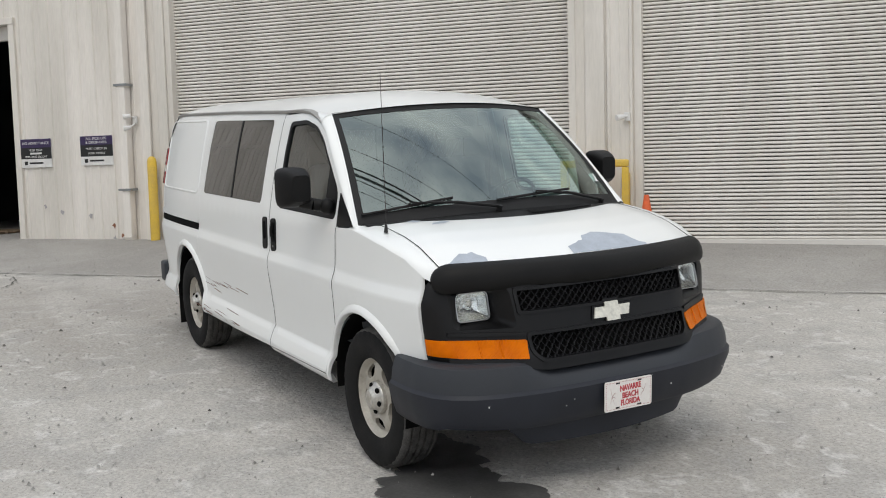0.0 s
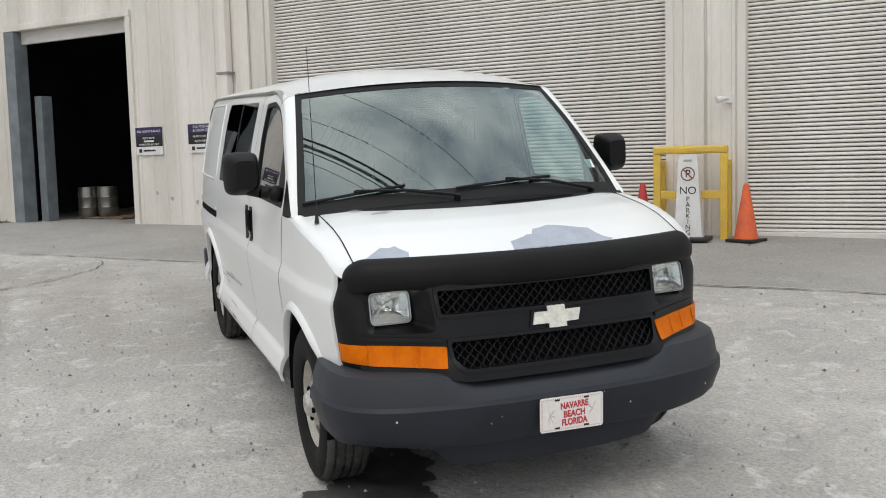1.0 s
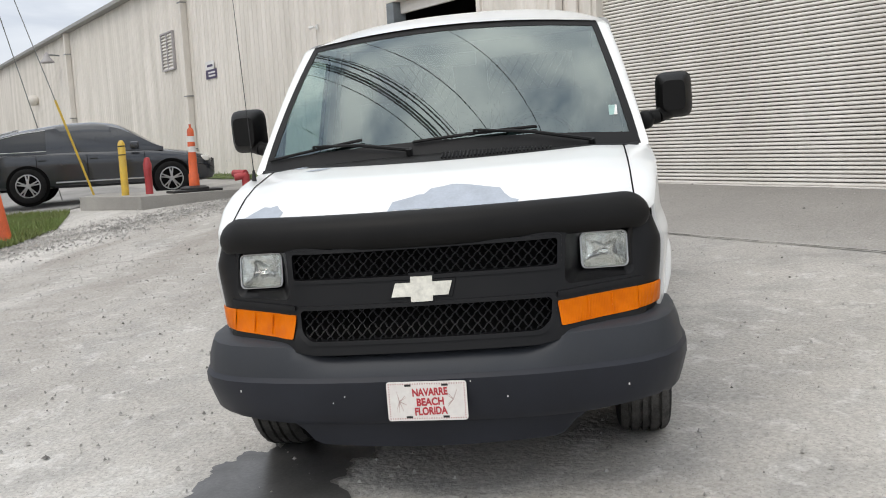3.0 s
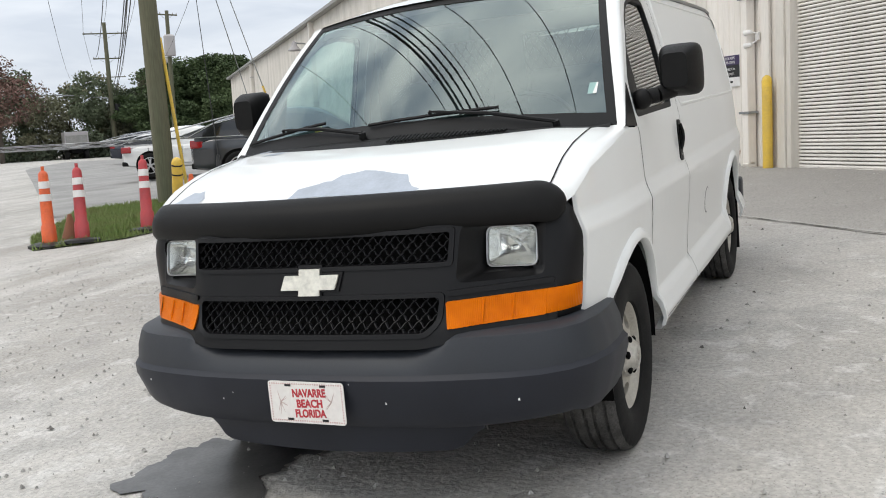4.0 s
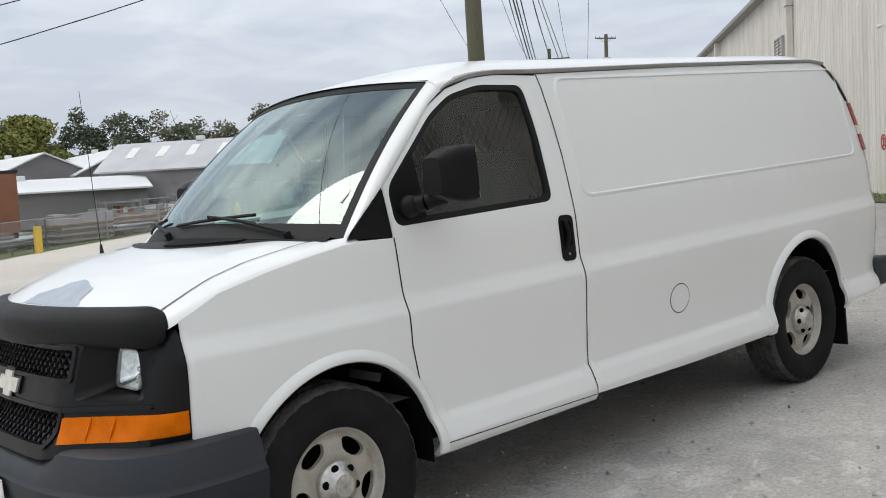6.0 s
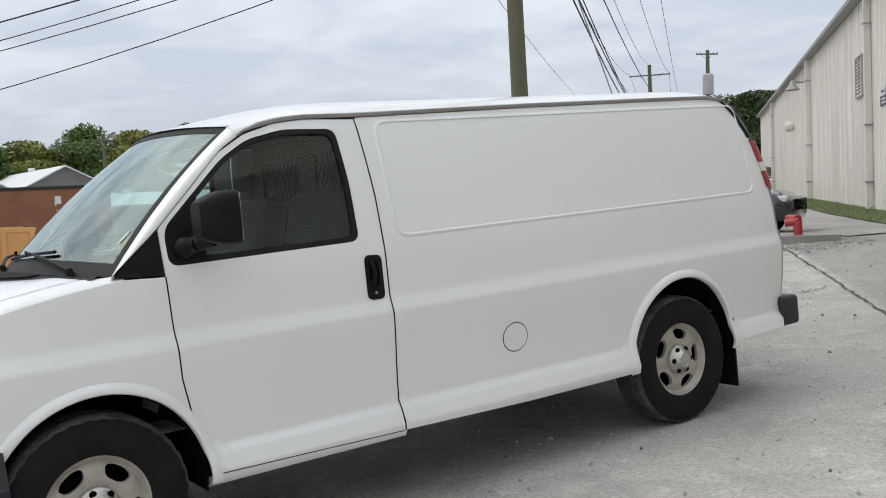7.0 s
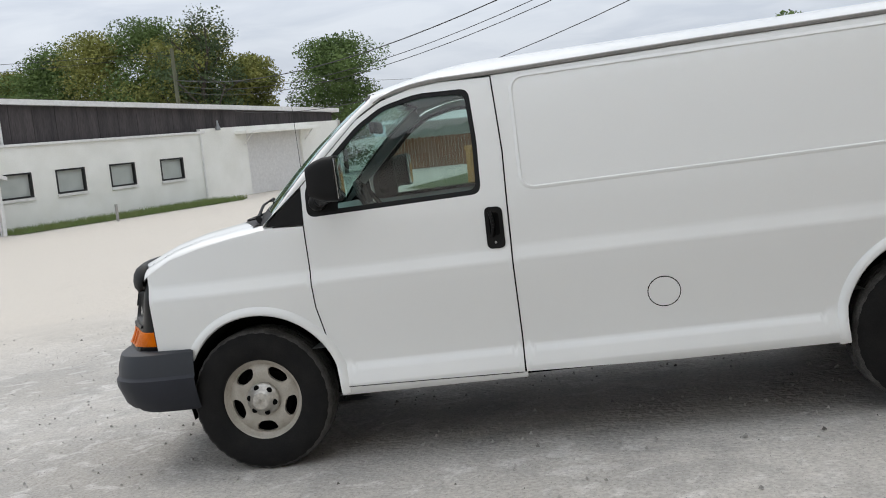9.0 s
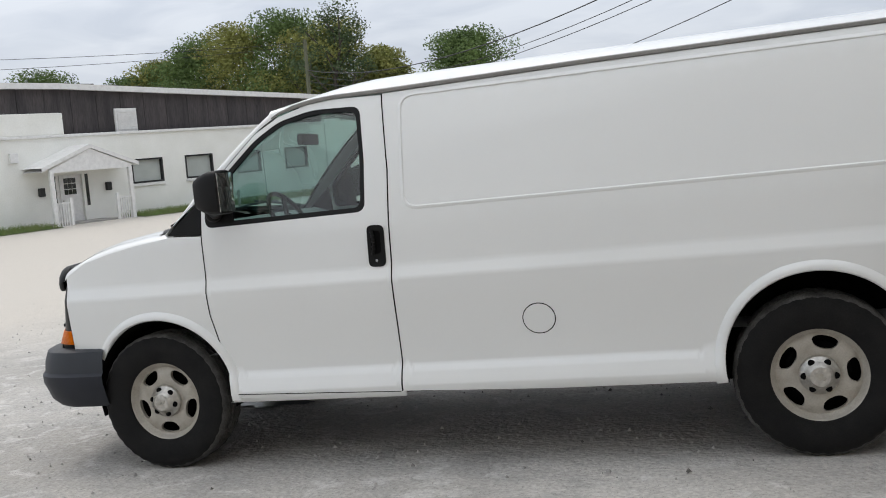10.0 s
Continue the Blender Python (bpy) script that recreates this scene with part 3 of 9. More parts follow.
def rollup_door(n, s0, s1):
    ob = thing("door_%d" % n, "closed off-white roll-up steel door of many slats", "door", matrix=WM, kind="structure")
    bm = bmesh.new()
    box(bm, s0 - 0.01, s1 + 0.01, -0.20, -0.16, BASE, DOOR_Z)
    part("backing", bm, M["slat"], ob, smooth=False)
    bm = bmesh.new()
    box(bm, s0 + 0.03, s1 - 0.03, -0.13, -0.07, BASE, BASE + 0.09, 0.008)
    part("bottom_bar", bm, M["slat"], ob, smooth=False)
    for a in (s0 - 0.07, s1 - 0.03):
        part("guide", boxm(a, a + 0.10, -0.16, 0.035, BASE, DOOR_Z, bevel=0.008), M["wall"], ob, "dented white steel door guide", smooth=False)
    part("header", boxm(s0 - 0.1, s1 + 0.1, -0.16, 0.03, DOOR_Z, DOOR_Z + 0.12), M["wall"], ob, smooth=False)
    me = slat_mesh(s1 - s0 - 0.06, "slat")
    z = BASE + 0.09
    rng = random.Random(n)
    while z < DOOR_Z:
        o = new("slat", me)
        o.parent = ob
        o.location = (s0 + 0.03, -0.115 + rng.uniform(-0.002, 0.002), z)
        z += 0.052
    return ob


rollup_door(1, -7.0, -0.12)
rollup_door(2, 0.83, 7.34)
# frame of the open door
door3 = thing("door_3", "open dark warehouse doorway with a grey-blue steel frame", "door", matrix=WM, kind="structure")
for a, b in ((10.43, 10.55), (13.55, 13.84)):
    part("jamb", boxm(a, b, -0.25, 0.05, BASE - 0.05, 4.22, bevel=0.01), M["jamb"] if a > 12 else M["wall"], door3, "scuffed grey steel jamb" if a > 12 else "", smooth=False)
part("header", boxm(10.43, 13.84, -0.25, 0.06, 4.22, 4.34, bevel=0.01), M["wall"], door3, smooth=False)
part("curtain", boxm(10.57, 13.55, -0.2, -0.12, 3.98, 4.22, bevel=0.02), M["slat"], door3, "rolled-up door edge", smooth=False)
part("guide_rail", boxm(13.3, 13.5, -0.55, -0.3, BASE, 3.0, bevel=0.01), M["jamb"], door3, smooth=False)

# ---------------------------------------------------------------- office over the street (s along its wall, d towards the street)
OA = radians(-112.27)
OU = Vector((math.cos(OA), math.sin(OA), 0))
OD = Vector((-OU.y, OU.x, 0))
OD = OD if OD.dot(Vector((-3, 5, 0)) - Vector((23.23, -29.86, 0))) > 0 else -OD
OM = Matrix.Translation((23.23, -29.86, 0.17)) @ Matrix((OU, OD, (0, 0, 1))).transposed().to_4x4()
OG = -1.12


def wall_with_holes(bm, s0, s1, z0, z1, holes, thick=0.25, d0=0.0):
    """A straight wall of blocks with rectangular openings right through."""
    ss = sorted({s0, s1, *(h[0] for h in holes), *(h[1] for h in holes)})
    for a, b in zip(ss, ss[1:]):
        mid = (a + b) / 2
        z = z0
        for h in sorted((h for h in holes if h[0] < mid < h[1]), key=lambda h: h[2]):
            if h[2] > z:
                box(bm, a, b, d0 - thick, d0, z, h[2])
            z = h[3]
        if z < z1:
            box(bm, a, b, d0 - thick, d0, z, z1)
    bmesh.ops.remove_doubles(bm, verts=bm.verts, dist=0.0005)


WINDOWS = [(-6.2, -4.55), (2.9, 4.55), (5.85, 7.45), (8.95, 10.5), (12.22, 13.8)]


def build_office():
    ob = thing("office_building", "long low white painted block office with a dark upper storey", "building", matrix=OM)
    bm = bmesh.new()
    holes = [(a, b, 0.28, 1.34) for a, b in WINDOWS] + [(-0.85, 0.40, OG, 0.92)]
    wall_with_holes(bm, -14, 15.5, OG - 0.3, 2.5, holes)
    part("front_wall", bm, M["office"], ob, smooth=False)
    part("parapet_cap", boxm(-14.1, 15.6, -0.35, 0.10, 2.5, 2.62, bevel=0.02), M["white_plain"], ob, smooth=False)
    part("corner_pipe", rod(bmesh.new(), (15.25, 0.06, OG), (15.25, 0.06, 2.5), 0.05), M["white_plain"], ob)
    bm = bmesh.new()
    wall_with_holes(bm, 15.5, 28.4, OG - 0.3, 2.75, [(19.15, 24.2, OG - 0.3, 2.4)], d0=-0.15)
    box(bm, 28.15, 28.4, -12, -0.15, OG - 0.3, 2.75)
    part("side_wall", bm, M["office"], ob, smooth=False)
    # dark clad upper wall and roof behind
    bm = bmesh.new()
    x = -14.0
    while x < 28.2:
        w = min(1.22, 28.2 - x)
        part("wall_board", boxm(x + 0.01, x + w - 0.01, -0.75 + 0.006 * math.sin(x * 7), -0.6, 1.8, 4.8 - 0.045 * max(0, x)), M["office_dark"], ob, "streaked dark weathered board", smooth=False)
        x += 1.22
    bm.free()
    bm = bmesh.new()
    sheet(bm, [[(-14.2, -0.35, 4.92), (0, -0.35, 4.78), (28.6, -0.25, 3.52)], [(-14.2, -0.35, 4.68), (0, -0.35, 4.54), (28.6, -0.25, 3.28)]])
    sheet(bm, [[(-14.2, -0.35, 4.92), (0, -0.35, 4.78), (28.6, -0.25, 3.52)], [(-14.2, -14, 5.3), (0, -14, 5.2), (28.6, -14, 4.0)]])
    sheet(bm, [[(-14.2, -0.35, 4.68), (0, -0.35, 4.54), (28.6, -0.25, 3.28)], [(-14.2, -0.8, 4.68), (0, -0.8, 4.54), (28.6, -0.8, 3.28)]])
    part("roof", bm, M["white_plain"], ob, "white roof edge over the dark storey", smooth=False)
    part("rooftop_unit", boxm(-6.5, -0.2, -0.6, 0.02, 2.62, 3.52, bevel=0.03), M["office"], ob, smooth=False)
    vent = part("louvre_vent", boxm(2.68, 3.8, -0.62, -0.5, 2.62, 3.66, bevel=0.02), M["white_plain"], ob, smooth=False)
    for k in range(8):
        bm = bmesh.new()
        box(bm, 2.78, 3.7, -0.5, -0.46, 2.72 + k * 0.11, 2.79 + k * 0.11)
        part("slat", bm, M["white_plain"], vent, smooth=False)
    for a, b in WINDOWS:
        w = part("window", boxm(a, b, -0.16, -0.14, 0.28, 1.34), M["blind"], ob, "black-framed window with a pale blind", smooth=False)
        bm = bmesh.new()
        for q in ((a - 0.02, a + 0.06, -0.14, 0.02, 0.26, 1.36), (b - 0.06, b + 0.02, -0.14, 0.02, 0.26, 1.36), (a + 0.06, b - 0.06, -0.14, 0.02, 0.26, 0.34), (a + 0.06, b - 0.06, -0.14, 0.02, 1.28, 1.36)):
            box(bm, *q)
        part("window_frame", bm, M["black"], w, smooth=False)
        part("window_sill", boxm(a - 0.05, b + 0.05, -0.05, 0.08, 0.13, 0.25, bevel=0.01), M["white_plain"], w, smooth=False)
    # loading door with canopy
    door = part("loading_door", boxm(19.15, 24.2, -0.36, -0.33, OG, 2.4), M["white_plain"], ob, "white roll-up loading door", smooth=False)
    z = OG
    while z < 2.4:
        part("slat", boxm(19.15, 24.2, -0.328, -0.29, z + 0.008, z + 0.077), M["white_plain"], door, smooth=False)
        z += 0.08
    part("canopy", boxm(18.2, 25.2, -0.15, 0.7, 2.32, 2.5, bevel=0.02), M["office"], ob, smooth=False)
    for s in (18.9, 24.5):
        part("bracket", rod(bmesh.new(), (s, -0.12, 1.7), (s, 0.55, 2.34), 0.04, 6), M["white_plain"], ob)
    part("wall_lamp", lathe(bmesh.new(), [(0.02, 3.25), (0.05, 3.2), (0.07, 3.0), (0.14, 2.85), (0.14, 2.72), (0.01, 2.7)], 14, "z", Matrix.Translation((16.6, 0.12, -0.1))), M["galv"], ob)
    # porch
    porch = part("porch_roof", bmesh.new(), M["white_plain"], ob, "small white gabled porch roof")
    bm = bmesh.new()
    ridge, ev, half, out = 2.14, 1.28, 2.25, 1.5
    for sgn in (-1, 1):
        rows = [[(0, -0.02, ridge), (0, out, ridge)], [(sgn * half, -0.02, ev), (sgn * half, out, ev)]]
        sheet(bm, rows)
        sheet(bm, [[(x, y, z - 0.16) for x, y, z in r] for r in rows])
        sheet(bm, [[(0, out, ridge), (sgn * half, out, ev)], [(0, out, ridge - 0.16), (sgn * half, out, ev - 0.16)]])
    sheet(bm, [[(-1.9, out - 0.06, 1.18), (1.9, out - 0.06, 1.18)], [(-0.02, out - 0.06, 1.95), (0.02, out - 0.06, 1.95)]])
    box(bm, -1.9, 1.9, out - 0.16, out - 0.04, 1.06, 1.2)
    bm.to_mesh(porch.data)
    bm.free()
    for s in (-1.82, 1.82):
        part("porch_post", boxm(s - 0.08, s + 0.08, out - 0.18, out - 0.02, OG - 0.1, 1.08, bevel=0.01), M["white_plain"], ob, smooth=False)
        rail = part("porch_rail", boxm(min(s, s * 0.62), max(s, s * 0.62), out - 0.13, out - 0.07, -0.22, -0.16), M["white_plain"], ob, smooth=False)
        for k in range(5):
            u = s * (0.68 + 0.06 * k)
            part("baluster", boxm(u - 0.02, u + 0.02, out - 0.12, out - 0.08, OG - 0.1, -0.2), M["white_plain"], rail, smooth=False)
        part("newel_post", boxm(s * 0.6 - 0.06, s * 0.6 + 0.06, out - 0.16, out - 0.04, OG - 0.1, 0.0, bevel=0.02), M["white_plain"], rail, smooth=False)
        part("wall_lantern", boxm(s * 0.86 - 0.12, s * 0.86 + 0.12, 0.02, 0.2, 0.1, 0.46, bevel=0.03), M["black"], ob, smooth=False)
    door = part("front_door", boxm(-0.62, 0.30, -0.14, -0.08, OG, 0.9, bevel=0.01), M["white_plain"], ob, "white door with a nine-pane window", smooth=False)
    for i in range(3):
        for j in range(3):
            part("pane", boxm(-0.44 + i * 0.19, -0.27 + i * 0.19, -0.08, -0.065, 0.08 + j * 0.24, 0.29 + j * 0.24), M["carglass"], door, smooth=False)
    part("door_knob", boxm(-0.57, -0.51, -0.08, -0.02, -0.2, -0.14, bevel=0.02), M["cap"], door)
    for s in (-1.0, 0.52):
        part("sidelight", boxm(s, s + 0.14, 0.003, 0.02, -0.45, 0.9), M["carglass"], ob, smooth=False)
    part("door_frame", boxm(-0.85, 0.40, -0.2, -0.14, OG, 0.92), M["white_plain"], ob, smooth=False)
    part("threshold", boxm(-1.3, 1.2, 0.0, 1.2, OG - 0.1, OG + 0.05, bevel=0.01), M["conc"], ob, smooth=False)
    part("meter_box", boxm(-2.75, -2.4, 0.0, 0.15, 1.55, 1.95, bevel=0.02), M["white_plain"], ob, smooth=False)


build_office()


# ---------------------------------------------------------------- the van (x ahead, y to its left, z up; front axle over the origin)
SIDE_Z = np.array([0.28, 0.36, 0.385, 0.43, 0.50, 0.532,  0.62, 0.75, 0.90, 0.975, 1.05, 1.12, 1.25, 1.32, 1.50, 1.70, 1.87, 1.93, 1.98])
SIDE_Y = np.array([0.90, 0.962, 0.990, 0.999, 0.974, 0.949, 0.954, 0.967, 0.984, 0.988, 0.962, 0.959, 0.954, 0.943, 0.908, 0.866, 0.822, 0.797, 0.765])
_z = np.linspace(0.2, 2.1, 381)
_y = np.interp(_z, SIDE_Z, SIDE_Y)
_y = np.convolve(np.pad(_y, 1, mode="edge"), np.ones(3) / 3, "valid")


def side_y(x, z):
    y = float(np.interp(z, _z, _y))
    if x > 0:
        y -= 0.062 * (x / 0.58) ** 2
    if x < -3.4:
        y -= 0.035 * ((-3.4 - x) / 1.0) ** 2
    if x < -4.22:
        y -= 0.55 * (-4.22 - x) ** 2
    return y


def smooth01(a, b, x):
    t = max(0.0, min(1.0, (x - a) / (b - a)))
    return t * t * (3 - 2 * t)


HOOD_T = np.array([-0.02, 0.0, 0.04, 0.08, 0.17, 0.25, 0.40, 0.60, 0.75, 0.95])
HOOD_Z = np.array([1.10, 1.135, 1.162, 1.178, 1.217, 1.248, 1.285, 1.314, 1.330, 1.340])


def hood_front(y):
    return 0.80 - 0.19 * (y / 0.86) ** 2


def hood_z(x, y):
    return float(np.interp(hood_front(y) - x, HOOD_T, HOOD_Z)) - 0.018 * smooth01(0.66, 0.86, abs(y))


def glass_pt(y01, v):
    """The windshield: y01 from -1 to 1 across, v from 0 at the cowl to 1 at the roof."""
    yb, yt = 0.918 * y01, 0.764 * y01
    b = Vector((0.055 - 0.225 * y01 * y01, yb, 1.352 - 0.048 * y01 * y01))
    t = Vector((-0.665 - 0.125 * y01 * y01, yt, 1.945 - 0.045 * y01 * y01))
    p = b.lerp(t, v)
    return p + Vector((0.70, 0, 0.71)) * (0.030 * 4 * v * (1 - v))


def roof_z(x, y):
    a = min(1.0, abs(y) / 0.80)
    crown = 2.062 - 0.085 * a ** 2.4 - 0.03 * a ** 8
    front = math.sin(math.pi / 2 * max(0.0, min(1.0, (-0.64 - x) / 0.80)))
    rear = smooth01(-4.42, -3.9, x)
    edge = 1.955 - 0.045 * (y / 0.742) ** 2
    z = edge + (crown - edge) * front
    return z - 0.10 * (1 - rear) ** 2


ARCH_F, ARCH_R = (-0.03, 0.415, 0.432), (-3.44, 0.452, 0.425)


def arc(c, a0, a1, n=22, r=None):
    return [(c[0] + (r or c[2]) * math.cos(radians(a0 + (a1 - a0) * i / n)), c[1] + (r or c[2]) * math.sin(radians(a0 + (a1 - a0) * i / n))) for i in range(n + 1)]


def loft_tube(bm, centre, w, h, side):
    """A lip swept along points on the body's side: w across in the panel's plane, h proud of it."""
    n = len(centre)
    rows = []
    for i, (x, z) in enumerate(centre):
        a, b = centre[max(0, i - 1)], centre[min(n - 1, i + 1)]
        t = Vector((b[0] - a[0], b[1] - a[1])).normalized()
        nrm = Vector((-t.y, t.x))
        row = []
        k_ = 0.12 + 0.88 * smooth01(0, 0.14, min(i, n - 1 - i) / n)
        for u, e in ((-0.5, -0.012), (-0.5, 0.6 * h), (-0.38, 0.92 * h), (-0.15, h), (0.15, 0.75 * h), (0.5, 0.12 * h), (0.62, -0.01)):
            px, pz = x + nrm.x * u * w, z + nrm.y * u * w
            row.append((px, side * (side_y(px, max(0.36, pz)) + (e * k_ if e > 0 else e)), pz))
        rows.append(row)
    sheet(bm, rows)
    bmesh.ops.recalc_face_normals(bm, faces=bm.faces)


def strip(bm, pts, w, surf, lift=0.002):
    """A narrow band along a line on a surface."""
    rows = []
    for i, p in enumerate(pts):
        a, b = Vector(pts[max(0, i - 1)]), Vector(pts[min(len(pts) - 1, i + 1)])
        t = (b - a).normalized()
        n = Vector((-t.y, t.x)) * w / 2
        rows.append([surf(p[0] - n.x, p[1] - n.y, lift), surf(p[0] + n.x, p[1] + n.y, lift)])
    sheet(bm, rows)


def groove_depth(x, z, loop):
    """Depth of the pressed panel inside the groove's loop: (x0, x1, z0, z1)."""
    x0, x1, z0, z1 = loop
    dx, dz = max(x0 - x, x - x1), max(z0 - z, z - z1)
    d = max(dx, dz) if max(dx, dz) < 0 else math.hypot(max(dx, 0), max(dz, 0))
    r = 0.07
    if dx > -r and dz > -r:
        d = math.hypot(dx + r, dz + r) - r
    return 0.012 * max(0.0, min(1.0, -d / 0.010))


def build_van():
    van = thing("cargo_van", "white full-size cargo van with peeling hood paint, parked on the yard", "van", matrix=SLOPE)
    W = M["white"]

    def sidepart(name, outline, side, holes=(), lines=(), material=W, parent=van, label="", step=0.055, off=0.0, loop=None, depth=0.014, edge=0.03):
        def surf(x, z):
            d = groove_depth(x, z, loop) if loop else 0.0
            return Vector((x, side * (side_y(x, z) + off - d), z))
        bm = panel(outline, surf, holes, lines, step, depth, (0, -side, 0), flip=(side > 0), edge=edge)
        bmesh.ops.recalc_face_normals(bm, faces=bm.faces)
        f = max(bm.faces, key=lambda f: f.calc_area())
        if f.normal.y * side < 0:
            bmesh.ops.reverse_faces(bm, faces=bm.faces)
        ob = part(name, bm, material, parent, label)
        e = 0.005
        normals = []
        for v in ob.data.vertices:
            x, z = v.co.x, v.co.z
            dx, dz = surf(x + e, z).y - surf(x - e, z).y, surf(x, z + e).y - surf(x, z - e).y
            normals.append(Vector((-dx * side, 2 * e, -dz * side)).normalized())
        ob.data.normals_split_custom_set_from_vertices([(n.x, n.y * side, n.z) for n in normals])
        return ob

    def creases(x0, x1, bands):
        return [[(x0 + 0.01 * k, a), (x1 - 0.01 * k, a), (x1 - 0.01 * k, b), (x0 + 0.01 * k, b)] for k, (a, b) in enumerate(bands)]

    def high(x0, x1):
        return creases(x0, x1, ((0.945, 1.085), (0.965, 1.06), (0.99, 1.03)))

    def low(x0, x1):
        return creases(x0, x1, ((0.424, 0.565), (0.436, 0.552), (0.47, 0.541), (0.49, 0.531), (0.502, 0.519)))

    def emboss(loop, side, parent):
        """Pressed line round the upper panel."""
        x0, x1, z0, z1 = loop
        path = dense(rounded([(x0, z0), (x1, z0), (x1, z1), (x0, z1)], 0.07, 8), 0.05)
        bm = bmesh.new()
        n = len(path)
        rings = []
        for i in range(n):
            a, b = Vector(path[i - 1]), Vector(path[(i + 1) % n])
            t = (b - a).normalized()
            nrm = Vector((t.y, -t.x))
            if nrm.dot(Vector(path[i]) - Vector(((x0 + x1) / 2, (z0 + z1) / 2))) < 0:
                nrm = -nrm
            ring = []
            for u, h in ((-0.003, -0.001), (0.003, 0.0065), (0.009, 0.0065), (0.020, -0.001)):
                px, pz = path[i][0] + nrm.x * u, path[i][1] + nrm.y * u
                ring.append(bm.verts.new((px, side * (side_y(px, pz) + h), pz)))
            rings.append(ring)
        for i in range(n):
            A, B = rings[i], rings[(i + 1) % n]
            for k in range(3):
                bm.faces.new((A[k], A[k + 1], B[k + 1], B[k]))
        bmesh.ops.recalc_face_normals(bm, faces=bm.faces)
        part("pressed_line", bm, W, parent)

    for side in (1, -1):
        # fender
        seam = [(-0.366, 1.278), (-0.370, 1.07), (-0.378, 0.85), (-0.421, 0.62), (-0.494, 0.422)]
        top = [(0.585, 1.085), (0.52, 1.125), (0.40, 1.185), (0.22, 1.228), (0.05, 1.258), (-0.12, 1.280), (-0.20, 1.287)]
        outline = [(0.550, 0.69), (0.545, 0.90)] + [(0.545, 1.112)] + top[1:] + seam + [(-0.50, 0.375), (-0.44, 0.372)] + arc(ARCH_F, 186, 36, 24) + [(0.40, 0.675)]
        f = sidepart("front_fender", outline, side, lines=high(-0.355, 0.53), step=0.05)
        bm = bmesh.new()
        loft_tube(bm, arc((ARCH_F[0], ARCH_F[1], 0.452), 184, 30, 32), 0.046, 0.023, side)
        part("arch_lip", bm, W, f)
        # rounded shoulder from the fender to the hood's seam
        bm = bmesh.new()
        rows = []
        for i in range(25):
            x = 0.580 - 0.780 * i / 24
            zt = float(np.interp(-x, [-0.585, -0.52, -0.40, -0.22, -0.05, 0.12, 0.20], [1.085, 1.125, 1.185, 1.228, 1.258, 1.280, 1.287]))
            a = Vector((x, side_y(x, zt) - 0.02 * smooth01(0.545, 0.58, x), zt))
            b = Vector((x, 0.828 - 0.02 * max(0, x) + 0.085 * smooth01(-0.03, -0.15, x), hood_z(x, 0.828) + 0.001 - 0.01 * smooth01(-0.03, -0.15, x)))
            c = Vector((x, a.y - 0.012, b.z - 0.012))
            rows.append([(p.x, side * p.y, p.z) for p in ((1 - t) ** 2 * a + 2 * t * (1 - t) * c + t * t * b for t in lin(0, 1, 8))])
        sheet(bm, rows)
        bmesh.ops.recalc_face_normals(bm, faces=bm.faces)
        part("fender_shoulder", bm, W, f)
        # door
        door_line = [(-0.372, 1.280), (-0.376, 1.07), (-0.384, 0.85), (-0.427, 0.62), (-0.50, 0.420), (-0.945, 0.412), (-1.424, 0.402), (-1.426, 0.54), (-1.428, 1.02), (-1.438, 1.53), (-1.430, 1.70), (-1.418, 1.915), (-1.15, 1.925), (-1.0, 1.912), (-0.84, 1.868), (-0.70, 1.790), (-0.372, 1.480)]
        win = rounded([(-0.392, 1.318), (-1.312, 1.328), (-1.318, 1.60), (-1.302, 1.872), (-1.03, 1.882), (-0.84, 1.842), (-0.70, 1.760), (-0.392, 1.478)], 0.05)
        door = sidepart("front_door", door_line, side, holes=[win], lines=high(-1.415, -0.40) + low(-1.405, -0.52), step=0.055)
        ring_in = rounded([(-0.43, 1.345), (-1.288, 1.352), (-1.293, 1.60), (-1.278, 1.848), (-1.03, 1.858), (-0.85, 1.820), (-0.715, 1.742), (-0.43, 1.478)], 0.045)
        sidepart("window_gasket", win, side, holes=[ring_in], material=M["trim"], parent=door, step=0.2, off=-0.004, depth=0.02, label="black rubber window gasket")
        g = sidepart("door_glass", [(-0.545, 1.338), (-1.296, 1.345), (-1.30, 1.60), (-1.285, 1.855), (-1.03, 1.865), (-0.855, 1.828), (-0.72, 1.75), (-0.545, 1.59)], side, material=M["sideglass"], parent=door, off=-0.016, depth=0)
        g.visible_shadow = False
        sidepart("mirror_sail", [(-0.40, 1.335), (-0.56, 1.337), (-0.56, 1.61), (-0.40, 1.478)], side, material=M["black_plastic"], parent=door, off=-0.002, step=0.1)
        # near-black strips laid over the seams; the gaps' shade is in their colour
        for line, nm in (([(x - 0.003, z) for x, z in seam], "door_gap"), ([(-1.429, 0.402), (-1.430, 0.54), (-1.432, 1.02), (-1.442, 1.53), (-1.434, 1.70), (-1.422, 1.92)], "door_gap"), ([(-0.49, 0.418), (-0.945, 0.410), (-1.42, 0.400)], "sill_gap_shade")):
            if nm == "sill_gap_shade":
                band = [(x, z + 0.002) for x, z in line] + [(x, z - 0.002) for x, z in reversed(line)]
            else:
                band = [(x + 0.003, z) for x, z in line] + [(x - 0.003, z) for x, z in reversed(line)]
            sidepart(nm, band, side, material=M["dark"], parent=door, off=0.001, step=0.3, depth=0, label="dark strip laid on as the shade in a shut line")
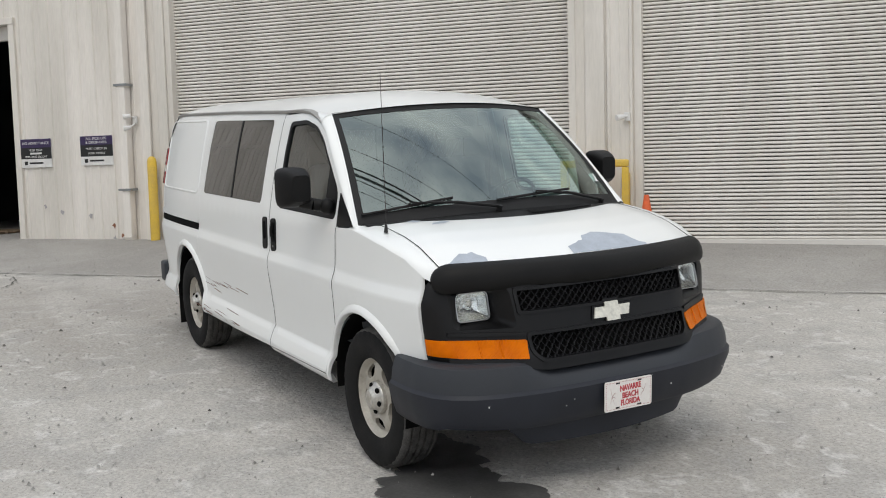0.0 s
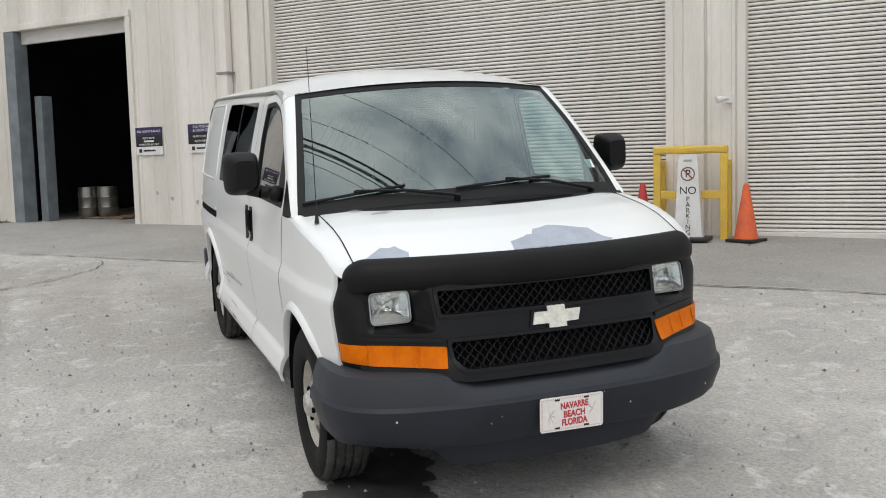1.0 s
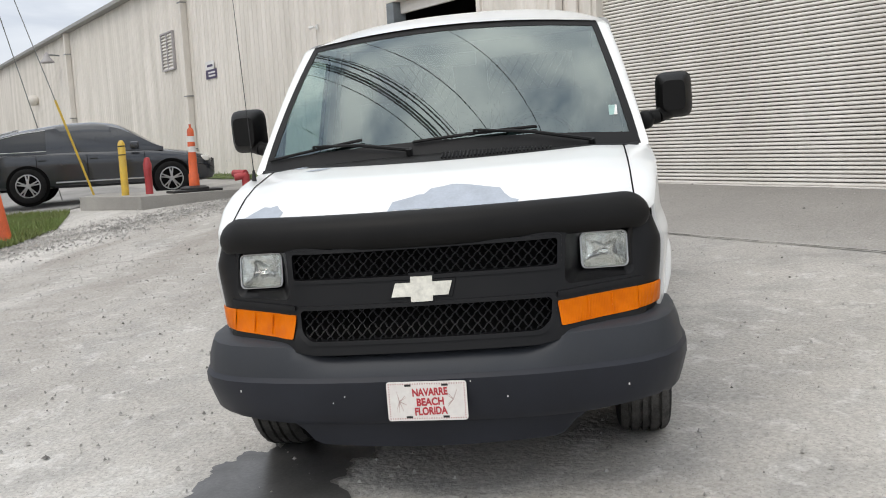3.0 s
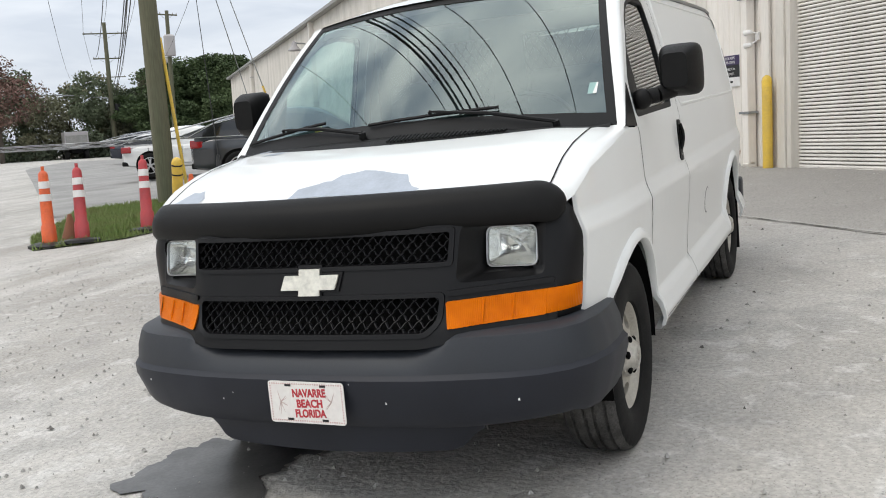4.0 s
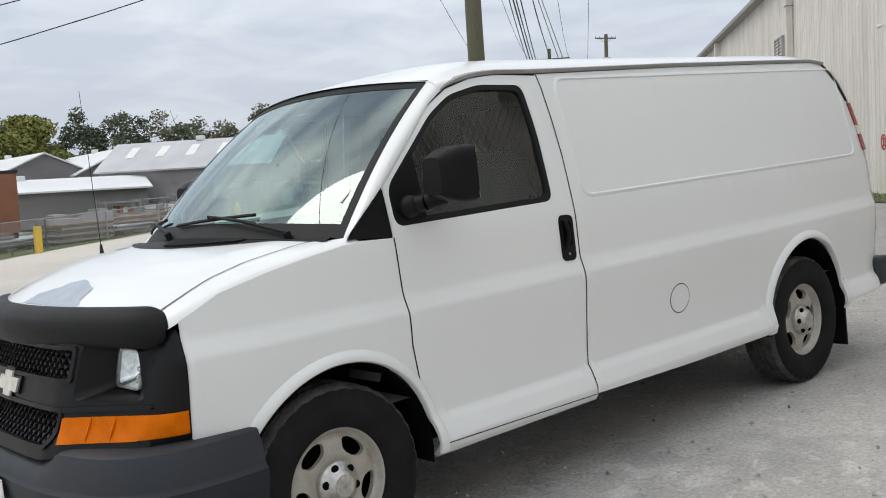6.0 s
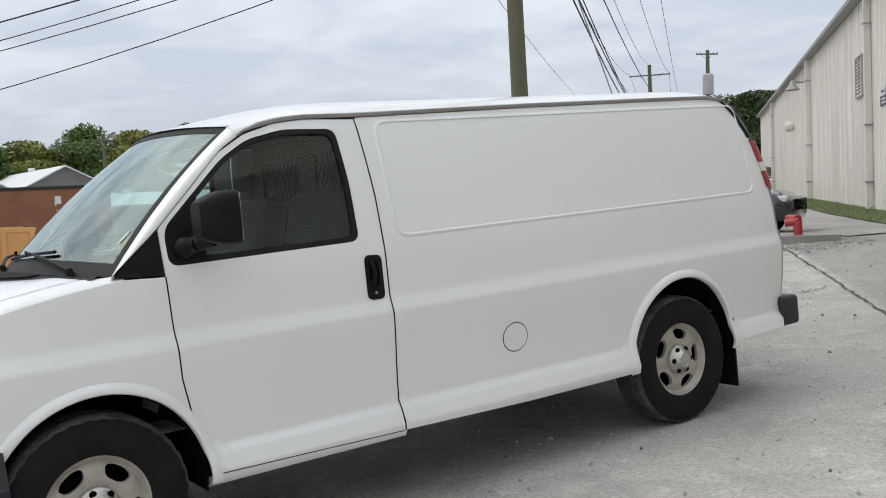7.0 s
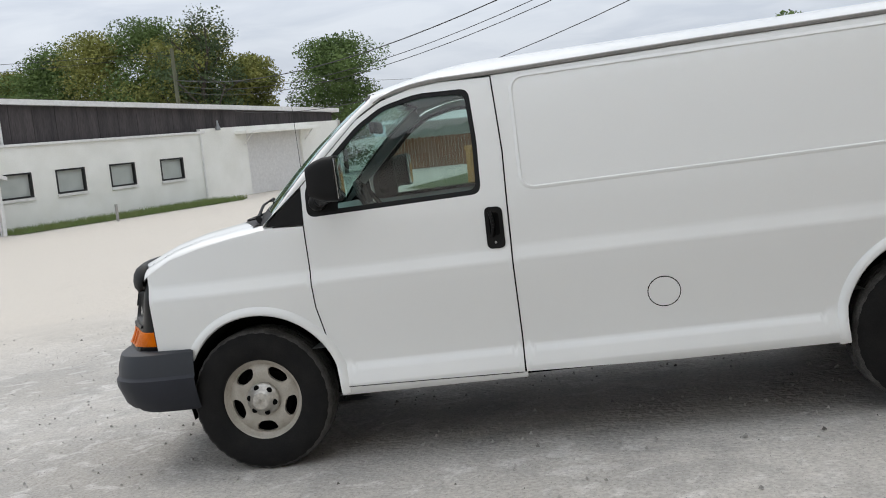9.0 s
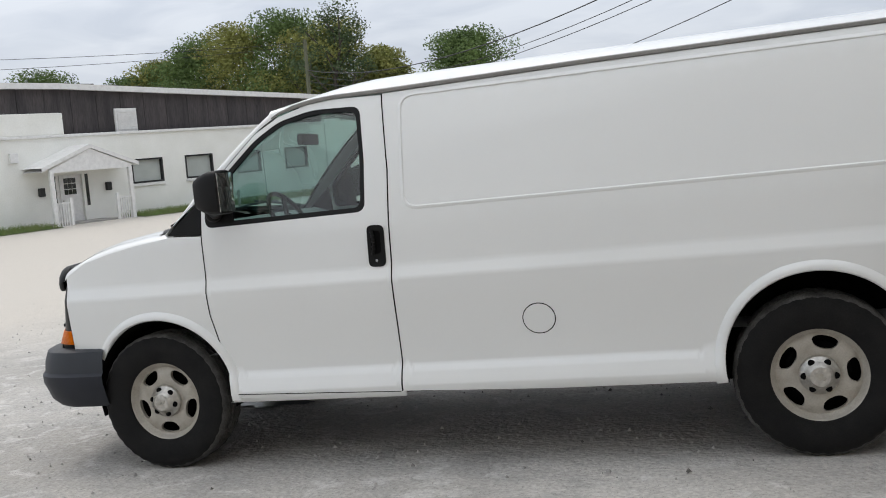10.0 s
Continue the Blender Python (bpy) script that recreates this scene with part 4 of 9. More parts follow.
        # handle
        hd = sidepart("door_handle", rounded([(-1.313, 1.045), (-1.405, 1.042), (-1.408, 1.253), (-1.317, 1.258)], 0.03), side, material=M["black_plastic"], parent=door, off=0.006, step=0.2, label="black plastic pull handle")
        # no hollow here: a dark patch on the handle paints the recess's shade
        sidepart("handle_recess_shade", rounded([(-1.335, 1.11), (-1.385, 1.11), (-1.387, 1.225), (-1.337, 1.228)], 0.018), side, material=M["dark"], parent=hd, off=0.009, step=0.2, depth=0.004)
        bm = bmesh.new()
        grip = [(-1.342 - 0.012 * math.sin(k / 8 * math.pi), side * (side_y(-1.35, 1.17) + 0.010 + 0.012 * math.sin(k / 8 * math.pi)), 1.105 + 0.128 * k / 8) for k in range(9)]
        for p0, p1 in zip(grip, grip[1:]):
            rod(bm, p0, p1, 0.0095, 8)
        part("handle_bar", bm, M["black_plastic"], hd)
        part("key_lock", rod(bmesh.new(), (-1.358, side * (side_y(-1.358, 1.075) + 0.004), 1.075), (-1.358, side * (side_y(-1.358, 1.075) + 0.009), 1.075), 0.0065, 12), M["metal"], hd, "small steel key lock")
        # painted sill under the door
        sidepart("door_sill", [(-0.475, 0.4165), (-0.945, 0.4085), (-1.436, 0.398), (-1.436, 0.370), (-0.455, 0.370)], side, off=-0.001, step=0.2, depth=0.03)
        # fixed black sail ahead of the door, white pillar
        sidepart("sail_panel", [(-0.160, 1.298), (-0.366, 1.284), (-0.366, 1.470)], side, material=M["black_plastic"], off=-0.001, step=0.1)
        def over_door(x):
            return float(np.interp(-x, [0.150, 0.366, 0.70, 0.77, 0.84, 0.92, 1.0, 1.07, 1.15, 1.42, 2.5, 4.13, 4.20], [1.302, 1.476, 1.790, 1.836, 1.872, 1.897, 1.913, 1.921, 1.926, 1.924, 1.939, 1.946, 1.90])) + 0.006

        # one skin from the cowl up the pillar and back along the roof's edge
        skin = []
        for i in range(17):
            v = -0.02 + 1.02 * i / 16
            e = glass_pt(0.985, v) + Vector((0.64, 0, 0.77)) * 0.004
            x = -0.150 - 0.64 * max(0.0, v)
            z = over_door(x)
            b = Vector((x, side_y(x, z) - 0.001, z))
            c = Vector(((e.x + b.x) / 2 + 0.004, b.y + 0.004, e.z - 0.008))
            skin.append([(p.x, side * p.y, p.z) for p in ((1 - t) ** 2 * e + 2 * t * (1 - t) * c + t * t * b for t in lin(0, 1, 8))])
        n_pillar = len(skin)
        for x in list(lin(-0.66, -1.3, 12)) + list(lin(-1.45, -4.0, 18)) + [-4.08, -4.144]:
            sm = smooth01(-0.66, -1.3, x)
            p0 = Vector((x - 0.125 * (1 - sm), 0.760 + 0.022 * smooth01(-0.8, -1.4, x) - 0.05 * smooth01(-3.9, -4.4, x), 0))
            p0.z = roof_z(x, p0.y)
            z = over_door(p0.x)
            b = Vector((p0.x, side_y(p0.x, z) - 0.001, z))
            c = Vector((p0.x, b.y + 0.002, p0.z - 0.004))
            skin.append([(p.x, side * p.y, p.z) for p in ((1 - t) ** 2 * p0 + 2 * t * (1 - t) * c + t * t * b for t in lin(0, 1, 8))])
        for nm, rows in (("windshield_pillar", skin[:n_pillar]), ("roof_edge", skin[n_pillar - 1:])):
            bm = bmesh.new()
            sheet(bm, rows)
            bmesh.ops.recalc_face_normals(bm, faces=bm.faces)
            part(nm, bm, W, van)
        bm = bmesh.new()
        sheet(bm, [[glass_pt(side * 0.955, v) - Vector((0.64, 0, 0.77)) * 0.012, Vector((x_, side * (side_y(x_, over_door(x_)) - 0.05), over_door(x_) - 0.03))] for v, x_ in ((v, -0.17 - 0.64 * v) for v in lin(0, 1, 9))])
        part("pillar_trim", bm, M["interior"], van)
        # body side
        rear = [(-3.93, 0.415), (-4.40, 0.425), (-4.475, 0.55), (-4.495, 0.75), (-4.485, 1.0), (-4.455, 1.20), (-4.43, 1.35), (-4.395, 1.50), (-4.335, 1.68), (-4.25, 1.83), (-4.13, 1.945)]
        bodyline = [(-1.434, 0.402), (-2.2, 0.385), (-2.98, 0.385)] + arc(ARCH_R, -9, 190, 26) + rear + [(-2.5, 1.938), (-1.426, 1.922), (-1.438, 1.70), (-1.446, 1.53), (-1.436, 1.02), (-1.434, 0.54)]
        if side > 0:
            loop = (-4.235, -1.528, 1.335, 1.892)
            lines = [rounded([(x0, z0), (x1, z0), (x1, z1), (x0, z1)], r) for x0, x1, z0, z1, r in ((-4.235, -1.528, 1.335, 1.892, 0.07), (-4.225, -1.538, 1.345, 1.882, 0.060))]
            q = sidepart("body_side", bodyline, side, lines=high(-4.42, -1.46) + low(-2.93, -1.46) + low(-4.40, -3.95), step=0.07)
            emboss(loop, side, q)
            ring = [(-2.162 + 0.083 * math.cos(a), 0.730 + 0.078 * math.sin(a)) for a in lin(0, 2 * math.pi, 33)[:-1]]
            inner = [(-2.162 + 0.078 * math.cos(a), 0.730 + 0.073 * math.sin(a)) for a in lin(0, 2 * math.pi, 33)[:-1]]
            fd = sidepart("fuel_door", inner, side, parent=q, off=0.002, step=0.03, depth=0.003)
            # black ring laid on as the shade in the fuel door's gap
            sidepart("fuel_door_gap_shade", ring, side, holes=[inner], material=M["trim"], parent=fd, off=0.001, step=0.2, depth=0.002)
        else:
            # the sliding door, its window and the rear quarter behind it
            split = -3.06
            front = [(-1.434, 0.402), (-2.2, 0.385), (-2.93, 0.385), (-3.005, 0.43)] + [p for p in arc(ARCH_R, 4, 24, 6)] + [(split, 0.66), (split, 1.25), (split + 0.01, 1.60), (split + 0.04, 1.94), (-2.5, 1.94), (-1.426, 1.925), (-1.438, 1.70), (-1.446, 1.53), (-1.436, 1.02), (-1.434, 0.54)]
            cw = rounded([(-1.63, 1.335), (-2.975, 1.335), (-2.93, 1.895), (-1.60, 1.888)], 0.04)
            sd = sidepart("sliding_door", front, side, holes=[cw], lines=high(-3.04, -1.46) + low(-2.90, -1.46), step=0.065)
            glassy = sidepart("cargo_window", rounded([(-1.632, 1.337), (-2.973, 1.337), (-2.928, 1.893), (-1.602, 1.886)], 0.04), side, material=M["tintglass"], parent=sd, off=-0.003, depth=0.004, label="dark tinted two-pane window")
            sidepart("window_divider", [(-2.26, 1.34), (-2.285, 1.34), (-2.27, 1.89), (-2.245, 1.89)], side, material=M["trim"], parent=glassy, off=0.0, depth=0.004, step=0.3)
            h2 = sidepart("slide_handle", rounded([(-1.475, 1.045), (-1.560, 1.042), (-1.562, 1.253), (-1.478, 1.258)], 0.03), side, material=M["black_plastic"], parent=sd, off=0.006, step=0.2)
            # same dark patch in place of a shaded hollow
            sidepart("handle_recess_shade", rounded([(-1.495, 1.11), (-1.54, 1.11), (-1.542, 1.225), (-1.497, 1.228)], 0.018), side, material=M["dark"], parent=h2, off=0.009, step=0.2, depth=0.004)
            rearline = [(split - 0.006, 0.68)] + arc(ARCH_R, 30, 190, 22) + rear + [(-3.5, 1.945), (split + 0.034, 1.942), (split + 0.004, 1.60), (split - 0.006, 1.25)]
            loop = (-4.26, -3.13, 1.335, 1.892)
            lines = [rounded([(x0, z0), (x1, z0), (x1, z1), (x0, z1)], r) for x0, x1, z0, z1, r in ((-4.26, -3.13, 1.335, 1.892, 0.07), (-4.250, -3.140, 1.345, 1.882, 0.060))]
            q = sidepart("body_side", rearline, side, lines=high(-4.42, -3.08) + low(-4.40, -3.95), step=0.07)
            emboss(loop, side, q)
            sidepart("slide_track", [(split - 0.02, 1.035), (-4.40, 1.035), (-4.40, 1.09), (split - 0.02, 1.09)], side, material=M["dark"], parent=q, off=0.002, step=0.2, depth=0.004, label="dark sliding-door track")
            sidepart("track_cover", [(split - 0.02, 1.092), (-4.40, 1.092), (-4.40, 1.125), (split - 0.02, 1.125)], side, material=W, parent=q, off=0.010, step=0.2, depth=0.01)
            # scrapes along the sill
            rng = random.Random(4)
            bm = bmesh.new()
            for k in range(26):
                x0 = rng.uniform(-2.95, -1.9)
                z0 = rng.choice((0.62, 0.66, 0.43, 0.45)) + rng.uniform(-0.03, 0.03) + (x0 + 2.4) * 0.06
                ln = rng.uniform(0.04, 0.30)
                w = rng.uniform(0.002, 0.007)
                sheet(bm, [[(x0 - t * ln, -side_y(x0 - t * ln, z0) - 0.0015, z0 + dz + 0.01 * t) for t in (0, 0.5, 1)] for dz in (0, w)])
            part("scrape", bm, mat("rusty_scrape", (0.22, 0.12, 0.09), 0.8, var=0.3, scale=20), q, "brown scrape marks")
        bm = bmesh.new()
        loft_tube(bm, arc((ARCH_R[0], ARCH_R[1], 0.445), 190, -10, 34), 0.048, 0.024, side)
        part("arch_lip", bm, W, q)
        # drip rail along the roof
        bm = bmesh.new()
        rail = [(x, side_y(x, over_door(x)) + 0.001, over_door(x) + 0.008) for x in (-0.80, -0.84, -0.88, -0.92, -0.96, -1.0, -1.05, -1.10, -1.16, -1.25, -1.43, -2.0, -2.5, -3.0, -3.6, -4.0, -4.16)]
        rows = []
        for k, (x, y, z) in enumerate(rail):
            g = min(1.0, 0.35 + 0.22 * k)
            rows.append([(x, side * (y + dy * g), z + dz * g) for dy, dz in ((-0.02, -0.011), (0.008, -0.012), (0.013, -0.005), (0.013, 0.005), (0.006, 0.009), (-0.02, 0.012))])
        sheet(bm, rows)
        bmesh.ops.recalc_face_normals(bm, faces=bm.faces)
        part("drip_rail", bm, M["rail"], van, "grey roof drip rail")
        # rear corner: black strip and tail lamp
        bm = bmesh.new()
        pts = [(-4.15, 1.94), (-4.25, 1.825), (-4.335, 1.68)]
        sheet(bm, [[Vector((x + 0.026, side * (side_y(x, z) + 0.0045), z)), Vector((x - 0.006, side * (side_y(x, z) + 0.006), z)), Vector((x - 0.06, side * (side_y(x, z) - 0.03), z)), Vector((x - 0.09, side * (side_y(x, z) - 0.12), z))] for x, z in dense(pts, 0.03, False)])
        part("corner_strip", bm, M["trim"], van)
        lamp = None
        for z0, z1, mm in ((1.515, 1.665, "red_lens"), (1.455, 1.515, "clear_lens"), (1.345, 1.455, "red_lens")):
            bm = bmesh.new()
            rows = []
            for z in lin(z0, z1, 5):
                x = float(np.interp(z, [1.345, 1.50, 1.68], [-4.415, -4.382, -4.325]))
                y = side_y(x, z)
                rows.append([(x, side * (y - 0.02), z), (x + 0.002, side * (y + 0.008), z), (x - 0.03, side * (y + 0.010), z), (x - 0.065, side * (y - 0.005), z), (x - 0.085, side * (y - 0.05), z), (x - 0.085, side * (y - 0.13), z)])
            sheet(bm, rows)
            bmesh.ops.recalc_face_normals(bm, faces=bm.faces)
            o = part("tail_lamp" if lamp is None else "lamp_section", bm, M[mm], van if lamp is None else lamp, "red rear lamp" if lamp is None else "")
            lamp = lamp or o
        # mud flap behind the rear wheel
        part("mud_flap", boxm(-3.905, -3.89, min(side * 0.70, side * 0.95), max(side * 0.70, side * 0.95), 0.13, 0.56, bevel=0.004), M["black_plastic"], van, smooth=False)
        # mirror
        bm = bmesh.new()
        rows = []
        for k, q in enumerate((0.0, 0.04, 0.14, 0.4, 0.7, 0.9, 1.0)):
            wy, wz = (0.090, 0.114) if k < 3 else (0.090 * (1.02 - 0.42 * ((q - 0.14) / 0.86) ** 2), 0.114 * (1.02 - 0.38 * ((q - 0.14) / 0.86) ** 2))
            wy, wz = (wy * 0.94, wz * 0.95) if k == 0 else (wy, wz)
            ring_ = []
            for i in range(33):
                t_ = 2 * math.pi * i / 32
                ca, sa = math.cos(t_), math.sin(t_)
                ring_.append((-0.632 + 0.160 * q, side * (1.112 + wy * math.copysign(abs(ca) ** 0.42, ca) - 0.012 * q), 1.502 + wz * math.copysign(abs(sa) ** 0.42, sa)))
            rows.append(ring_)
        vs_ = sheet(bm, rows)
        bm.faces.new(vs_[0][:-1])
        bm.faces.new(vs_[-1][:-1])
        bmesh.ops.remove_doubles(bm, verts=bm.verts, dist=0.0005)
        bmesh.ops.recalc_face_normals(bm, faces=bm.faces)
        mir = part("side_mirror", bm, M["black_plastic"], van, "black plastic side mirror")
        part("mirror_glass", boxm(-0.636, -0.6325, min(side * 1.034, side * 1.190), max(side * 1.034, side * 1.190), 1.402, 1.602, bevel=0.0015), M["mirror"], mir)
        bm = bmesh.new()
        rod(bm, (-0.470, side * 0.94, 1.395), (-0.50, side * 1.02, 1.405), 0.036, 14, 0.034)
        rod(bm, (-0.50, side * 1.02, 1.405), (-0.545, side * 1.075, 1.425), 0.034, 14, 0.040)
        bmesh.ops.create_uvsphere(bm, u_segments=14, v_segments=10, radius=0.046, matrix=Matrix.Translation((-0.462, side * 0.955, 1.393)))
        part("mirror_arm", bm, M["black_plastic"], mir)

    # hood
    def hood_pt(x, y, lift=0.0):
        return Vector((x, y, hood_z(x, y) + lift))

    rows = []
    for j in range(41):
        y = -0.822 + 1.644 * j / 40
        back = 0.165 - 0.24 * (abs(y) / 0.822) ** 2
        rows.append([hood_pt(hood_front(y) + 0.018 - (hood_front(y) + 0.018 - back) * (i / 26) ** 0.9, y) for i in range(27)])
    bm = bmesh.new()
    sheet(bm, rows)
    bmesh.ops.recalc_face_normals(bm, faces=bm.faces)
    hood = part("hood", bm, W, van, "white hood with patches of bare grey primer")
    for poly in ([(0.735, -0.128), (0.665, -0.115), (0.640, -0.050), (0.628, 0.005), (0.590, 0.030), (0.572, 0.068), (0.556, 0.115), (0.560, 0.160), (0.580, 0.205), (0.590, 0.25), (0.600, 0.300), (0.640, 0.325), (0.672, 0.343), (0.690, 0.378), (0.735, 0.372)],
                 [(0.640, -0.775), (0.580, -0.782), (0.558, -0.735), (0.545, -0.690), (0.556, -0.655), (0.550, -0.625), (0.585, -0.610), (0.620, -0.592), (0.655, -0.600)],
                 [(0.14, -0.62), (0.11, -0.60), (0.10, -0.53), (0.12, -0.50), (0.145, -0.54)], [(0.13, 0.02), (0.12, 0.12), (0.135, 0.22), (0.16, 0.16), (0.165, 0.06)],
                 [(0.02, -0.70), (0.00, -0.66), (0.03, -0.62), (0.05, -0.66)]):
        rng = random.Random(len(poly))
        jag = [(x + rng.uniform(-0.006, 0.006), y + rng.uniform(-0.006, 0.006)) for x, y in dense(poly, 0.025)]
        bm = panel(jag, lambda x, y: hood_pt(x, y, 0.0022), (), (), 0.03, 0.0, (0, 0, -1), edge=0.03)
        bmesh.ops.recalc_face_normals(bm, faces=bm.faces)
        part("primer_patch", bm, M["primer"], hood, "bare blue-grey primer where paint peeled")
    # dark strip just above the paint draws the shade of the hood seam
    for side in (1, -1):
        bm = bmesh.new()
        sheet(bm, [[(x, side * y, hood_z(x, 0.825) + 0.0025) for y in (0.8225, 0.8285)] for x in lin(0.60, -0.10, 24)])
        part("hood_gap_shade", bm, M["dark"], van)
    # deflector across the hood's front edge
    bm = bmesh.new()
    rows = []
    for j in range(73):
        y = 0.882 * math.sin(math.pi / 2 * (j - 36) / 36)
        e = abs(y) / 0.882
        drop = 0.005 * e ** 2 + 0.018 * smooth01(0.88, 1.0, e)
        tall = max(0.06, math.sqrt(max(0.0, 1 - max(0.0, (e - 0.90) / 0.10) ** 2.4)))
        sec = ((-0.060, 1.160), (-0.040, 1.174), (-0.012, 1.172), (0.018, 1.154), (0.038, 1.124), (0.046, 1.088), (0.044, 1.058), (0.030, 1.040), (0.0, 1.043))
        rows.append([(hood_front(y) + t * tall - 0.012 * smooth01(0.85, 1, e), y, 1.107 + (z - 1.107) * tall - drop) for t, z in sec])
    sheet(bm, rows)
    bmesh.ops.recalc_face_normals(bm, faces=bm.faces)
    part("hood_deflector", bm, M["black_plastic"], van, "matt black plastic bug deflector")

    # fascia with openings
    FY = np.array([0, 0.30, 0.46, 0.53, 0.60, 0.68, 0.78, 0.86, 0.90, 0.925])
    FX = np.array([0.872, 0.862, 0.848, 0.826, 0.782, 0.735, 0.680, 0.630, 0.598, 0.560])

    def face(y, z, out=0.0):
        a = abs(y)
        edge_ = smooth01(0.80, 0.91, a)
        x = float(np.interp(a, FY, FX)) - 0.27 * (1 - 0.72 * edge_) * (z - 0.84) + 0.02 * (1 - edge_) * smooth01(0.78, 0.70, z)
        return Vector((x + out, y, z))

    up = rounded([(-0.515, 0.934), (0.515, 0.934), (0.522, 1.032), (-0.522, 1.032)], 0.012)
    lo = rounded([(-0.440, 0.708), (0.440, 0.708), (0.482, 0.742), (0.490, 0.820), (-0.490, 0.820), (-0.482, 0.742)], 0.02)
    outl = [(-0.842, 0.692), (-0.52, 0.668), (-0.42, 0.655), (0.42, 0.655), (0.52, 0.668), (0.842, 0.692), (0.842, 1.070), (0.82, 1.086), (0.6, 1.095), (-0.6, 1.095), (-0.82, 1.086), (-0.842, 1.070)]
    holes = {s: rounded([(s * 0.538, 0.858), (s * 0.806, 0.852), (s * 0.812, 1.048), (s * 0.552, 1.048)], 0.03) for s in (1, -1)}
    heads = {s: rounded([(s * 0.604, 0.886), (s * 0.787, 0.886), (s * 0.787, 1.024), (s * 0.604, 1.024)], 0.026) for s in (1, -1)}
    ambs = {s: rounded([(s * 0.520, 0.716), (s * 0.8165, 0.7245), (s * 0.8165, 0.8055), (s * 0.508, 0.802)], 0.008) for s in (1, -1)}
    bm = panel(outl, lambda y, z: face(y, z), [up, lo, *holes.values(), *ambs.values()], (), 0.045, 0.03, (-1, 0, 0), edge=0.025)
    bmesh.ops.recalc_face_normals(bm, faces=bm.faces)
    grille = part("grille", bm, M["fascia"], van, "satin black grille and lamp surround")
    # raised rims round the mesh openings and the lamp housings
    for poly, big in ((up, rounded([(-0.531, 0.919), (0.531, 0.919), (0.538, 1.047), (-0.538, 1.047)], 0.016)), (lo, rounded([(-0.452, 0.692), (0.452, 0.692), (0.499, 0.735), (0.507, 0.836), (-0.507, 0.836), (-0.499, 0.735)], 0.025))):
        bm = panel(big, lambda y, z: face(y, z, 0.007), [poly], (), 0.2, 0.012, (-1, 0, 0))
        bmesh.ops.recalc_face_normals(bm, faces=bm.faces)
        part("grille_rim", bm, M["fascia"], grille)
    # woven mesh of crossing wires
    for poly, z0, z1, y1 in ((up, 0.925, 1.04, 0.525), (lo, 0.70, 0.828, 0.495)):
        bm = bmesh.new()
        pitch, slope = 0.0425, 1.0
        k = -y1 - 0.3
        while k < y1 + 0.3:
            for sg in (1, -1):
                pts = []
                n = 16
                for i in range(n + 1):
                    z = z0 + (z1 - z0) * i / n
                    u_ = (z - (z0 + z1) / 2) / slope
                    pts.append((k + sg * (u_ + 0.0032 * math.sin(4 * math.pi * u_ / pitch)), z))
                pts = [p for p in pts if inside(p, poly) or inside((p[0], min(max(p[1], z0 + 0.012), z1 - 0.012)), poly)]
                if len(pts) > 1:
                    o = -0.012 + 0.003 * sg
                    w = 0.0029
                    sheet(bm, [[face(y - w, z, o - 0.006), face(y - w, z, o), face(y - w * 0.3, z, o + 0.004), face(y + w * 0.3, z, o + 0.004), face(y + w, z, o), face(y + w, z, o - 0.006)] for y, z in pts])
            k += pitch
        bmesh.ops.recalc_face_normals(bm, faces=bm.faces)
        part("grille_mesh", bm, M["grille_wire"], grille, "black diamond wire mesh")
        # near-black sheet behind the mesh: the shade there is in its colour
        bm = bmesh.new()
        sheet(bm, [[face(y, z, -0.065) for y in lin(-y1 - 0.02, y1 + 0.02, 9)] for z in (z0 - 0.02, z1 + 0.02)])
        part("radiator_shade", bm, M["dark"], grille)
    # emblem: a plain cross-shaped badge on a dark plinth
    for sc, off, mm, nm in ((1.0, 0.016, "emblem", "emblem"), (1.22, 0.008, "fascia", "emblem_plinth")):
        s = sc
        k = (sc - 1) * 0.06
        pl = [(-0.118 - k, 0.858 - k * 0.6), (-0.042 - k * 0.5, 0.858 - k * 0.6), (-0.042 - k * 0.5, 0.838 - k), (0.042 + k * 0.5, 0.838 - k), (0.042 + k * 0.5, 0.858 - k * 0.6), (0.102 + k, 0.858 - k * 0.6), (0.118 + k, 0.908 + k * 0.6), (0.042 + k * 0.5, 0.908 + k * 0.6), (0.042 + k * 0.5, 0.930 + k), (-0.042 - k * 0.5, 0.930 + k), (-0.042 - k * 0.5, 0.908 + k * 0.6), (-0.102 - k, 0.908 + k * 0.6)]
        bm = panel(pl, lambda y, z: face(y, z, off), (), (), 0.03, 0.018, (-1, 0, 0))
        bmesh.ops.recalc_face_normals(bm, faces=bm.faces)
        part(nm, bm, M[mm], grille, "worn pale badge" if nm == "emblem" else "")
    for s in (1, -1):
        # headlamp: bowl, glass, bezel
        cx = 0.6955 * s
        bm = bmesh.new()
        rows = []
        base = [face(y, z) for y, z in heads[s]]
        ctr = Vector((0.66, cx, 0.954))
        loop_pts = [(y, z) for y, z in heads[s]] + [heads[s][0]]
        x_front = 0.652
        for t, back in ((1.0, 0.0), (0.97, -0.006), (0.80, -0.05), (0.5, -0.075), (0.18, -0.085), (0.0, -0.085)):
            rows.append([(x_front + back - 0.05 * (abs(y) - 0.70) - 0.22 * (z - 0.954), cx + (y - cx) * t, 0.954 + (z - 0.954) * t) for y, z in loop_pts])
        sheet(bm, rows)
        bmesh.ops.recalc_face_normals(bm, faces=bm.faces)
        head = part("headlight", bm, M["reflector"], van, "rectangular headlight with a silver reflector")
        bm = bmesh.new()
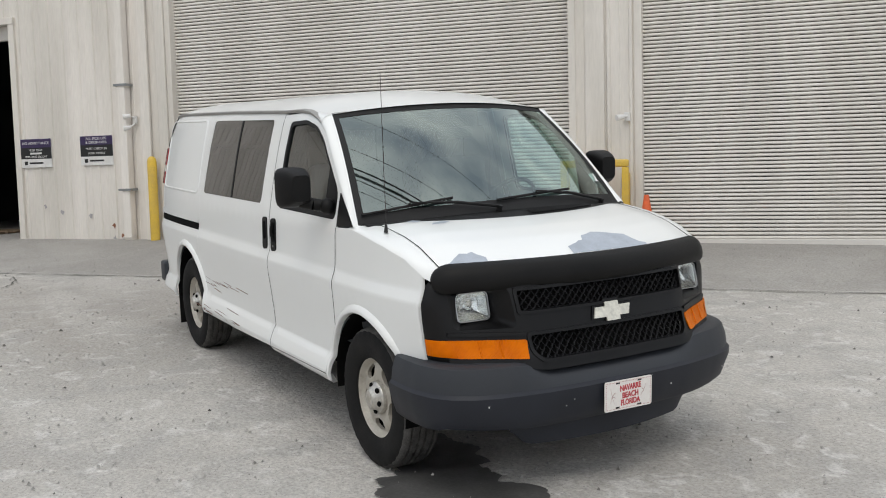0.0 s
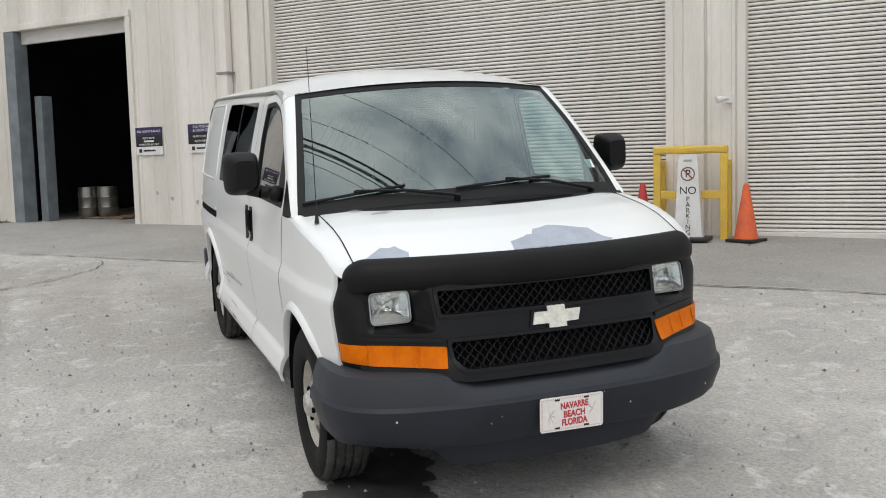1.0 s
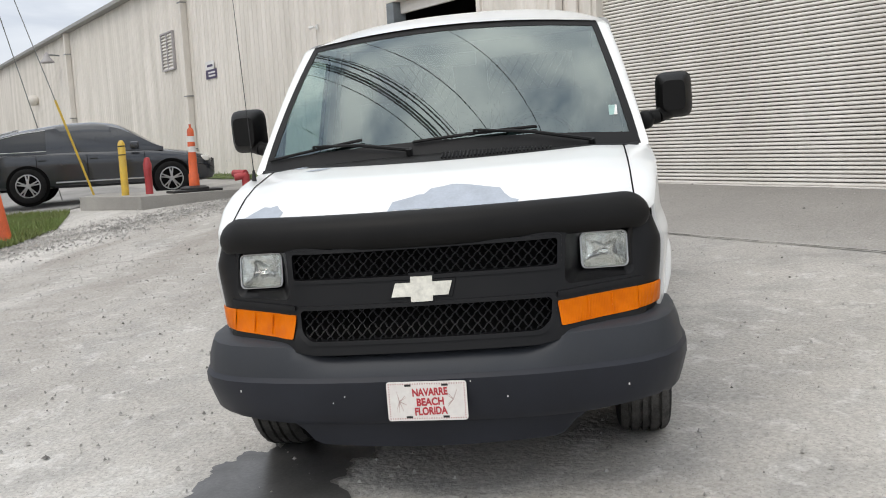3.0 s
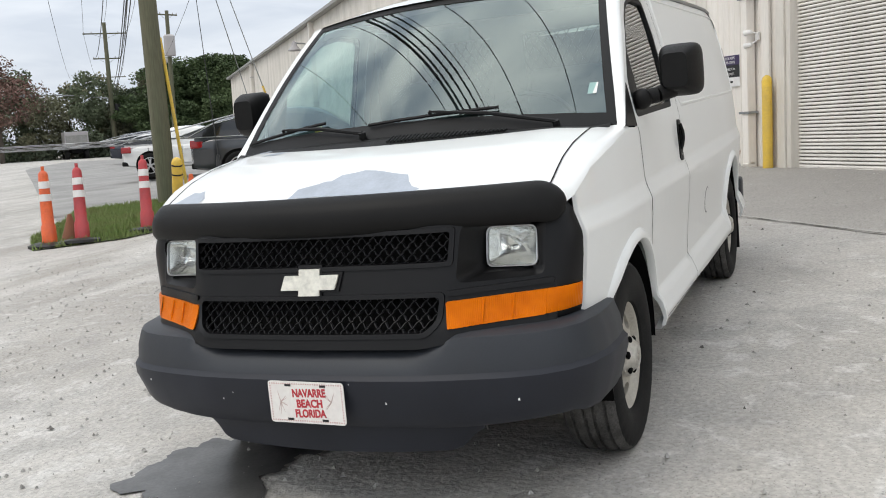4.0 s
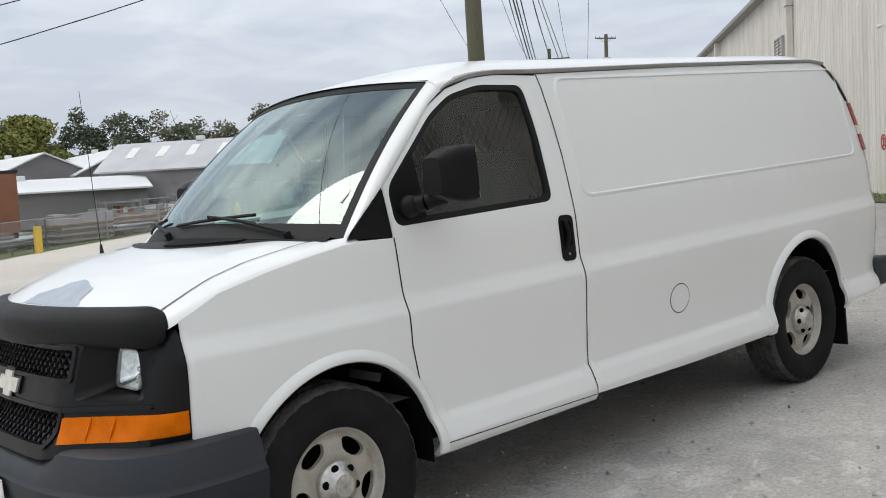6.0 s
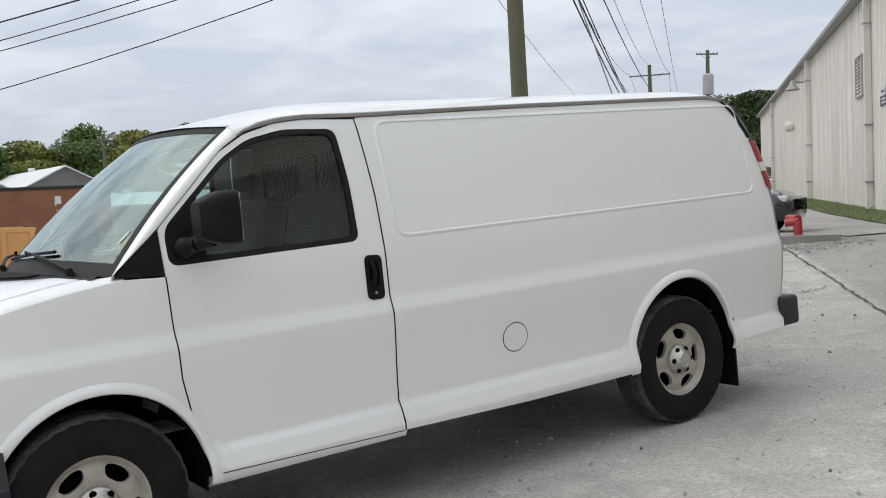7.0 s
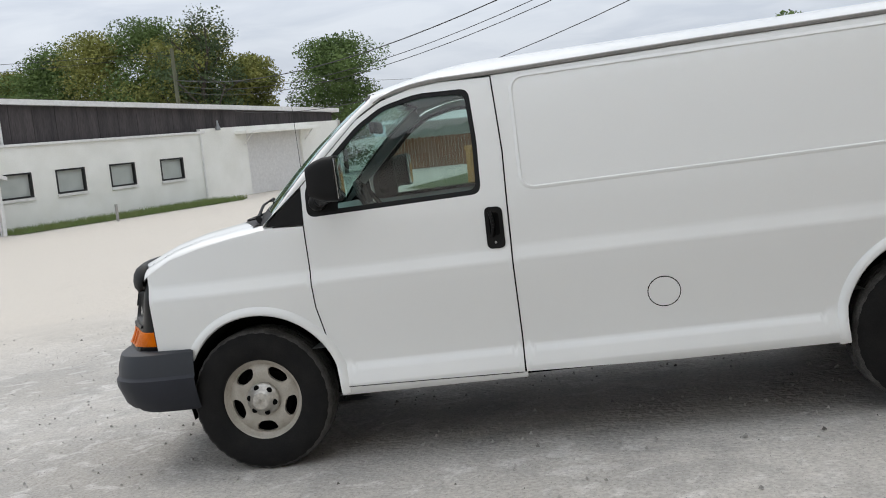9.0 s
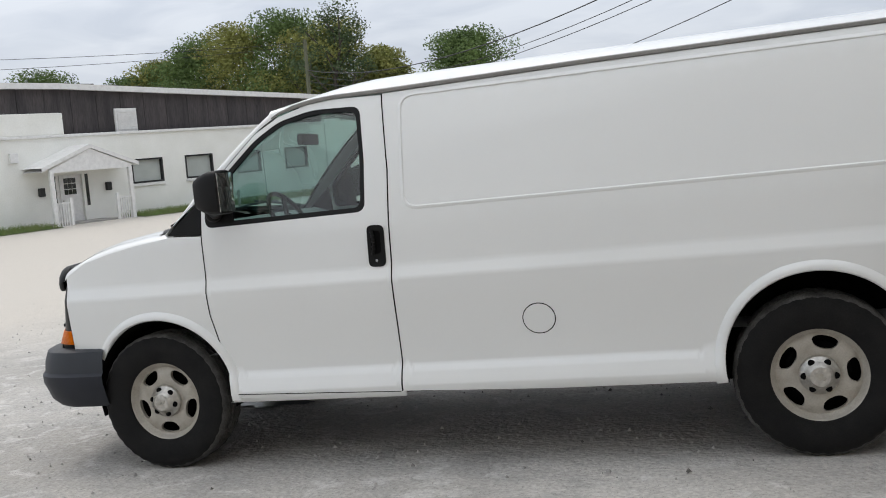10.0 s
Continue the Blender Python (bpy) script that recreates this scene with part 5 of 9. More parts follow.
        sheet(bm, [[(x_front + 0.004 + o - 0.05 * (abs(y) - 0.70) - 0.22 * (z - 0.954), cx + (y - cx) * t, 0.954 + (z - 0.954) * t) for y, z in loop_pts] for t, o in ((1.0, 0.0), (0.9, 0.010), (0.6, 0.014), (0.0, 0.016))])
        bmesh.ops.recalc_face_normals(bm, faces=bm.faces)
        part("headlight_glass", bm, M["lensglass"], head).visible_shadow = False
        bm = bmesh.new()
        sheet(bm, [[(x_front + o - 0.05 * (abs(y) - 0.70) - 0.22 * (z - 0.954), cx + (y - cx) * t, 0.954 + (z - 0.954) * t) for y, z in loop_pts] for t, o in ((1.0, -0.02), (1.0, 0.008), (0.94, 0.008), (0.93, -0.004))])
        bmesh.ops.recalc_face_normals(bm, faces=bm.faces)
        part("headlight_bezel", bm, M["metal"], head)
        bm = bmesh.new()
        bmesh.ops.create_uvsphere(bm, u_segments=12, v_segments=8, radius=0.011, matrix=Matrix.Translation((x_front - 0.035, cx, 0.945)) @ Matrix.Diagonal((1.2, 1.6, 1, 1)))
        part("bulb_shield", bm, M["reflector"], head)
        # housing shelf round the lamp
        bm = bmesh.new()
        rows = []
        for (y, z), (hy, hz) in zip(loop_pts, holes[s] + [holes[s][0]]):
            a, b = face(hy, hz, 0.0), Vector((x_front + 0.004, cx + (y - cx) * 1.03, 0.954 + (z - 0.954) * 1.04))
            rows.append([face(hy, hz, -0.02), a, a.lerp(b, 0.5) + Vector((-0.006, 0, 0)), b, b + Vector((-0.05, 0, 0))])
        sheet(bm, rows)
        bmesh.ops.recalc_face_normals(bm, faces=bm.faces)
        part("lamp_housing", bm, M["fascia"], head)
        # black corner that wraps from the lamp round to the fender
        def wrap(z, t, out):
            p0 = face(s * 0.816, z, 0.008 + out)
            p2 = Vector((0.549, s * (side_y(0.549, z) - 0.003 + out), z))
            k = Vector((0.622 - 0.10 * (z - 0.84) + out, s * (side_y(0.58, z) - 0.012 + out), z))
            return (1 - t) ** 2 * p0 + 2 * t * (1 - t) * k + t * t * p2
        bm = bmesh.new()
        rows = []
        for z in lin(0.694, 1.084, 20):
            tuck = -0.008 - 0.018 * max(0.0, (z - 1.05) / 0.034) ** 2 - 0.008 * smooth01(0.714, 0.694, z)
            rows.append([wrap(z, t, tuck) for t in lin(0, 1, 14)])
        sheet(bm, rows)
        bmesh.ops.recalc_face_normals(bm, faces=bm.faces)
        part("lamp_cheek", bm, M["fascia"], grille)
        bm = bmesh.new()
        rows = []
        for z, o in ((0.7245, -0.004), (0.726, 0.000), (0.730, 0.0015), (0.800, 0.0015), (0.804, 0.000), (0.8055, -0.004)):
            rows.append([wrap(z, t, o if t < 0.93 else o - 0.005) for t in lin(0.0, 0.95, 14)])
        sheet(bm, rows)
        bmesh.ops.recalc_face_normals(bm, faces=bm.faces)
        part("side_marker", bm, M["amber"], van, "amber wrap-round side marker")
        bm = panel(rounded([(s * 0.512, 0.820), (s * 0.838, 0.824), (s * 0.838, 0.842), (s * 0.512, 0.838)], 0.007), lambda y, z: face(y, z, 0.012), (), (), 0.03, 0.03, (-1, 0, 0))
        bmesh.ops.recalc_face_normals(bm, faces=bm.faces)
        part("lamp_brow", bm, M["fascia"], grille)
        # turn signal with ribbed inner part
        bm = panel(ambs[s], lambda y, z: face(y, z, 0.008 + (0.0018 * math.sin(abs(y) * 700) if abs(y) < 0.62 else 0)), (), (), 0.02, 0.03, (-1, 0, 0), edge=0.02)
        bmesh.ops.recalc_face_normals(bm, faces=bm.faces)
        sig = part("turn_signal", bm, M["amber"], van, "amber turn signal lens")
        for y in (0.625, 0.715):
            part("lens_rib", rod(bmesh.new(), face(s * y, 0.728, 0.009), face(s * y, 0.800, 0.009), 0.003, 6), M["amber"], sig)

    # bumper
    BY = np.array([0.0, 0.25, 0.45, 0.60, 0.72, 0.82, 0.905, 0.962, 0.995, 1.003, 0.998])
    BX = np.array([0.972, 0.968, 0.952, 0.925, 0.895, 0.855, 0.79, 0.705, 0.59, 0.45, 0.33])
    plan = []
    for i in range(len(BY) - 1, -1, -1):
        plan.append((BX[i], -BY[i]))
    for i in range(1, len(BY)):
        plan.append((BX[i], BY[i]))
    plan = dense([tuple(map(float, p)) for p in plan], 0.04, False)
    bm = bmesh.new()
    rows = []
    for i, (x, y) in enumerate(plan):
        a, b = Vector(plan[max(0, i - 1)]), Vector(plan[min(len(plan) - 1, i + 1)])
        t = (b - a).normalized()
        n = Vector((t.y, -t.x))
        if n.x * 1.0 + n.y * y < 0:
            n = -n
        e = smooth01(0.38, 0.58, abs(y))
        zt = 0.648 + 0.052 * e
        zb = 0.372 + 0.02 * smooth01(0.5, 0.9, abs(y)) - 0.02 * smooth01(0.93, 0.99, abs(y))
        sec = ((-0.14, zb + 0.01), (-0.055, zb), (-0.034, zb + 0.022), (-0.018, zb + 0.07), (0.002, 0.515), (0.003, 0.555), (-0.008, 0.566), (-0.012, 0.572), (-0.030 + 0.010 * e, 0.612 + 0.02 * e), (-0.062 + 0.022 * e, zt - 0.012), (-0.085 + 0.024 * e, zt - 0.001), (-0.16 - 0.03 * e, zt + 0.004))
        rows.append([(x + n.x * d, y + n.y * d, z) for d, z in sec])
    sheet(bm, [r[:8] for r in rows])
    bmesh.ops.recalc_face_normals(bm, faces=bm.faces)
    bump = part("front_bumper", bm, M["bumper_low"], van, "blue-black plastic front bumper with small chips")
    bm = bmesh.new()
    sheet(bm, [r[7:] for r in rows])
    bmesh.ops.recalc_face_normals(bm, faces=bm.faces)
    part("bumper_shelf", bm, M["bumper"], bump, "sun-faded grey upper shelf of the bumper")
    rng = random.Random(9)
    for k in range(8):
        bm = bmesh.new()
        y = rng.uniform(-0.85, 0.3) if k < 6 else rng.uniform(0.3, 0.8)
        z = rng.uniform(0.47, 0.555)
        x = float(np.interp(abs(y), BY, BX)) + 0.0062
        w = rng.uniform(0.0015, 0.0045)
        slope = (float(np.interp(abs(y) + 0.01, BY, BX)) - float(np.interp(abs(y), BY, BX))) / 0.01 * math.copysign(1, y)
        bm.faces.new([bm.verts.new((x + slope * a * w, y + a * w, z + c * w * rng.uniform(0.8, 2))) for a, c in ((-1, -1), (1, -1), (0.8, 1), (-0.7, 1))])
        part("paint_chip", bm, M["white_plain"], bump)
    # air dam
    bm = bmesh.new()
    rows = []
    for j in range(31):
        y = -0.58 + 1.16 * j / 30
        e = abs(y) / 0.58
        x = 0.90 - 0.10 * e ** 2
        low = 0.262 + 0.075 * smooth01(0.82, 1.0, e)
        rows.append([(x - 0.03, y, 0.41), (x + 0.002, y, 0.375), (x - 0.004, y, (low + 0.37) / 2), (x - 0.02, y, low), (x - 0.05, y, low)])
    sheet(bm, rows)
    bmesh.ops.recalc_face_normals(bm, faces=bm.faces)
    part("air_dam", bm, M["bumper_low"], van)
    # novelty plate
    pm = Matrix.Translation((0.986, 0.002, 0.479)) @ Matrix.Rotation(radians(90), 4, "Z") @ Matrix.Rotation(radians(90), 4, "X") @ Matrix.Rotation(radians(-1), 4, "Z")
    bm = bmesh.new()
    outl2 = rounded([(-0.152, -0.076), (0.152, -0.076), (0.152, 0.076), (-0.152, 0.076)], 0.014)
    top_v = [bm.verts.new((x, y, 0.003)) for x, y in outl2]
    bot_v = [bm.verts.new((x, y, 0.0)) for x, y in outl2]
    bm.faces.new(top_v)
    for i in range(len(top_v)):
        j = (i + 1) % len(top_v)
        bm.faces.new((top_v[i], bot_v[i], bot_v[j], top_v[j]))
    plate = part("front_plate", bm, M["plate"], van, "white souvenir plate with red hand lettering", smooth=False)
    plate.matrix_local = pm
    for k, (tx, yy) in enumerate((("NAVARRE", 0.038), ("BEACH", 0.0), ("FLORIDA", -0.036))):
        o = words("lettering", tx, 0.038, M["plate_red"], plate, Matrix.Translation((0.012, yy - 0.004, 0.0036)) @ Matrix.Rotation(radians(2), 4, "Z") @ Matrix.Diagonal((0.80 if k != 1 else 0.88, 1.05, 1, 1)), bold=0.0012)
    for x0 in (-0.07, 0.07):
        for y0 in (-0.062, 0.062):
            part("bolt_slot", boxm(x0 - 0.012, x0 + 0.012, y0 - 0.004, y0 + 0.004, 0.003, 0.0045), M["black"], plate, smooth=False)
    bm = bmesh.new()
    rng = random.Random(2)
    ring = dense([(-0.143, -0.067), (0.143, -0.067), (0.143, 0.067), (-0.143, 0.067)], 0.009)
    for x, y in ring:
        box(bm, x - 0.0022, x + 0.0022, y - 0.0022, y + 0.0022, 0.003, 0.0038)
    part("beaded_border", bm, mat("faded_pink_ink", (0.62, 0.40, 0.38), 0.5), plate, smooth=False)
    ink = mat("faded_drawing_ink", (0.60, 0.45, 0.42), 0.6)
    for cx, cy, n in ((-0.105, 0.0, 8), (0.10, 0.005, 6)):
        bm = bmesh.new()
        for k in range(n):
            a = rng.uniform(0, 2 * math.pi)
            p0, p1 = Vector((cx, cy)), Vector((cx + 0.028 * math.cos(a), cy + 0.045 * math.sin(a)))
            nn = Vector((-(p1 - p0).y, (p1 - p0).x)).normalized() * 0.0016
            bm.faces.new([bm.verts.new((*q, 0.0034)) for q in (p0 - nn, p0 + nn, p1 + nn * 0.3, p1 - nn * 0.3)])
        part("drawing", bm, ink, plate, smooth=False)

    # windshield, its black surround, cowl
    bm = bmesh.new()
    sheet(bm, [[glass_pt(u, v) for u in lin(-1, 1, 33)] for v in lin(0, 1, 17)])
    bmesh.ops.recalc_face_normals(bm, faces=bm.faces)
    ws = part("windshield", bm, M["windshield"], van, "raked windshield reflecting clouds and cables")
    ws.visible_shadow = False
    bm = bmesh.new()
    out_n = Vector((0.64, 0, 0.77))
    rim_path = [(-1, v) for v in lin(0, 1, 12)] + [(u, 1) for u in lin(-1, 1, 24)][1:] + [(1, v) for v in lin(1, 0, 12)][1:] + [(u, 0) for u in lin(1, -1, 24)][1:]
    rows = []
    for u, v in rim_path:
        iu, iv = max(-0.950, min(0.950, u)), max(0.070, min(0.962, v))
        eu, ev = u * 0.992, -0.02 if v == 0 else 1.02 if v == 1 else v
        rows.append([glass_pt(eu, ev) - out_n * 0.006, glass_pt(eu, ev) + out_n * 0.006, glass_pt((eu + iu) / 2, (ev + iv) / 2) + out_n * 0.005, glass_pt(iu, iv) + out_n * 0.002])
    sheet(bm, rows)
    bmesh.ops.recalc_face_normals(bm, faces=bm.faces)
    part("windshield_surround", bm, M["trim"], ws, "black windshield surround")
    bm = bmesh.new()
    box(bm, -0.004, 0.004, -0.045, 0.045, -0.03, 0.03)
    st = part("windshield_sticker", boxm(-0.034, 0.034, -0.019, 0.019, 0.0, 0.001), M["white_plain"], ws, "small pale sticker")
    bm.free()
    st.matrix_local = Matrix.Translation(glass_pt(0.90, 0.23) - out_n * 0.004) @ Matrix.Rotation(radians(41), 4, "Y")
    bm = bmesh.new()
    rows = []
    for j in range(41):
        y01 = -1 + j / 20
        g = glass_pt(y01 * 1.0, -0.02)
        y = 0.895 * y01
        hb = 0.185 - 0.24 * (abs(y) / 0.822) ** 2
        rows.append([(hb + 0.02, y, hood_z(hb, min(0.82, max(-0.82, y))) - 0.010), (hb - 0.01, y, hood_z(hb, min(0.82, max(-0.82, y))) + 0.004), ((hb + g.x) / 2, y, (hood_z(hb, min(0.82, max(-0.82, y))) + g.z) / 2 + 0.008), (g.x + 0.01, g.y, g.z + 0.004)])
    sheet(bm, rows)
    bmesh.ops.recalc_face_normals(bm, faces=bm.faces)
    cowl = part("cowl", bm, M["black_plastic"], van, "black cowl with a ribbed air vent")
    for k in range(30):
        y = 0.02 + k * 0.0165
        hb = 0.185 - 0.24 * (abs(y) / 0.822) ** 2
        g = glass_pt(y / 0.895, -0.02)
        bm = bmesh.new()
        rod(bm, (hb - 0.015, y, hood_z(hb, y) + 0.012), (g.x + 0.035, y, g.z + 0.010), 0.0045, 6)
        part("vent_rib", bm, M["trim"], cowl)
    # wipers
    for ya, yb, yp in ((-0.12, 0.42, 0.64), (-0.83, -0.36, -0.13)):
        def on(y, v, l):
            return glass_pt(y / 0.86, v) + out_n * l
        bm = bmesh.new()
        ctr = [on(ya + (yb - ya) * t, 0.055 + 0.05 * t, 0.016) for t in lin(0, 1, 9)]
        sheet(bm, [[p + Vector((0, 0, 0.008 * math.sin(q))) + Vector((0.008 * math.cos(q), 0, 0)) for q in lin(0, 2 * math.pi, 7)] for p in ctr])
        w = part("wiper", bm, M["trim"], van, "black windshield wiper")
        bm = bmesh.new()
        mid = on((ya + yb) / 2, 0.085, 0.034)
        rod(bm, on(yp, -0.005, 0.03), on((yp + (ya + yb) / 2) / 2, 0.05, 0.036), 0.009, 6, 0.008)
        rod(bm, on((yp + (ya + yb) / 2) / 2, 0.05, 0.036), mid, 0.008, 6, 0.005)
        rod(bm, mid, on((ya + yb) / 2, 0.08, 0.012), 0.007, 6)
        rod(bm, on(yp, -0.02, 0.0), on(yp, -0.005, 0.035), 0.016, 8)
        part("wiper_arm", bm, M["trim"], w)
    # antenna
    bm = bmesh.new()
    rod(bm, (0.105, -0.872, 1.285), (0.105, -0.870, 1.335), 0.012, 10, 0.006)
    rod(bm, (0.105, -0.870, 1.33), (0.107, -0.872, 2.11), 0.0024, 6, 0.0014)
    part("antenna", bm, M["black"], van)

    # roof
    bm = bmesh.new()
    xs = list(lin(-0.66, -1.3, 12)) + list(lin(-1.45, -4.0, 18)) + list(lin(-4.08, -4.40, 6))
    rows = []
    for x in xs:
        row = []
        for u in lin(-1, 1, 33):
            hw = 0.760 + 0.022 * smooth01(-0.8, -1.4, x) - 0.05 * smooth01(-3.9, -4.4, x)
            y = hw * u
            xx = x - 0.125 * u * u * (1 - smooth01(-0.66, -1.3, x))
            row.append((xx, y, roof_z(x, y)))
        rows.append(row)
    sheet(bm, rows)
    bmesh.ops.recalc_face_normals(bm, faces=bm.faces)
    part("roof", bm, W, van)
    # back: doors and bumper
    bm = bmesh.new()
    rows = []
    for z in lin(0.42, 1.93, 24):
        x = float(np.interp(z, [0.42, 0.75, 1.0, 1.35, 1.68, 1.83, 1.945], [-4.45, -4.515, -4.505, -4.465, -4.38, -4.30, -4.16]))
        row = []
        for u in lin(-1, 1, 25):
            y = u * (side_y(x + 0.02, z) - 0.004)
            row.append((x - 0.02 * (1 - u ** 4), y, z))
        rows.append(row)
    sheet(bm, rows)
    bmesh.ops.recalc_face_normals(bm, faces=bm.faces)
    back = part("rear_door", bm, W, van)
    bm = bmesh.new()
    box(bm, -4.60, -4.42, -0.93, 0.93, 0.42, 0.615, 0.035, 3)
    part("rear_bumper", bm, M["bumper"], van, "dark grey rear bumper")
    # underbody, wheel wells and dark inner lining
    # chassis and wells are coloured near-black to hold the shade under the van
    bm = bmesh.new()
    box(bm, -4.30, -0.55, -0.80, 0.80, 0.40, 0.46)
    box(bm, -3.95, 0.55, -0.50, 0.50, 0.28, 0.60)
    box(bm, -0.60, 0.50, -0.50, 0.50, 0.40, 1.02)
    for cx in (0, -3.43):
        rod(bm, (cx, -0.8, 0.385), (cx, 0.8, 0.385), 0.06, 8)
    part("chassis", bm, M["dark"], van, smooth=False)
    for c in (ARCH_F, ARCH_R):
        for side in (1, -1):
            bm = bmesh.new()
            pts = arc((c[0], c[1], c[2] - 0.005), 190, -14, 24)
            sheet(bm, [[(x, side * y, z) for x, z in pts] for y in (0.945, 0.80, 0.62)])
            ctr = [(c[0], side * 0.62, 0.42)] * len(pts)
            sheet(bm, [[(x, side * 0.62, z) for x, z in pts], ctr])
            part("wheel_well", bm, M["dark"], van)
    bm = bmesh.new()
    for side in (1, -1):
        sheet(bm, [[(x, side * (side_y(x, max(0.42, z)) - 0.05), z) for x in lin(-4.35, -1.45, 20)] for z in (0.93, 1.1, 1.3, 1.6, 1.9)])
        sheet(bm, [[(x, side * (side_y(x, z) - 0.05), z) for x in lin(-1.45, -0.62, 8)] for z in (0.45, 0.75, 1.0, 1.28)])
    sheet(bm, [[(x, y, 1.90 + 0.06 * (1 - (y / 0.78) ** 2)) for y in lin(-0.74, 0.74, 9)] for x in (-1.15, -2.0, -4.1)])
    sheet(bm, [[(x, y, 0.62) for y in (-0.9, 0.9)] for x in (-0.3, -4.35)])
    sheet(bm, [[(-4.02, y, z) for y in (-0.74, 0.74)] for z in (0.6, 1.92)])
    part("inner_lining", bm, M["interior"], van, smooth=False)
    # cab: dash, seats, wheel, partition
    bm = bmesh.new()
    rows = []
    for y in lin(-0.84, 0.84, 15):
        e = 0.16 * (abs(y) / 0.84) ** 2
        rows.append([(0.03 - e, y, 1.318), (-0.18 - e * 0.6, y, 1.335), (-0.38, y, 1.30 + 0.03 * math.exp(-((y - 0.42) / 0.2) ** 2)), (-0.46, y, 1.20), (-0.40, y, 0.95), (-0.30, y, 0.70)])
    sheet(bm, rows)
    bmesh.ops.recalc_face_normals(bm, faces=bm.faces)
    part("dashboard", bm, M["interior"], van, "grey dashboard under the windshield")
    wheel = lathe(bmesh.new(), [(0.19 + 0.014 * math.cos(a), 0.014 * math.sin(a)) for a in lin(0, 2 * math.pi, 9)], 36, "z")
    for a in (0, 120, 240):
        rod(wheel, (0, 0, -0.02), (0.19 * math.cos(radians(a + 90)), 0.19 * math.sin(radians(a + 90)), 0), 0.016, 6)
    rod(wheel, (0, 0, -0.20), (0, 0, 0.01), 0.05, 12)
    sw = part("steering_wheel", wheel, M["trim"], van)
    sw.matrix_local = Matrix.Translation((-0.66, 0.42, 1.30)) @ Matrix.Rotation(radians(-60), 4, "Y")
    for y in (0.42, -0.42):
        seat = part("seat", boxm(-1.30, -0.78, y - 0.25, y + 0.25, 0.78, 0.97, bevel=0.05, segs=3), M["cloth"], van, "dark cloth bucket seat")
        bm = boxm(-0.09, 0.09, -0.25, 0.25, 0.0, 0.68, bevel=0.06, segs=3)
        bk = part("seat_back", bm, M["cloth"], seat)
        bk.matrix_local = Matrix.Translation((-1.26, y, 0.92)) @ Matrix.Rotation(radians(-14), 4, "Y")
        part("seat_base", boxm(-1.25, -0.85, y - 0.2, y + 0.2, 0.62, 0.80), M["trim"], seat, smooth=False)
    bm = bmesh.new()
    for q in ((-0.90, 0.90, 0.62, 1.34), (-0.74, 0.74, 1.80, 1.91), (-0.84, -0.62, 1.34, 1.80), (0.62, 0.84, 1.34, 1.80), (-0.10, 0.10, 1.34, 1.80)):
        box(bm, -1.56, -1.54, q[0], q[1], q[2], q[3])
    part_ob = part("partition", bm, M["cage"], van, "dark steel partition with expanded-metal windows", smooth=False)
    bm = bmesh.new()
    for k in range(24):
        y0 = -0.64 + k * 0.055
        for sg in (1, -1):
            yb2 = y0 + sg * 0.30
            if abs(yb2) < 0.66:
                rod(bm, (-1.55, y0, 1.33), (-1.55, yb2, 1.81), 0.0022, 3)
    part("partition_mesh", bm, M["cage"], part_ob, smooth=False)
    part("rear_view_mirror", boxm(-0.66, -0.62, -0.13, 0.13, 1.74, 1.81, bevel=0.015), M["trim"], van)

    # wheels
    def build_wheel(x, side):
        n = 180
        bm = bmesh.new()
        R = 0.384
        prof = [(0.213, 0.080), (0.220, 0.098), (0.245, 0.112), (0.30, 0.120), (0.335, 0.116), (0.352, 0.112), (0.366, 0.104), (0.378, 0.092), (R, 0.072), (R - 0.012, 0.069), (R - 0.012, 0.060), (R, 0.057), (R + 0.001, 0.042), (R, 0.026), (R - 0.012, 0.023), (R - 0.012, 0.013), (R, 0.010)]
        prof = prof + [(r, -h) for r, h in reversed(prof)]
        rings = []
        for k in range(n):
            a = 2 * math.pi * k / n
            ring = []
            for i, (r, h) in enumerate(prof):
                shoulder = 5 <= min(i, len(prof) - 1 - i) <= 8
                tread = min(i, len(prof) - 1 - i) > 8
                rr = r - (0.0035 if shoulder and k % 5 < 2 else 0.0) - (0.007 if tread and (k + i * 2) % 6 == 0 else 0.0)
                ring.append(bm.verts.new((rr * math.cos(a), h, rr * math.sin(a))))
            rings.append(ring)
        for k in range(n):
            A, B = rings[k], rings[(k + 1) % n]
            for i in range(len(prof) - 1):
                bm.faces.new((A[i], A[i + 1], B[i + 1], B[i]))
        bmesh.ops.recalc_face_normals(bm, faces=bm.faces)
        wm = Matrix.Translation((x, side * 0.835, 0.380)) @ Matrix.Rotation(0 if side > 0 else math.pi, 4, "Z") @ Matrix.Rotation(radians(17 if x > -1 else -31), 4, "Y")
        wheel = thing("wheel", "", "")
        wheel.parent = van
        wheel.matrix_local = wm
        tyre = part("tyre", bm, M["rubber"], wheel, "worn black all-terrain tyre")
        tyre.data.materials.append(M["tread"])
        for f in tyre.data.polygons:
            c = f.center
            if math.hypot(c.x, c.z) > 0.367:
                f.material_index = 1
        # pressed rim with five rounded windows
        def rim_h(r):
            return float(np.interp(r, [0.0, 0.085, 0.11, 0.15, 0.178, 0.190, 0.200, 0.209, 0.217], [0.060, 0.060, 0.066, 0.068, 0.060, 0.052, 0.060, 0.082, 0.088]))
        circ = [(0.216 * math.cos(a), 0.216 * math.sin(a)) for a in lin(0, 2 * math.pi, 73)[:-1]]
        hub = [(0.060 * math.cos(a), 0.060 * math.sin(a)) for a in lin(0, 2 * math.pi, 37)[:-1]]
        wins = []
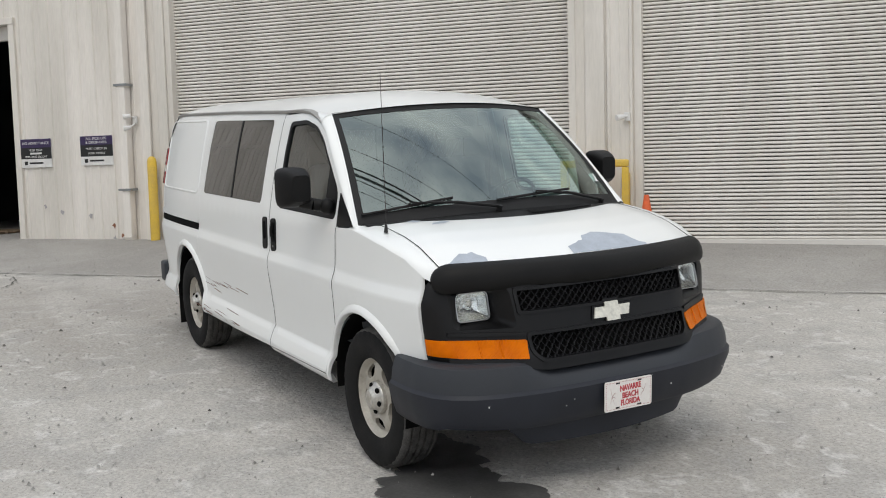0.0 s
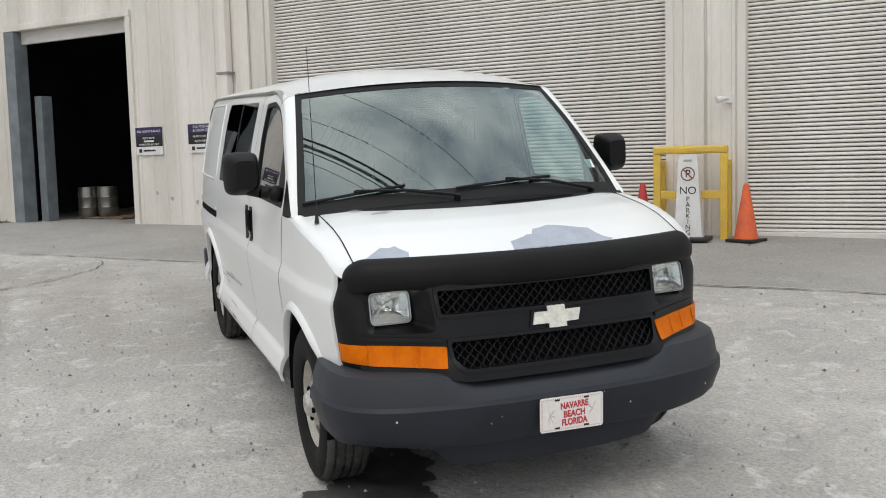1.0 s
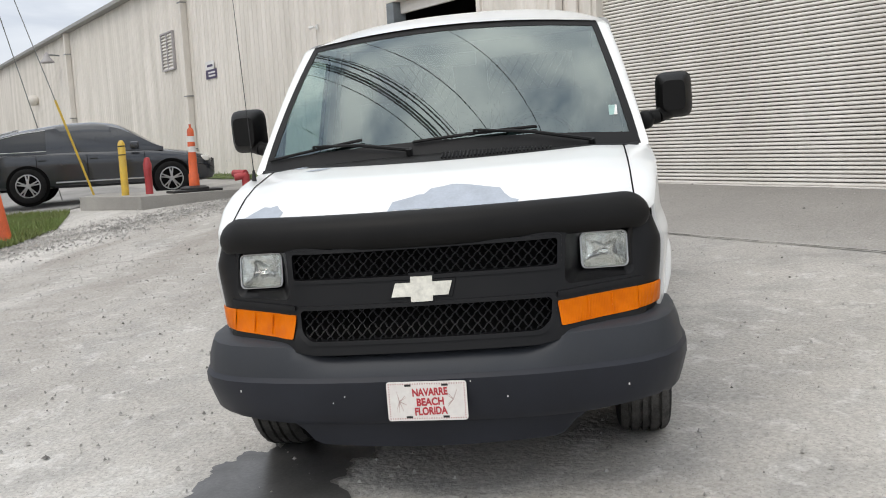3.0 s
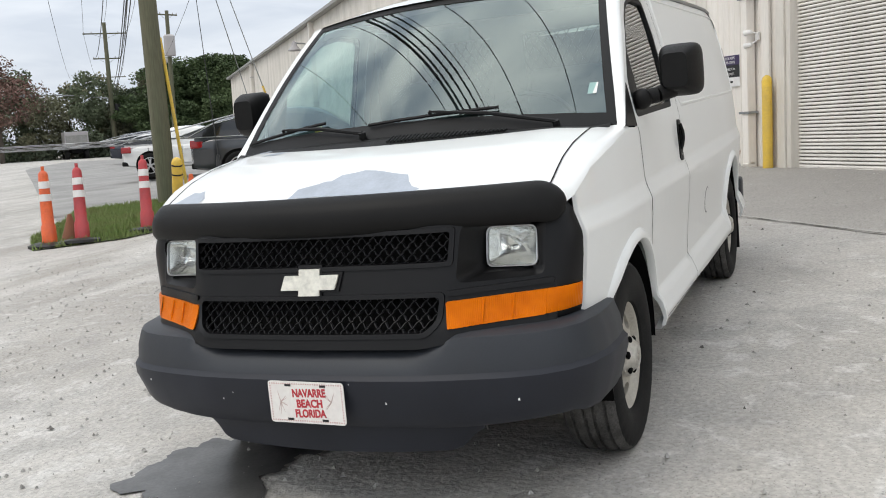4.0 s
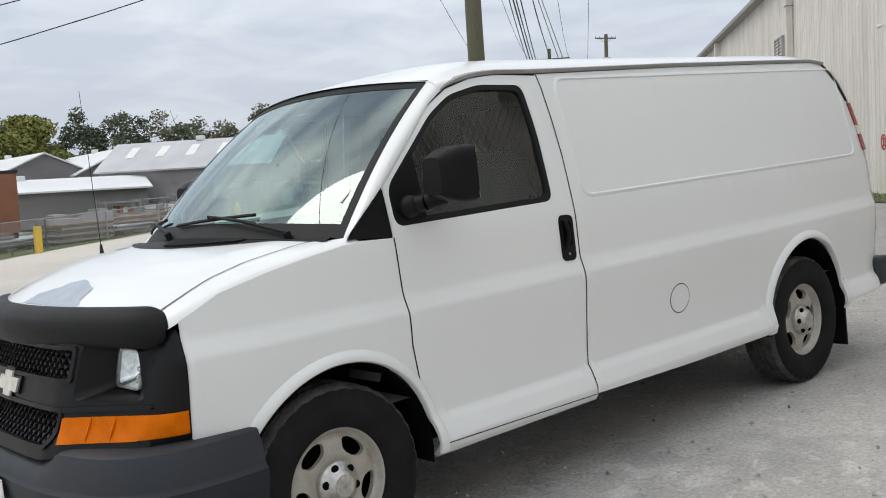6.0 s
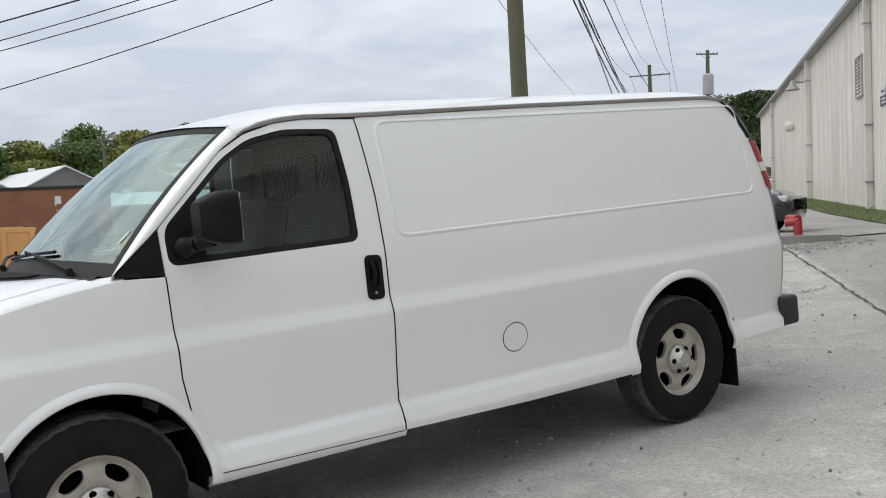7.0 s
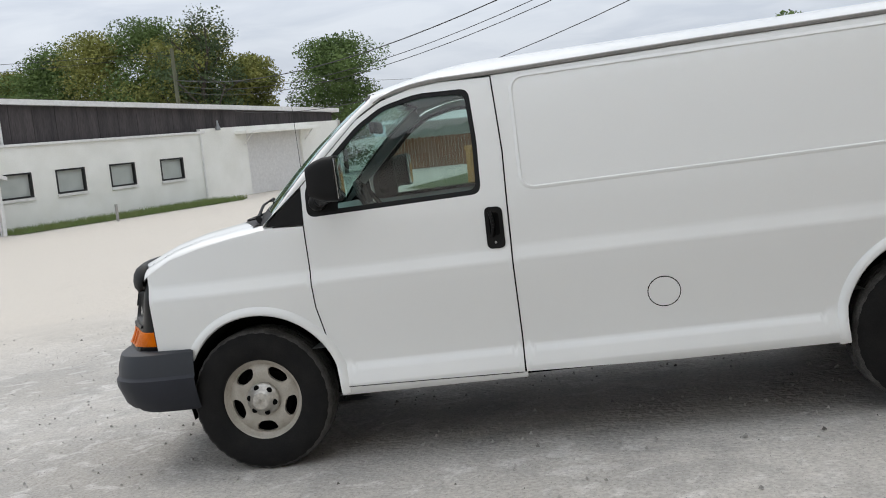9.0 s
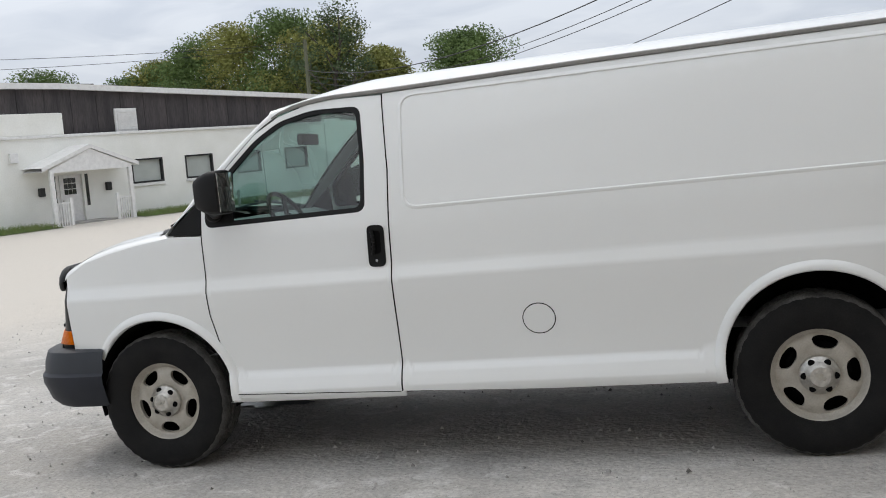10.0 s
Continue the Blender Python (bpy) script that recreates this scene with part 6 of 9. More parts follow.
        for k in range(5):
            c = 2 * math.pi * k / 5
            loop_pts = []
            for t in lin(0, 2 * math.pi, 25)[:-1]:
                ca, sa = math.cos(t), math.sin(t)
                r = 0.152 + 0.031 * math.copysign(abs(sa) ** 0.7, sa)
                a = c + radians(20.0 + 4.0 * sa) * math.copysign(abs(ca) ** 0.75, ca)
                loop_pts.append((r * math.cos(a), r * math.sin(a)))
            wins.append(loop_pts)
        rings = [[(r * math.cos(a), r * math.sin(a)) for a in lin(0, 2 * math.pi, 61)[:-1]] for r in (0.19, 0.20, 0.209)]
        bm = panel(circ, lambda x, z: Vector((x, rim_h(math.hypot(x, z)), z)), [hub, *wins], rings, 0.012, 0.022, (0, -1, 0), edge=0.02)
        bmesh.ops.recalc_face_normals(bm, faces=bm.faces)
        part("rim", bm, M["rim"], wheel, "weathered silver five-window steel rim")
        # drum coloured near-black for the shade behind the rim's windows
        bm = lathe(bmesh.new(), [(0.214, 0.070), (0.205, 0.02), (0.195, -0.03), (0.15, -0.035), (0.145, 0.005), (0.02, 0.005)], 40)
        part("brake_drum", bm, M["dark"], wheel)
        cap = part("centre_cap", lathe(bmesh.new(), [(0.090, 0.055), (0.090, 0.080), (0.087, 0.086), (0.079, 0.090), (0.063, 0.108), (0.050, 0.123), (0.0455, 0.127), (0.0445, 0.1245), (0.0425, 0.1245), (0.0415, 0.127), (0.020, 0.129), (0.001, 0.129)], 40), M["cap"], wheel, "worn silver centre cap with lug pockets")
        # dark blobs on the cap stand in for the shade inside lug pockets
        for k in range(6):
            a = 2 * math.pi * (k + 0.5) / 6
            bm = bmesh.new()
            bmesh.ops.create_uvsphere(bm, u_segments=12, v_segments=8, radius=0.0190, matrix=Matrix.Translation((0.068 * math.cos(a), 0.0995, 0.068 * math.sin(a))) @ Matrix.Rotation(-a, 4, "Y") @ Matrix.Diagonal((0.95, 0.55, 0.85, 1)))
            part("lug_pocket_shade", bm, M["dark"], cap)
        bm = bmesh.new()
        for q in ((-0.026, -0.009, 0.026, 0.009), (-0.009, -0.017, 0.009, 0.017)):
            box(bm, q[0], q[2], 0.127, 0.1305, q[1], q[3], 0.001)
        part("cap_badge", bm, M["rim"], cap)
        return wheel

    for x, side in ((0.0, 1), (0.0, -1), (-3.43, 1), (-3.43, -1)):
        build_wheel(x, side)
    return van


van = build_van()


# ---------------------------------------------------------------- things along the warehouse wall
M["gravel_dark"] = mat("dark_grit", (0.17, 0.16, 0.148), 0.95, var=0.3, scale=6)
TEXTM = Matrix(((-1, 0, 0, 0), (0, 0, 1, 0), (0, 1, 0, 0), (0, 0, 0, 1)))


def on_wall(s, d, z):
    return Matrix.Translation((s, d, z)) @ TEXTM


def bars(parent, cx, cz, w, h, d, material, name="wordmark"):
    part(name, boxm(cx - w / 2, cx + w / 2, d, d + 0.002, cz - h / 2, cz + h / 2), material, parent, smooth=False)


def wall_sign(s, z, w, h, lines, label):
    ob = thing("wall_sign", label, "sign", "purple notice signs", matrix=WM @ Matrix.Translation((s, 0.030, z)))
    part("sign_board", boxm(-w / 2, w / 2, 0, 0.006, -h / 2, h / 2, bevel=0.002), M["white_plain"], ob, smooth=False)
    part("sign_field", boxm(-w / 2 + 0.004, w / 2 - 0.004, 0.006, 0.008, -h * 0.20, h / 2 - 0.004), M["black"], ob, smooth=False)
    part("sign_heading", boxm(-w / 2 + 0.004, w / 2 - 0.004, 0.008, 0.010, h * 0.19, h / 2 - 0.004), M["purple"], ob, smooth=False)
    for tx, zz, size in lines:
        words("lettering", tx, size, M["white_plain"], ob, Matrix.Translation((0, 0.0112, zz * h)) @ TEXTM @ Matrix.Diagonal((1.12, 1, 1, 1)))
    part("logo_mark", boxm(w * 0.28, w * 0.38, 0.006, 0.008, -h * 0.41, -h * 0.28), M["black"], ob, smooth=False)
    bars(ob, 0.0, -h * 0.345, w * 0.44, h * 0.06, 0.006, M["black"])
    return ob


ADMIT = [("NO ADMITTANCE", 0.34, 0.062), ("MUST HAVE", 0.10, 0.05), ("EMPLOYEE ESCORT", -0.13, 0.05)]
for s_, z_ in ((10.11, 2.02), (14.72, 2.18)):
    ob = wall_sign(s_, z_, 0.66, 0.49, ADMIT, "purple and black no-admittance notice on the sheet wall")
    bars(ob, 0, -0.005, 0.24, 0.03, 0.0085, M["white_plain"])
wall_sign(8.85, 2.03, 0.66, 0.49, [("ALL PICK-UPS", 0.40, 0.062), ("& DROP-OFFS", 0.27, 0.062), ("MUST CHECK IN", 0.06, 0.052), ("WITH OFFICE", -0.10, 0.052)], "purple and black pick-up notice on the sheet wall")
ob = thing("wall_sign", "small purple arrow sign high on the sheet wall", "sign", matrix=WM @ Matrix.Translation((24.9, 0.03, 3.76)))
part("sign_board", boxm(-0.48, 0.48, 0, 0.008, -0.26, 0.02), M["purple"], ob, smooth=False)
part("sign_top", boxm(-0.30, 0.48, 0, 0.008, 0.022, 0.28), M["white_plain"], ob, smooth=False)
for zz in (-0.17, -0.07):
    bars(ob, -0.05, zz, 0.6, 0.05, 0.008, M["white_plain"])
bars(ob, 0.08, 0.14, 0.5, 0.07, 0.008, M["purple"])

vent = thing("wall_vent", "old louvred steel vent high on the sheet wall", "vent", matrix=WM @ Matrix.Translation((29.0, 0.0, 4.72)))
for q in ((-0.68, -0.60, -0.62, 0.62), (0.60, 0.68, -0.62, 0.62), (-0.03, 0.03, -0.62, 0.62)):
    part("frame", boxm(q[0], q[1], 0.0, 0.09, q[2], q[3]), M["greywall"], vent, smooth=False)
for zz in (-0.64, 0.60):
    part("frame", boxm(-0.68, 0.68, 0.0, 0.09, zz, zz + 0.05), M["greywall"], vent, smooth=False)
for k in range(11):
    for a in (-0.6, 0.03):
        bm = boxm(0, 0.57, -0.01, 0.01, -0.045, 0.045)
        o = part("slat", bm, M["slat"], vent, smooth=False)
        o.matrix_local = Matrix.Translation((a, 0.045, -0.55 + k * 0.11)) @ Matrix.Rotation(radians(35), 4, "X")


def downspout(s, z0, z1, r=0.075):
    ob = thing("downspout", "white square gutter downpipe strapped to the sheet wall", "downpipe", "downpipes", matrix=WM)
    part("pipe", boxm(s - r, s + r, 0.03, 0.03 + 2 * r, z0 + 0.12, z1, bevel=0.02), M["wall"], ob, smooth=False)
    o = part("outlet", boxm(-r, r, 0, 2 * r, -0.2, 0.05, bevel=0.02), M["wall"], ob, smooth=False)
    o.matrix_local = Matrix.Translation((s, 0.05, z0 + 0.16)) @ Matrix.Rotation(radians(-25), 4, "X")
    for z in (z0 + 0.9, z0 + 2.6, z1 - 1.0):
        part("strap", boxm(s - r - 0.05, s + r + 0.05, 0.025, 0.05 + 2 * r, z, z + 0.035), M["galv"], ob, smooth=False)


downspout(8.2, 0.45, EAVE)
downspout(26.9, 0.47, EAVE, 0.10)
downspout(44.0, 0.47, EAVE, 0.12)
downspout(69.0, 0.47, EAVE, 0.12)
# upright door posts beside the first roll-up door
for s in (7.5, 7.84):
    tagged(part("trim", boxm(s - 0.09, s + 0.09, 0.022, 0.07, BASE - 0.1, EAVE, bevel=0.015), M["wall"], smooth=False, matrix=WM), "white steel cover strip on the wall", "trim", kind="structure")
tagged(part("trim", boxm(0.36, 0.62, 0.022, 0.045, BASE - 0.1, EAVE, bevel=0.01), M["wall"], smooth=False, matrix=WM), "white steel cover strip between the roll-up doors", "trim", kind="structure")


def wall_camera(s, z, two=False):
    ob = thing("security_lamp", "small white floodlight bracket on the wall", "lamp", "wall floodlights", matrix=WM @ Matrix.Translation((s, 0.02, z)))
    part("base", boxm(-0.04, 0.04, 0, 0.04, -0.06, 0.06, bevel=0.01), M["white_plain"], ob, smooth=False)
    for dz in ((0.07, -0.12) if two else (0.0,)):
        part("arm", rod(bmesh.new(), (0, 0.03, dz * 0.5), (0.05, 0.10, dz), 0.012, 8), M["white_plain"], ob)
        part("head", rod(bmesh.new(), (0.03, 0.10, dz), (0.12, 0.17, dz - 0.02), 0.030, 12, 0.045), M["white_plain"], ob)


wall_camera(8.05, 2.50, True)
wall_camera(17.25, 4.15)
wall_camera(0.05, 2.22)
ob = thing("wall_hook", "grey bent bracket on the sheet wall", "bracket", matrix=WM @ Matrix.Translation((15.95, 0.02, 3.5)))
part("hood", lathe(bmesh.new(), [(0.02, 0.16), (0.06, 0.12), (0.09, 0.0), (0.10, -0.08)], 12, "z"), M["greywall"], ob)
for s, z, hd in ((46.5, 6.1, 0.28), ):
    ob = thing("wall_lamp", "grey warehouse lamp on a bracket below the eave", "lamp", matrix=WM @ Matrix.Translation((s, 0, z)))
    part("arm", rod(bmesh.new(), (0, 0, 0.15), (0, 0.6, 0.2), 0.04), M["galv"], ob)
    part("shade", lathe(bmesh.new(), [(0.03, 0.3), (0.12, 0.2), (0.16, 0.05), (0.34, -0.15), (0.34, -0.2)], 16, "z", Matrix.Translation((0, 0.6, 0))), M["greywall"], ob)
ob = thing("exhaust_hood", "pale round exhaust hood on the sheet wall", "vent", matrix=WM @ Matrix.Translation((53.0, 0, 4.45)))
part("hood", lathe(bmesh.new(), [(0.15, 0.0), (0.26, 0.08), (0.32, 0.26), (0.28, 0.42), (0.16, 0.52), (0.01, 0.55)], 18, "y"), M["wall"], ob)
# rust streaks and dents near the foot of the wall
rng = random.Random(31)
for k in range(14):
    s = rng.uniform(8.4, 10.3) if k < 6 else rng.uniform(14.5, 40)
    z = rng.uniform(0.55, 1.1)
    bm = bmesh.new()
    n = 7
    loop_ = [(s + rng.uniform(0.01, 0.05) * math.cos(2 * math.pi * i / n), z + rng.uniform(0.01, 0.06) * math.sin(2 * math.pi * i / n)) for i in range(n)]
    bm.faces.new([bm.verts.new((a, 0.0245, b)) for a, b in loop_])
    ob = tagged(part("wall_stain", bm, M["rust"] if k % 4 == 0 else M["greywall"], smooth=False, matrix=WM), "small scuff mark on the sheet wall", "scuff", "wall scuffs")

# fire department valve pipe
ob = thing("fire_pipe", "red fire main stub with two handwheel valves on the wall", "fire pipe", matrix=WM @ Matrix.Translation((4.63, 0, 1.69)) @ Matrix.Scale(0.65, 4))
part("stub", rod(bmesh.new(), (15.20, 0.30, 0), (16.3, 0.42, 0.0), 0.12, 18), M["redpaint"], ob)
part("flange", rod(bmesh.new(), (15.14, 0.295, 0), (15.22, 0.30, 0), 0.15, 18), M["redpaint"], ob)
part("manifold", rod(bmesh.new(), (16.2, 0.40, 0), (17.6, 0.50, 0.0), 0.075, 14), M["redpaint"], ob)
part("elbow", rod(bmesh.new(), (15.32, 0.0, 0), (15.32, 0.32, 0), 0.10, 14), M["redpaint"], ob)
for s in (16.45, 17.55):
    part("valve_body", rod(bmesh.new(), (s, 0.42, -0.12), (s, 0.44, 0.14), 0.09, 12), M["redpaint"], ob)
    hw = part("handwheel", lathe(bmesh.new(), [(0.24 + 0.018 * math.cos(a), 0.018 * math.sin(a)) for a in lin(0, 2 * math.pi, 7)], 28, "y", Matrix.Translation((s + 0.1, 0.72, 0.0))), M["redpaint"], ob)
    for a in range(0, 180, 45):
        c, q = 0.24 * math.cos(radians(a)), 0.24 * math.sin(radians(a))
        part("spoke", rod(bmesh.new(), (s + 0.1 - c, 0.72, -q), (s + 0.1 + c, 0.72, q), 0.012, 6), M["redpaint"], hw)
    part("stem", rod(bmesh.new(), (s, 0.45, 0), (s + 0.1, 0.74, 0), 0.02, 8), M["redpaint"], ob)
ob = thing("wall_tap", "small brown tap low on the sheet wall", "tap", matrix=WM @ Matrix.Translation((16.0, 0.05, 0.9)))
part("body", rod(bmesh.new(), (0, 0, -0.12), (0, 0.05, 0.1), 0.05, 10), M["rust"], ob)

# yellow post, barrier, cones, no-parking panel
def lean_box(name, x, y, z0, z1, w, material, parent=None):
    return part(name, boxm(x - w / 2, x + w / 2, y - w / 2, y + w / 2, z0, z1, bevel=0.008), material, parent, smooth=False)


p = wall_at(7.68, 0.16)
ob = tagged(part("bollard", lathe(bmesh.new(), [(0.075, -0.1), (0.075, 1.28), (0.06, 1.33), (0.03, 1.355), (0.001, 1.36)], 18, "z"), M["yellow"], matrix=Matrix.Translation((p.x, p.y, gz(p.x, p.y)))), "chipped yellow steel bollard beside the roll-up door", "bollard")
ob = thing("barrier_frame", "yellow welded steel barrier frame guarding the door post", "barrier", matrix=Matrix.Translation((-5.62, 5.14, gz(-5.62, 5.14))) @ Matrix.Rotation(math.atan2(0.58, 0.56), 4, "Z"))
for u in (-0.42, 0.40):
    part("post", boxm(u - 0.045, u + 0.045, -0.045, 0.045, -0.02, 1.06, bevel=0.008), M["yellow"], ob, smooth=False)
    part("back_post", boxm(u - 0.04, u + 0.04, 0.30, 0.38, -0.02, 0.98, bevel=0.008), M["yellow"], ob, smooth=False)
    part("tie", boxm(u - 0.03, u + 0.03, 0.045, 0.30, 0.90, 0.97), M["yellow"], ob, smooth=False)
part("top_rail", boxm(-0.47, 0.45, -0.05, 0.05, 1.06, 1.16, bevel=0.03), M["yellow"], ob, smooth=False)
part("middle_rail", boxm(-0.375, 0.355, -0.035, 0.035, 0.50, 0.60, bevel=0.008), M["yellow"], ob, smooth=False)


def traffic_cone(x, y, material, h=0.70, label="orange rubber traffic cone on a square base", yaw=20, base=None):
    ob = thing("traffic_cone", label, "cone", "traffic cones", matrix=Matrix.Translation((x, y, gz(x, y))) @ Matrix.Rotation(radians(yaw), 4, "Z"))
    part("base", boxm(-0.18, 0.18, -0.18, 0.18, 0.0, 0.035, bevel=0.012), M["black"] if base is None else base, ob, smooth=False)
    part("body", lathe(bmesh.new(), [(0.145, 0.03), (0.138, 0.06), (0.035, h - 0.03), (0.030, h - 0.005), (0.018, h)], 24, "z"), material, ob)
    return ob


traffic_cone(-5.01, 5.50, M["orange"])
traffic_cone(-6.07, 4.72, mat("faded_red_cone", (0.52, 0.05, 0.045), 0.5, var=0.12), label="faded red rubber traffic cone on a square base")
ob = thing("no_parking_panel", "white upright no-parking panel on a black base", "sign", matrix=Matrix.Translation((-5.47, 5.00, gz(-5.47, 5.00))) @ Matrix.Rotation(math.atan2(0.58, 0.56), 4, "Z"))
part("base", boxm(-0.26, 0.26, -0.20, 0.20, 0.0, 0.05, bevel=0.015), M["black"], ob, smooth=False)
bm = bmesh.new()
sheet(bm, [[(-w, d, z) for d in (-0.06, 0.06)] + [(w, d, z) for d in (0.06, -0.06)] + [(-w, -0.06, z)] for z, w in ((0.05, 0.175), (0.1, 0.165), (0.98, 0.115), (1.04, 0.10), (1.06, 0.06))])
part("panel", bm, M["white_plain"], ob)
FR = Matrix(((1, 0, 0, 0), (0, 0, -1, 0), (0, 1, 0, 0), (0, 0, 0, 1)))
words("lettering", "NO", 0.13, M["black"], ob, Matrix.Translation((0, -0.062, 0.62)) @ FR)
for i, ch in enumerate("PARKING"):
    words("lettering", ch, 0.085, M["black"], ob, Matrix.Translation((0, -0.062, 0.515 - i * 0.069)) @ FR)
words("lettering", "P", 0.13, M["black"], ob, Matrix.Translation((0, -0.062, 0.825)) @ FR)
part("ban_ring", lathe(bmesh.new(), [(0.072, -0.001), (0.086, -0.001), (0.086, 0.001), (0.072, 0.001)], 30, "y", Matrix.Translation((0, -0.063, 0.825))), M["rust"], ob)
bm = boxm(-0.076, 0.076, -0.001, 0.001, -0.008, 0.008)
o = part("ban_bar", bm, M["rust"], ob, smooth=False)
o.matrix_local = Matrix.Translation((0, -0.064, 0.825)) @ Matrix.Rotation(radians(45), 4, "Y")
part("grip_slot", boxm(-0.05, 0.05, -0.0635, -0.0615, 0.975, 1.0), M["greywall"], ob, smooth=False)

# kegs on a pallet inside the doorway
ob = thing("pallet", "worn wooden pallet inside the doorway", "pallet", matrix=WM @ Matrix.Translation((12.75, -1.45, BASE + 0.02)))
for d in (-0.4, -0.2, 0.0, 0.2, 0.4):
    part("board", boxm(-0.75, 0.6, d - 0.06, d + 0.06, 0.10, 0.125), M["wood"], ob, smooth=False)
for u in (-0.7, -0.05, 0.5):
    part("bearer", boxm(u, u + 0.1, -0.46, 0.46, 0.0, 0.10), M["wood"], ob, smooth=False)
for u, d in ((13.18, -1.55), (12.76, -1.32), (13.14, -1.16)):
    ob = tagged(part("keg", lathe(bmesh.new(), [(0.001, 0.03), (0.16, 0.0), (0.19, 0.0), (0.195, 0.05), (0.205, 0.08), (0.20, 0.17), (0.208, 0.19), (0.20, 0.21), (0.20, 0.38), (0.208, 0.40), (0.20, 0.42), (0.205, 0.50), (0.195, 0.53), (0.19, 0.60), (0.17, 0.60), (0.165, 0.55), (0.001, 0.55)], 28, "z"), M["steel"], matrix=WM @ Matrix.Translation((u, d, BASE + 0.145))), "dull steel beer keg standing on the pallet", "keg", "kegs")

# ---------------------------------------------------------------- yard: joint, stains, gravel, grass, slab
def laid(points, width, lift, wobble, seed):
    rng = random.Random(seed)
    bm = bmesh.new()
    rows = []
    for i, (x, y) in enumerate(points):
        a, b = Vector(points[max(0, i - 1)]), Vector(points[min(len(points) - 1, i + 1)])
        t = (b - a).normalized()
        n = Vector((-t.y, t.x))
        w = width * rng.uniform(0.35, 1.3) / 2
        o = rng.uniform(-wobble, wobble)
        rows.append([(x + n.x * (o + q * w), y + n.y * (o + q * w), gz(x, y) + lift) for q in (-1, 1)])
    sheet(bm, rows)
    return bm


joint = [(-14.5 + 27.0 * i / 220, -6.76 + 24.87 * i / 220) for i in range(221)]
tagged(part("yard_joint", laid(joint, 0.036, 0.013, 0.02, 5), M["crack"]), "dark ragged joint across the concrete yard", "joint", kind="structure")
tagged(part("yard_joint", laid([(-9.0 + 0.05 * i, -1.9 + 0.02 * i - 0.0012 * i * i) for i in range(70)], 0.018, 0.013, 0.03, 6), M["crack"]), "thin crack in the concrete yard", "crack", kind="structure")
tagged(part("yard_joint", laid([(-13.2 + 0.10 * i, -5.9 - 0.03 * i + 0.18 * math.sin(i * 0.25)) for i in range(40)], 0.06, 0.013, 0.05, 8), M["crack"]), "broken edge of the concrete apron", "crack", kind="structure")


def blob(cx, cy, rx, ry, seed, n=130, rough=0.34):
    pts = []
    for i in range(n):
        a = 2 * math.pi * i / n
        k = 1 + rough * noise.noise(Vector((math.cos(a) * 1.7, math.sin(a) * 1.7, seed))) * 1.6 + 0.22 * noise.noise(Vector((math.cos(a) * 4, math.sin(a) * 4, seed))) + 0.12 * noise.noise(Vector((math.cos(a) * 13, math.sin(a) * 13, seed)))
        pts.append((cx + rx * k * math.cos(a), cy + ry * k * math.sin(a)))
    return pts


for cx, cy, rx, ry, sd, lb in ((0.55, -0.80, 0.42, 0.34, 1.0, "dark wet puddle of dripped water under the bumper"), (0.05, -0.52, 0.30, 0.17, 3.0, "wet stain beside the front tyre")):
    bm = panel(blob(cx, cy, rx, ry, sd), lambda x, y: Vector((x, y, gz(x, y) + 0.012)), (), (), 0.10, 0.0, (0, 0, -1), edge=0.03)
    bmesh.ops.recalc_face_normals(bm, faces=bm.faces)
    tagged(part("puddle", bm, M["water"]), lb, "puddle")

rng = random.Random(77)


def stones(name, count, area, smin, smax, material, label, seed):
    rng = random.Random(seed)
    vs, fs = [], []
    for k in range(count):
        x, y = area(rng)
        s = smin + (smax - smin) * rng.random() ** 3
        b = len(vs)
        z = gz(x, y) + 0.012
        a0 = rng.uniform(0, 6.28)
        for i in range(4):
            a = a0 + i * math.pi / 2 + rng.uniform(-0.4, 0.4)
            vs.append((x + s * math.cos(a) * rng.uniform(0.7, 1.2), y + s * math.sin(a) * rng.uniform(0.7, 1.2), z - 0.004))
        vs.append((x + s * 0.2, y, z + s * rng.uniform(0.5, 0.9)))
        vs.append((x - s * 0.25, y + s * 0.2, z + s * rng.uniform(0.4, 0.8)))
        fs += [(b, b + 1, b + 4), (b + 1, b + 2, b + 4), (b + 2, b + 5, b + 4), (b + 2, b + 3, b + 5), (b + 3, b, b + 5), (b, b + 4, b + 5)]
    me = bpy.data.meshes.new(name)
    me.from_pydata(vs, [], fs)
    me.materials.append(material)
    return tagged(new(name, me), label, name, kind="stuff")


stones("gravel", 6500, lambda r: (r.gauss(-1.5, 6.5), r.gauss(-0.5, 5.5)), 0.003, 0.016, M["gravel"], "loose grey grit scattered over the yard", 1)
stones("gravel", 6000, lambda r: (lambda t, o: (-14.9 + t * 7.5 + o * 0.35, -5.2 - t * 2.3 + o * 0.5))(r.random(), r.gauss(0, 1)), 0.006, 0.035, M["gravel"], "band of loose gravel in front of the slab", 2)
stones("gravel", 7000, lambda r: (r.gauss(-5.5, 4.0), r.gauss(-4.5, 2.6)), 0.003, 0.013, M["gravel"], "loose pale grit in the rutted part of the yard", 4)
stones("dirt_clods", 520, lambda r: (r.gauss(-1.0, 6.0), r.gauss(0.5, 5.0)), 0.004, 0.024, M["gravel_dark"], "small dark clods of dirt on the yard", 3)


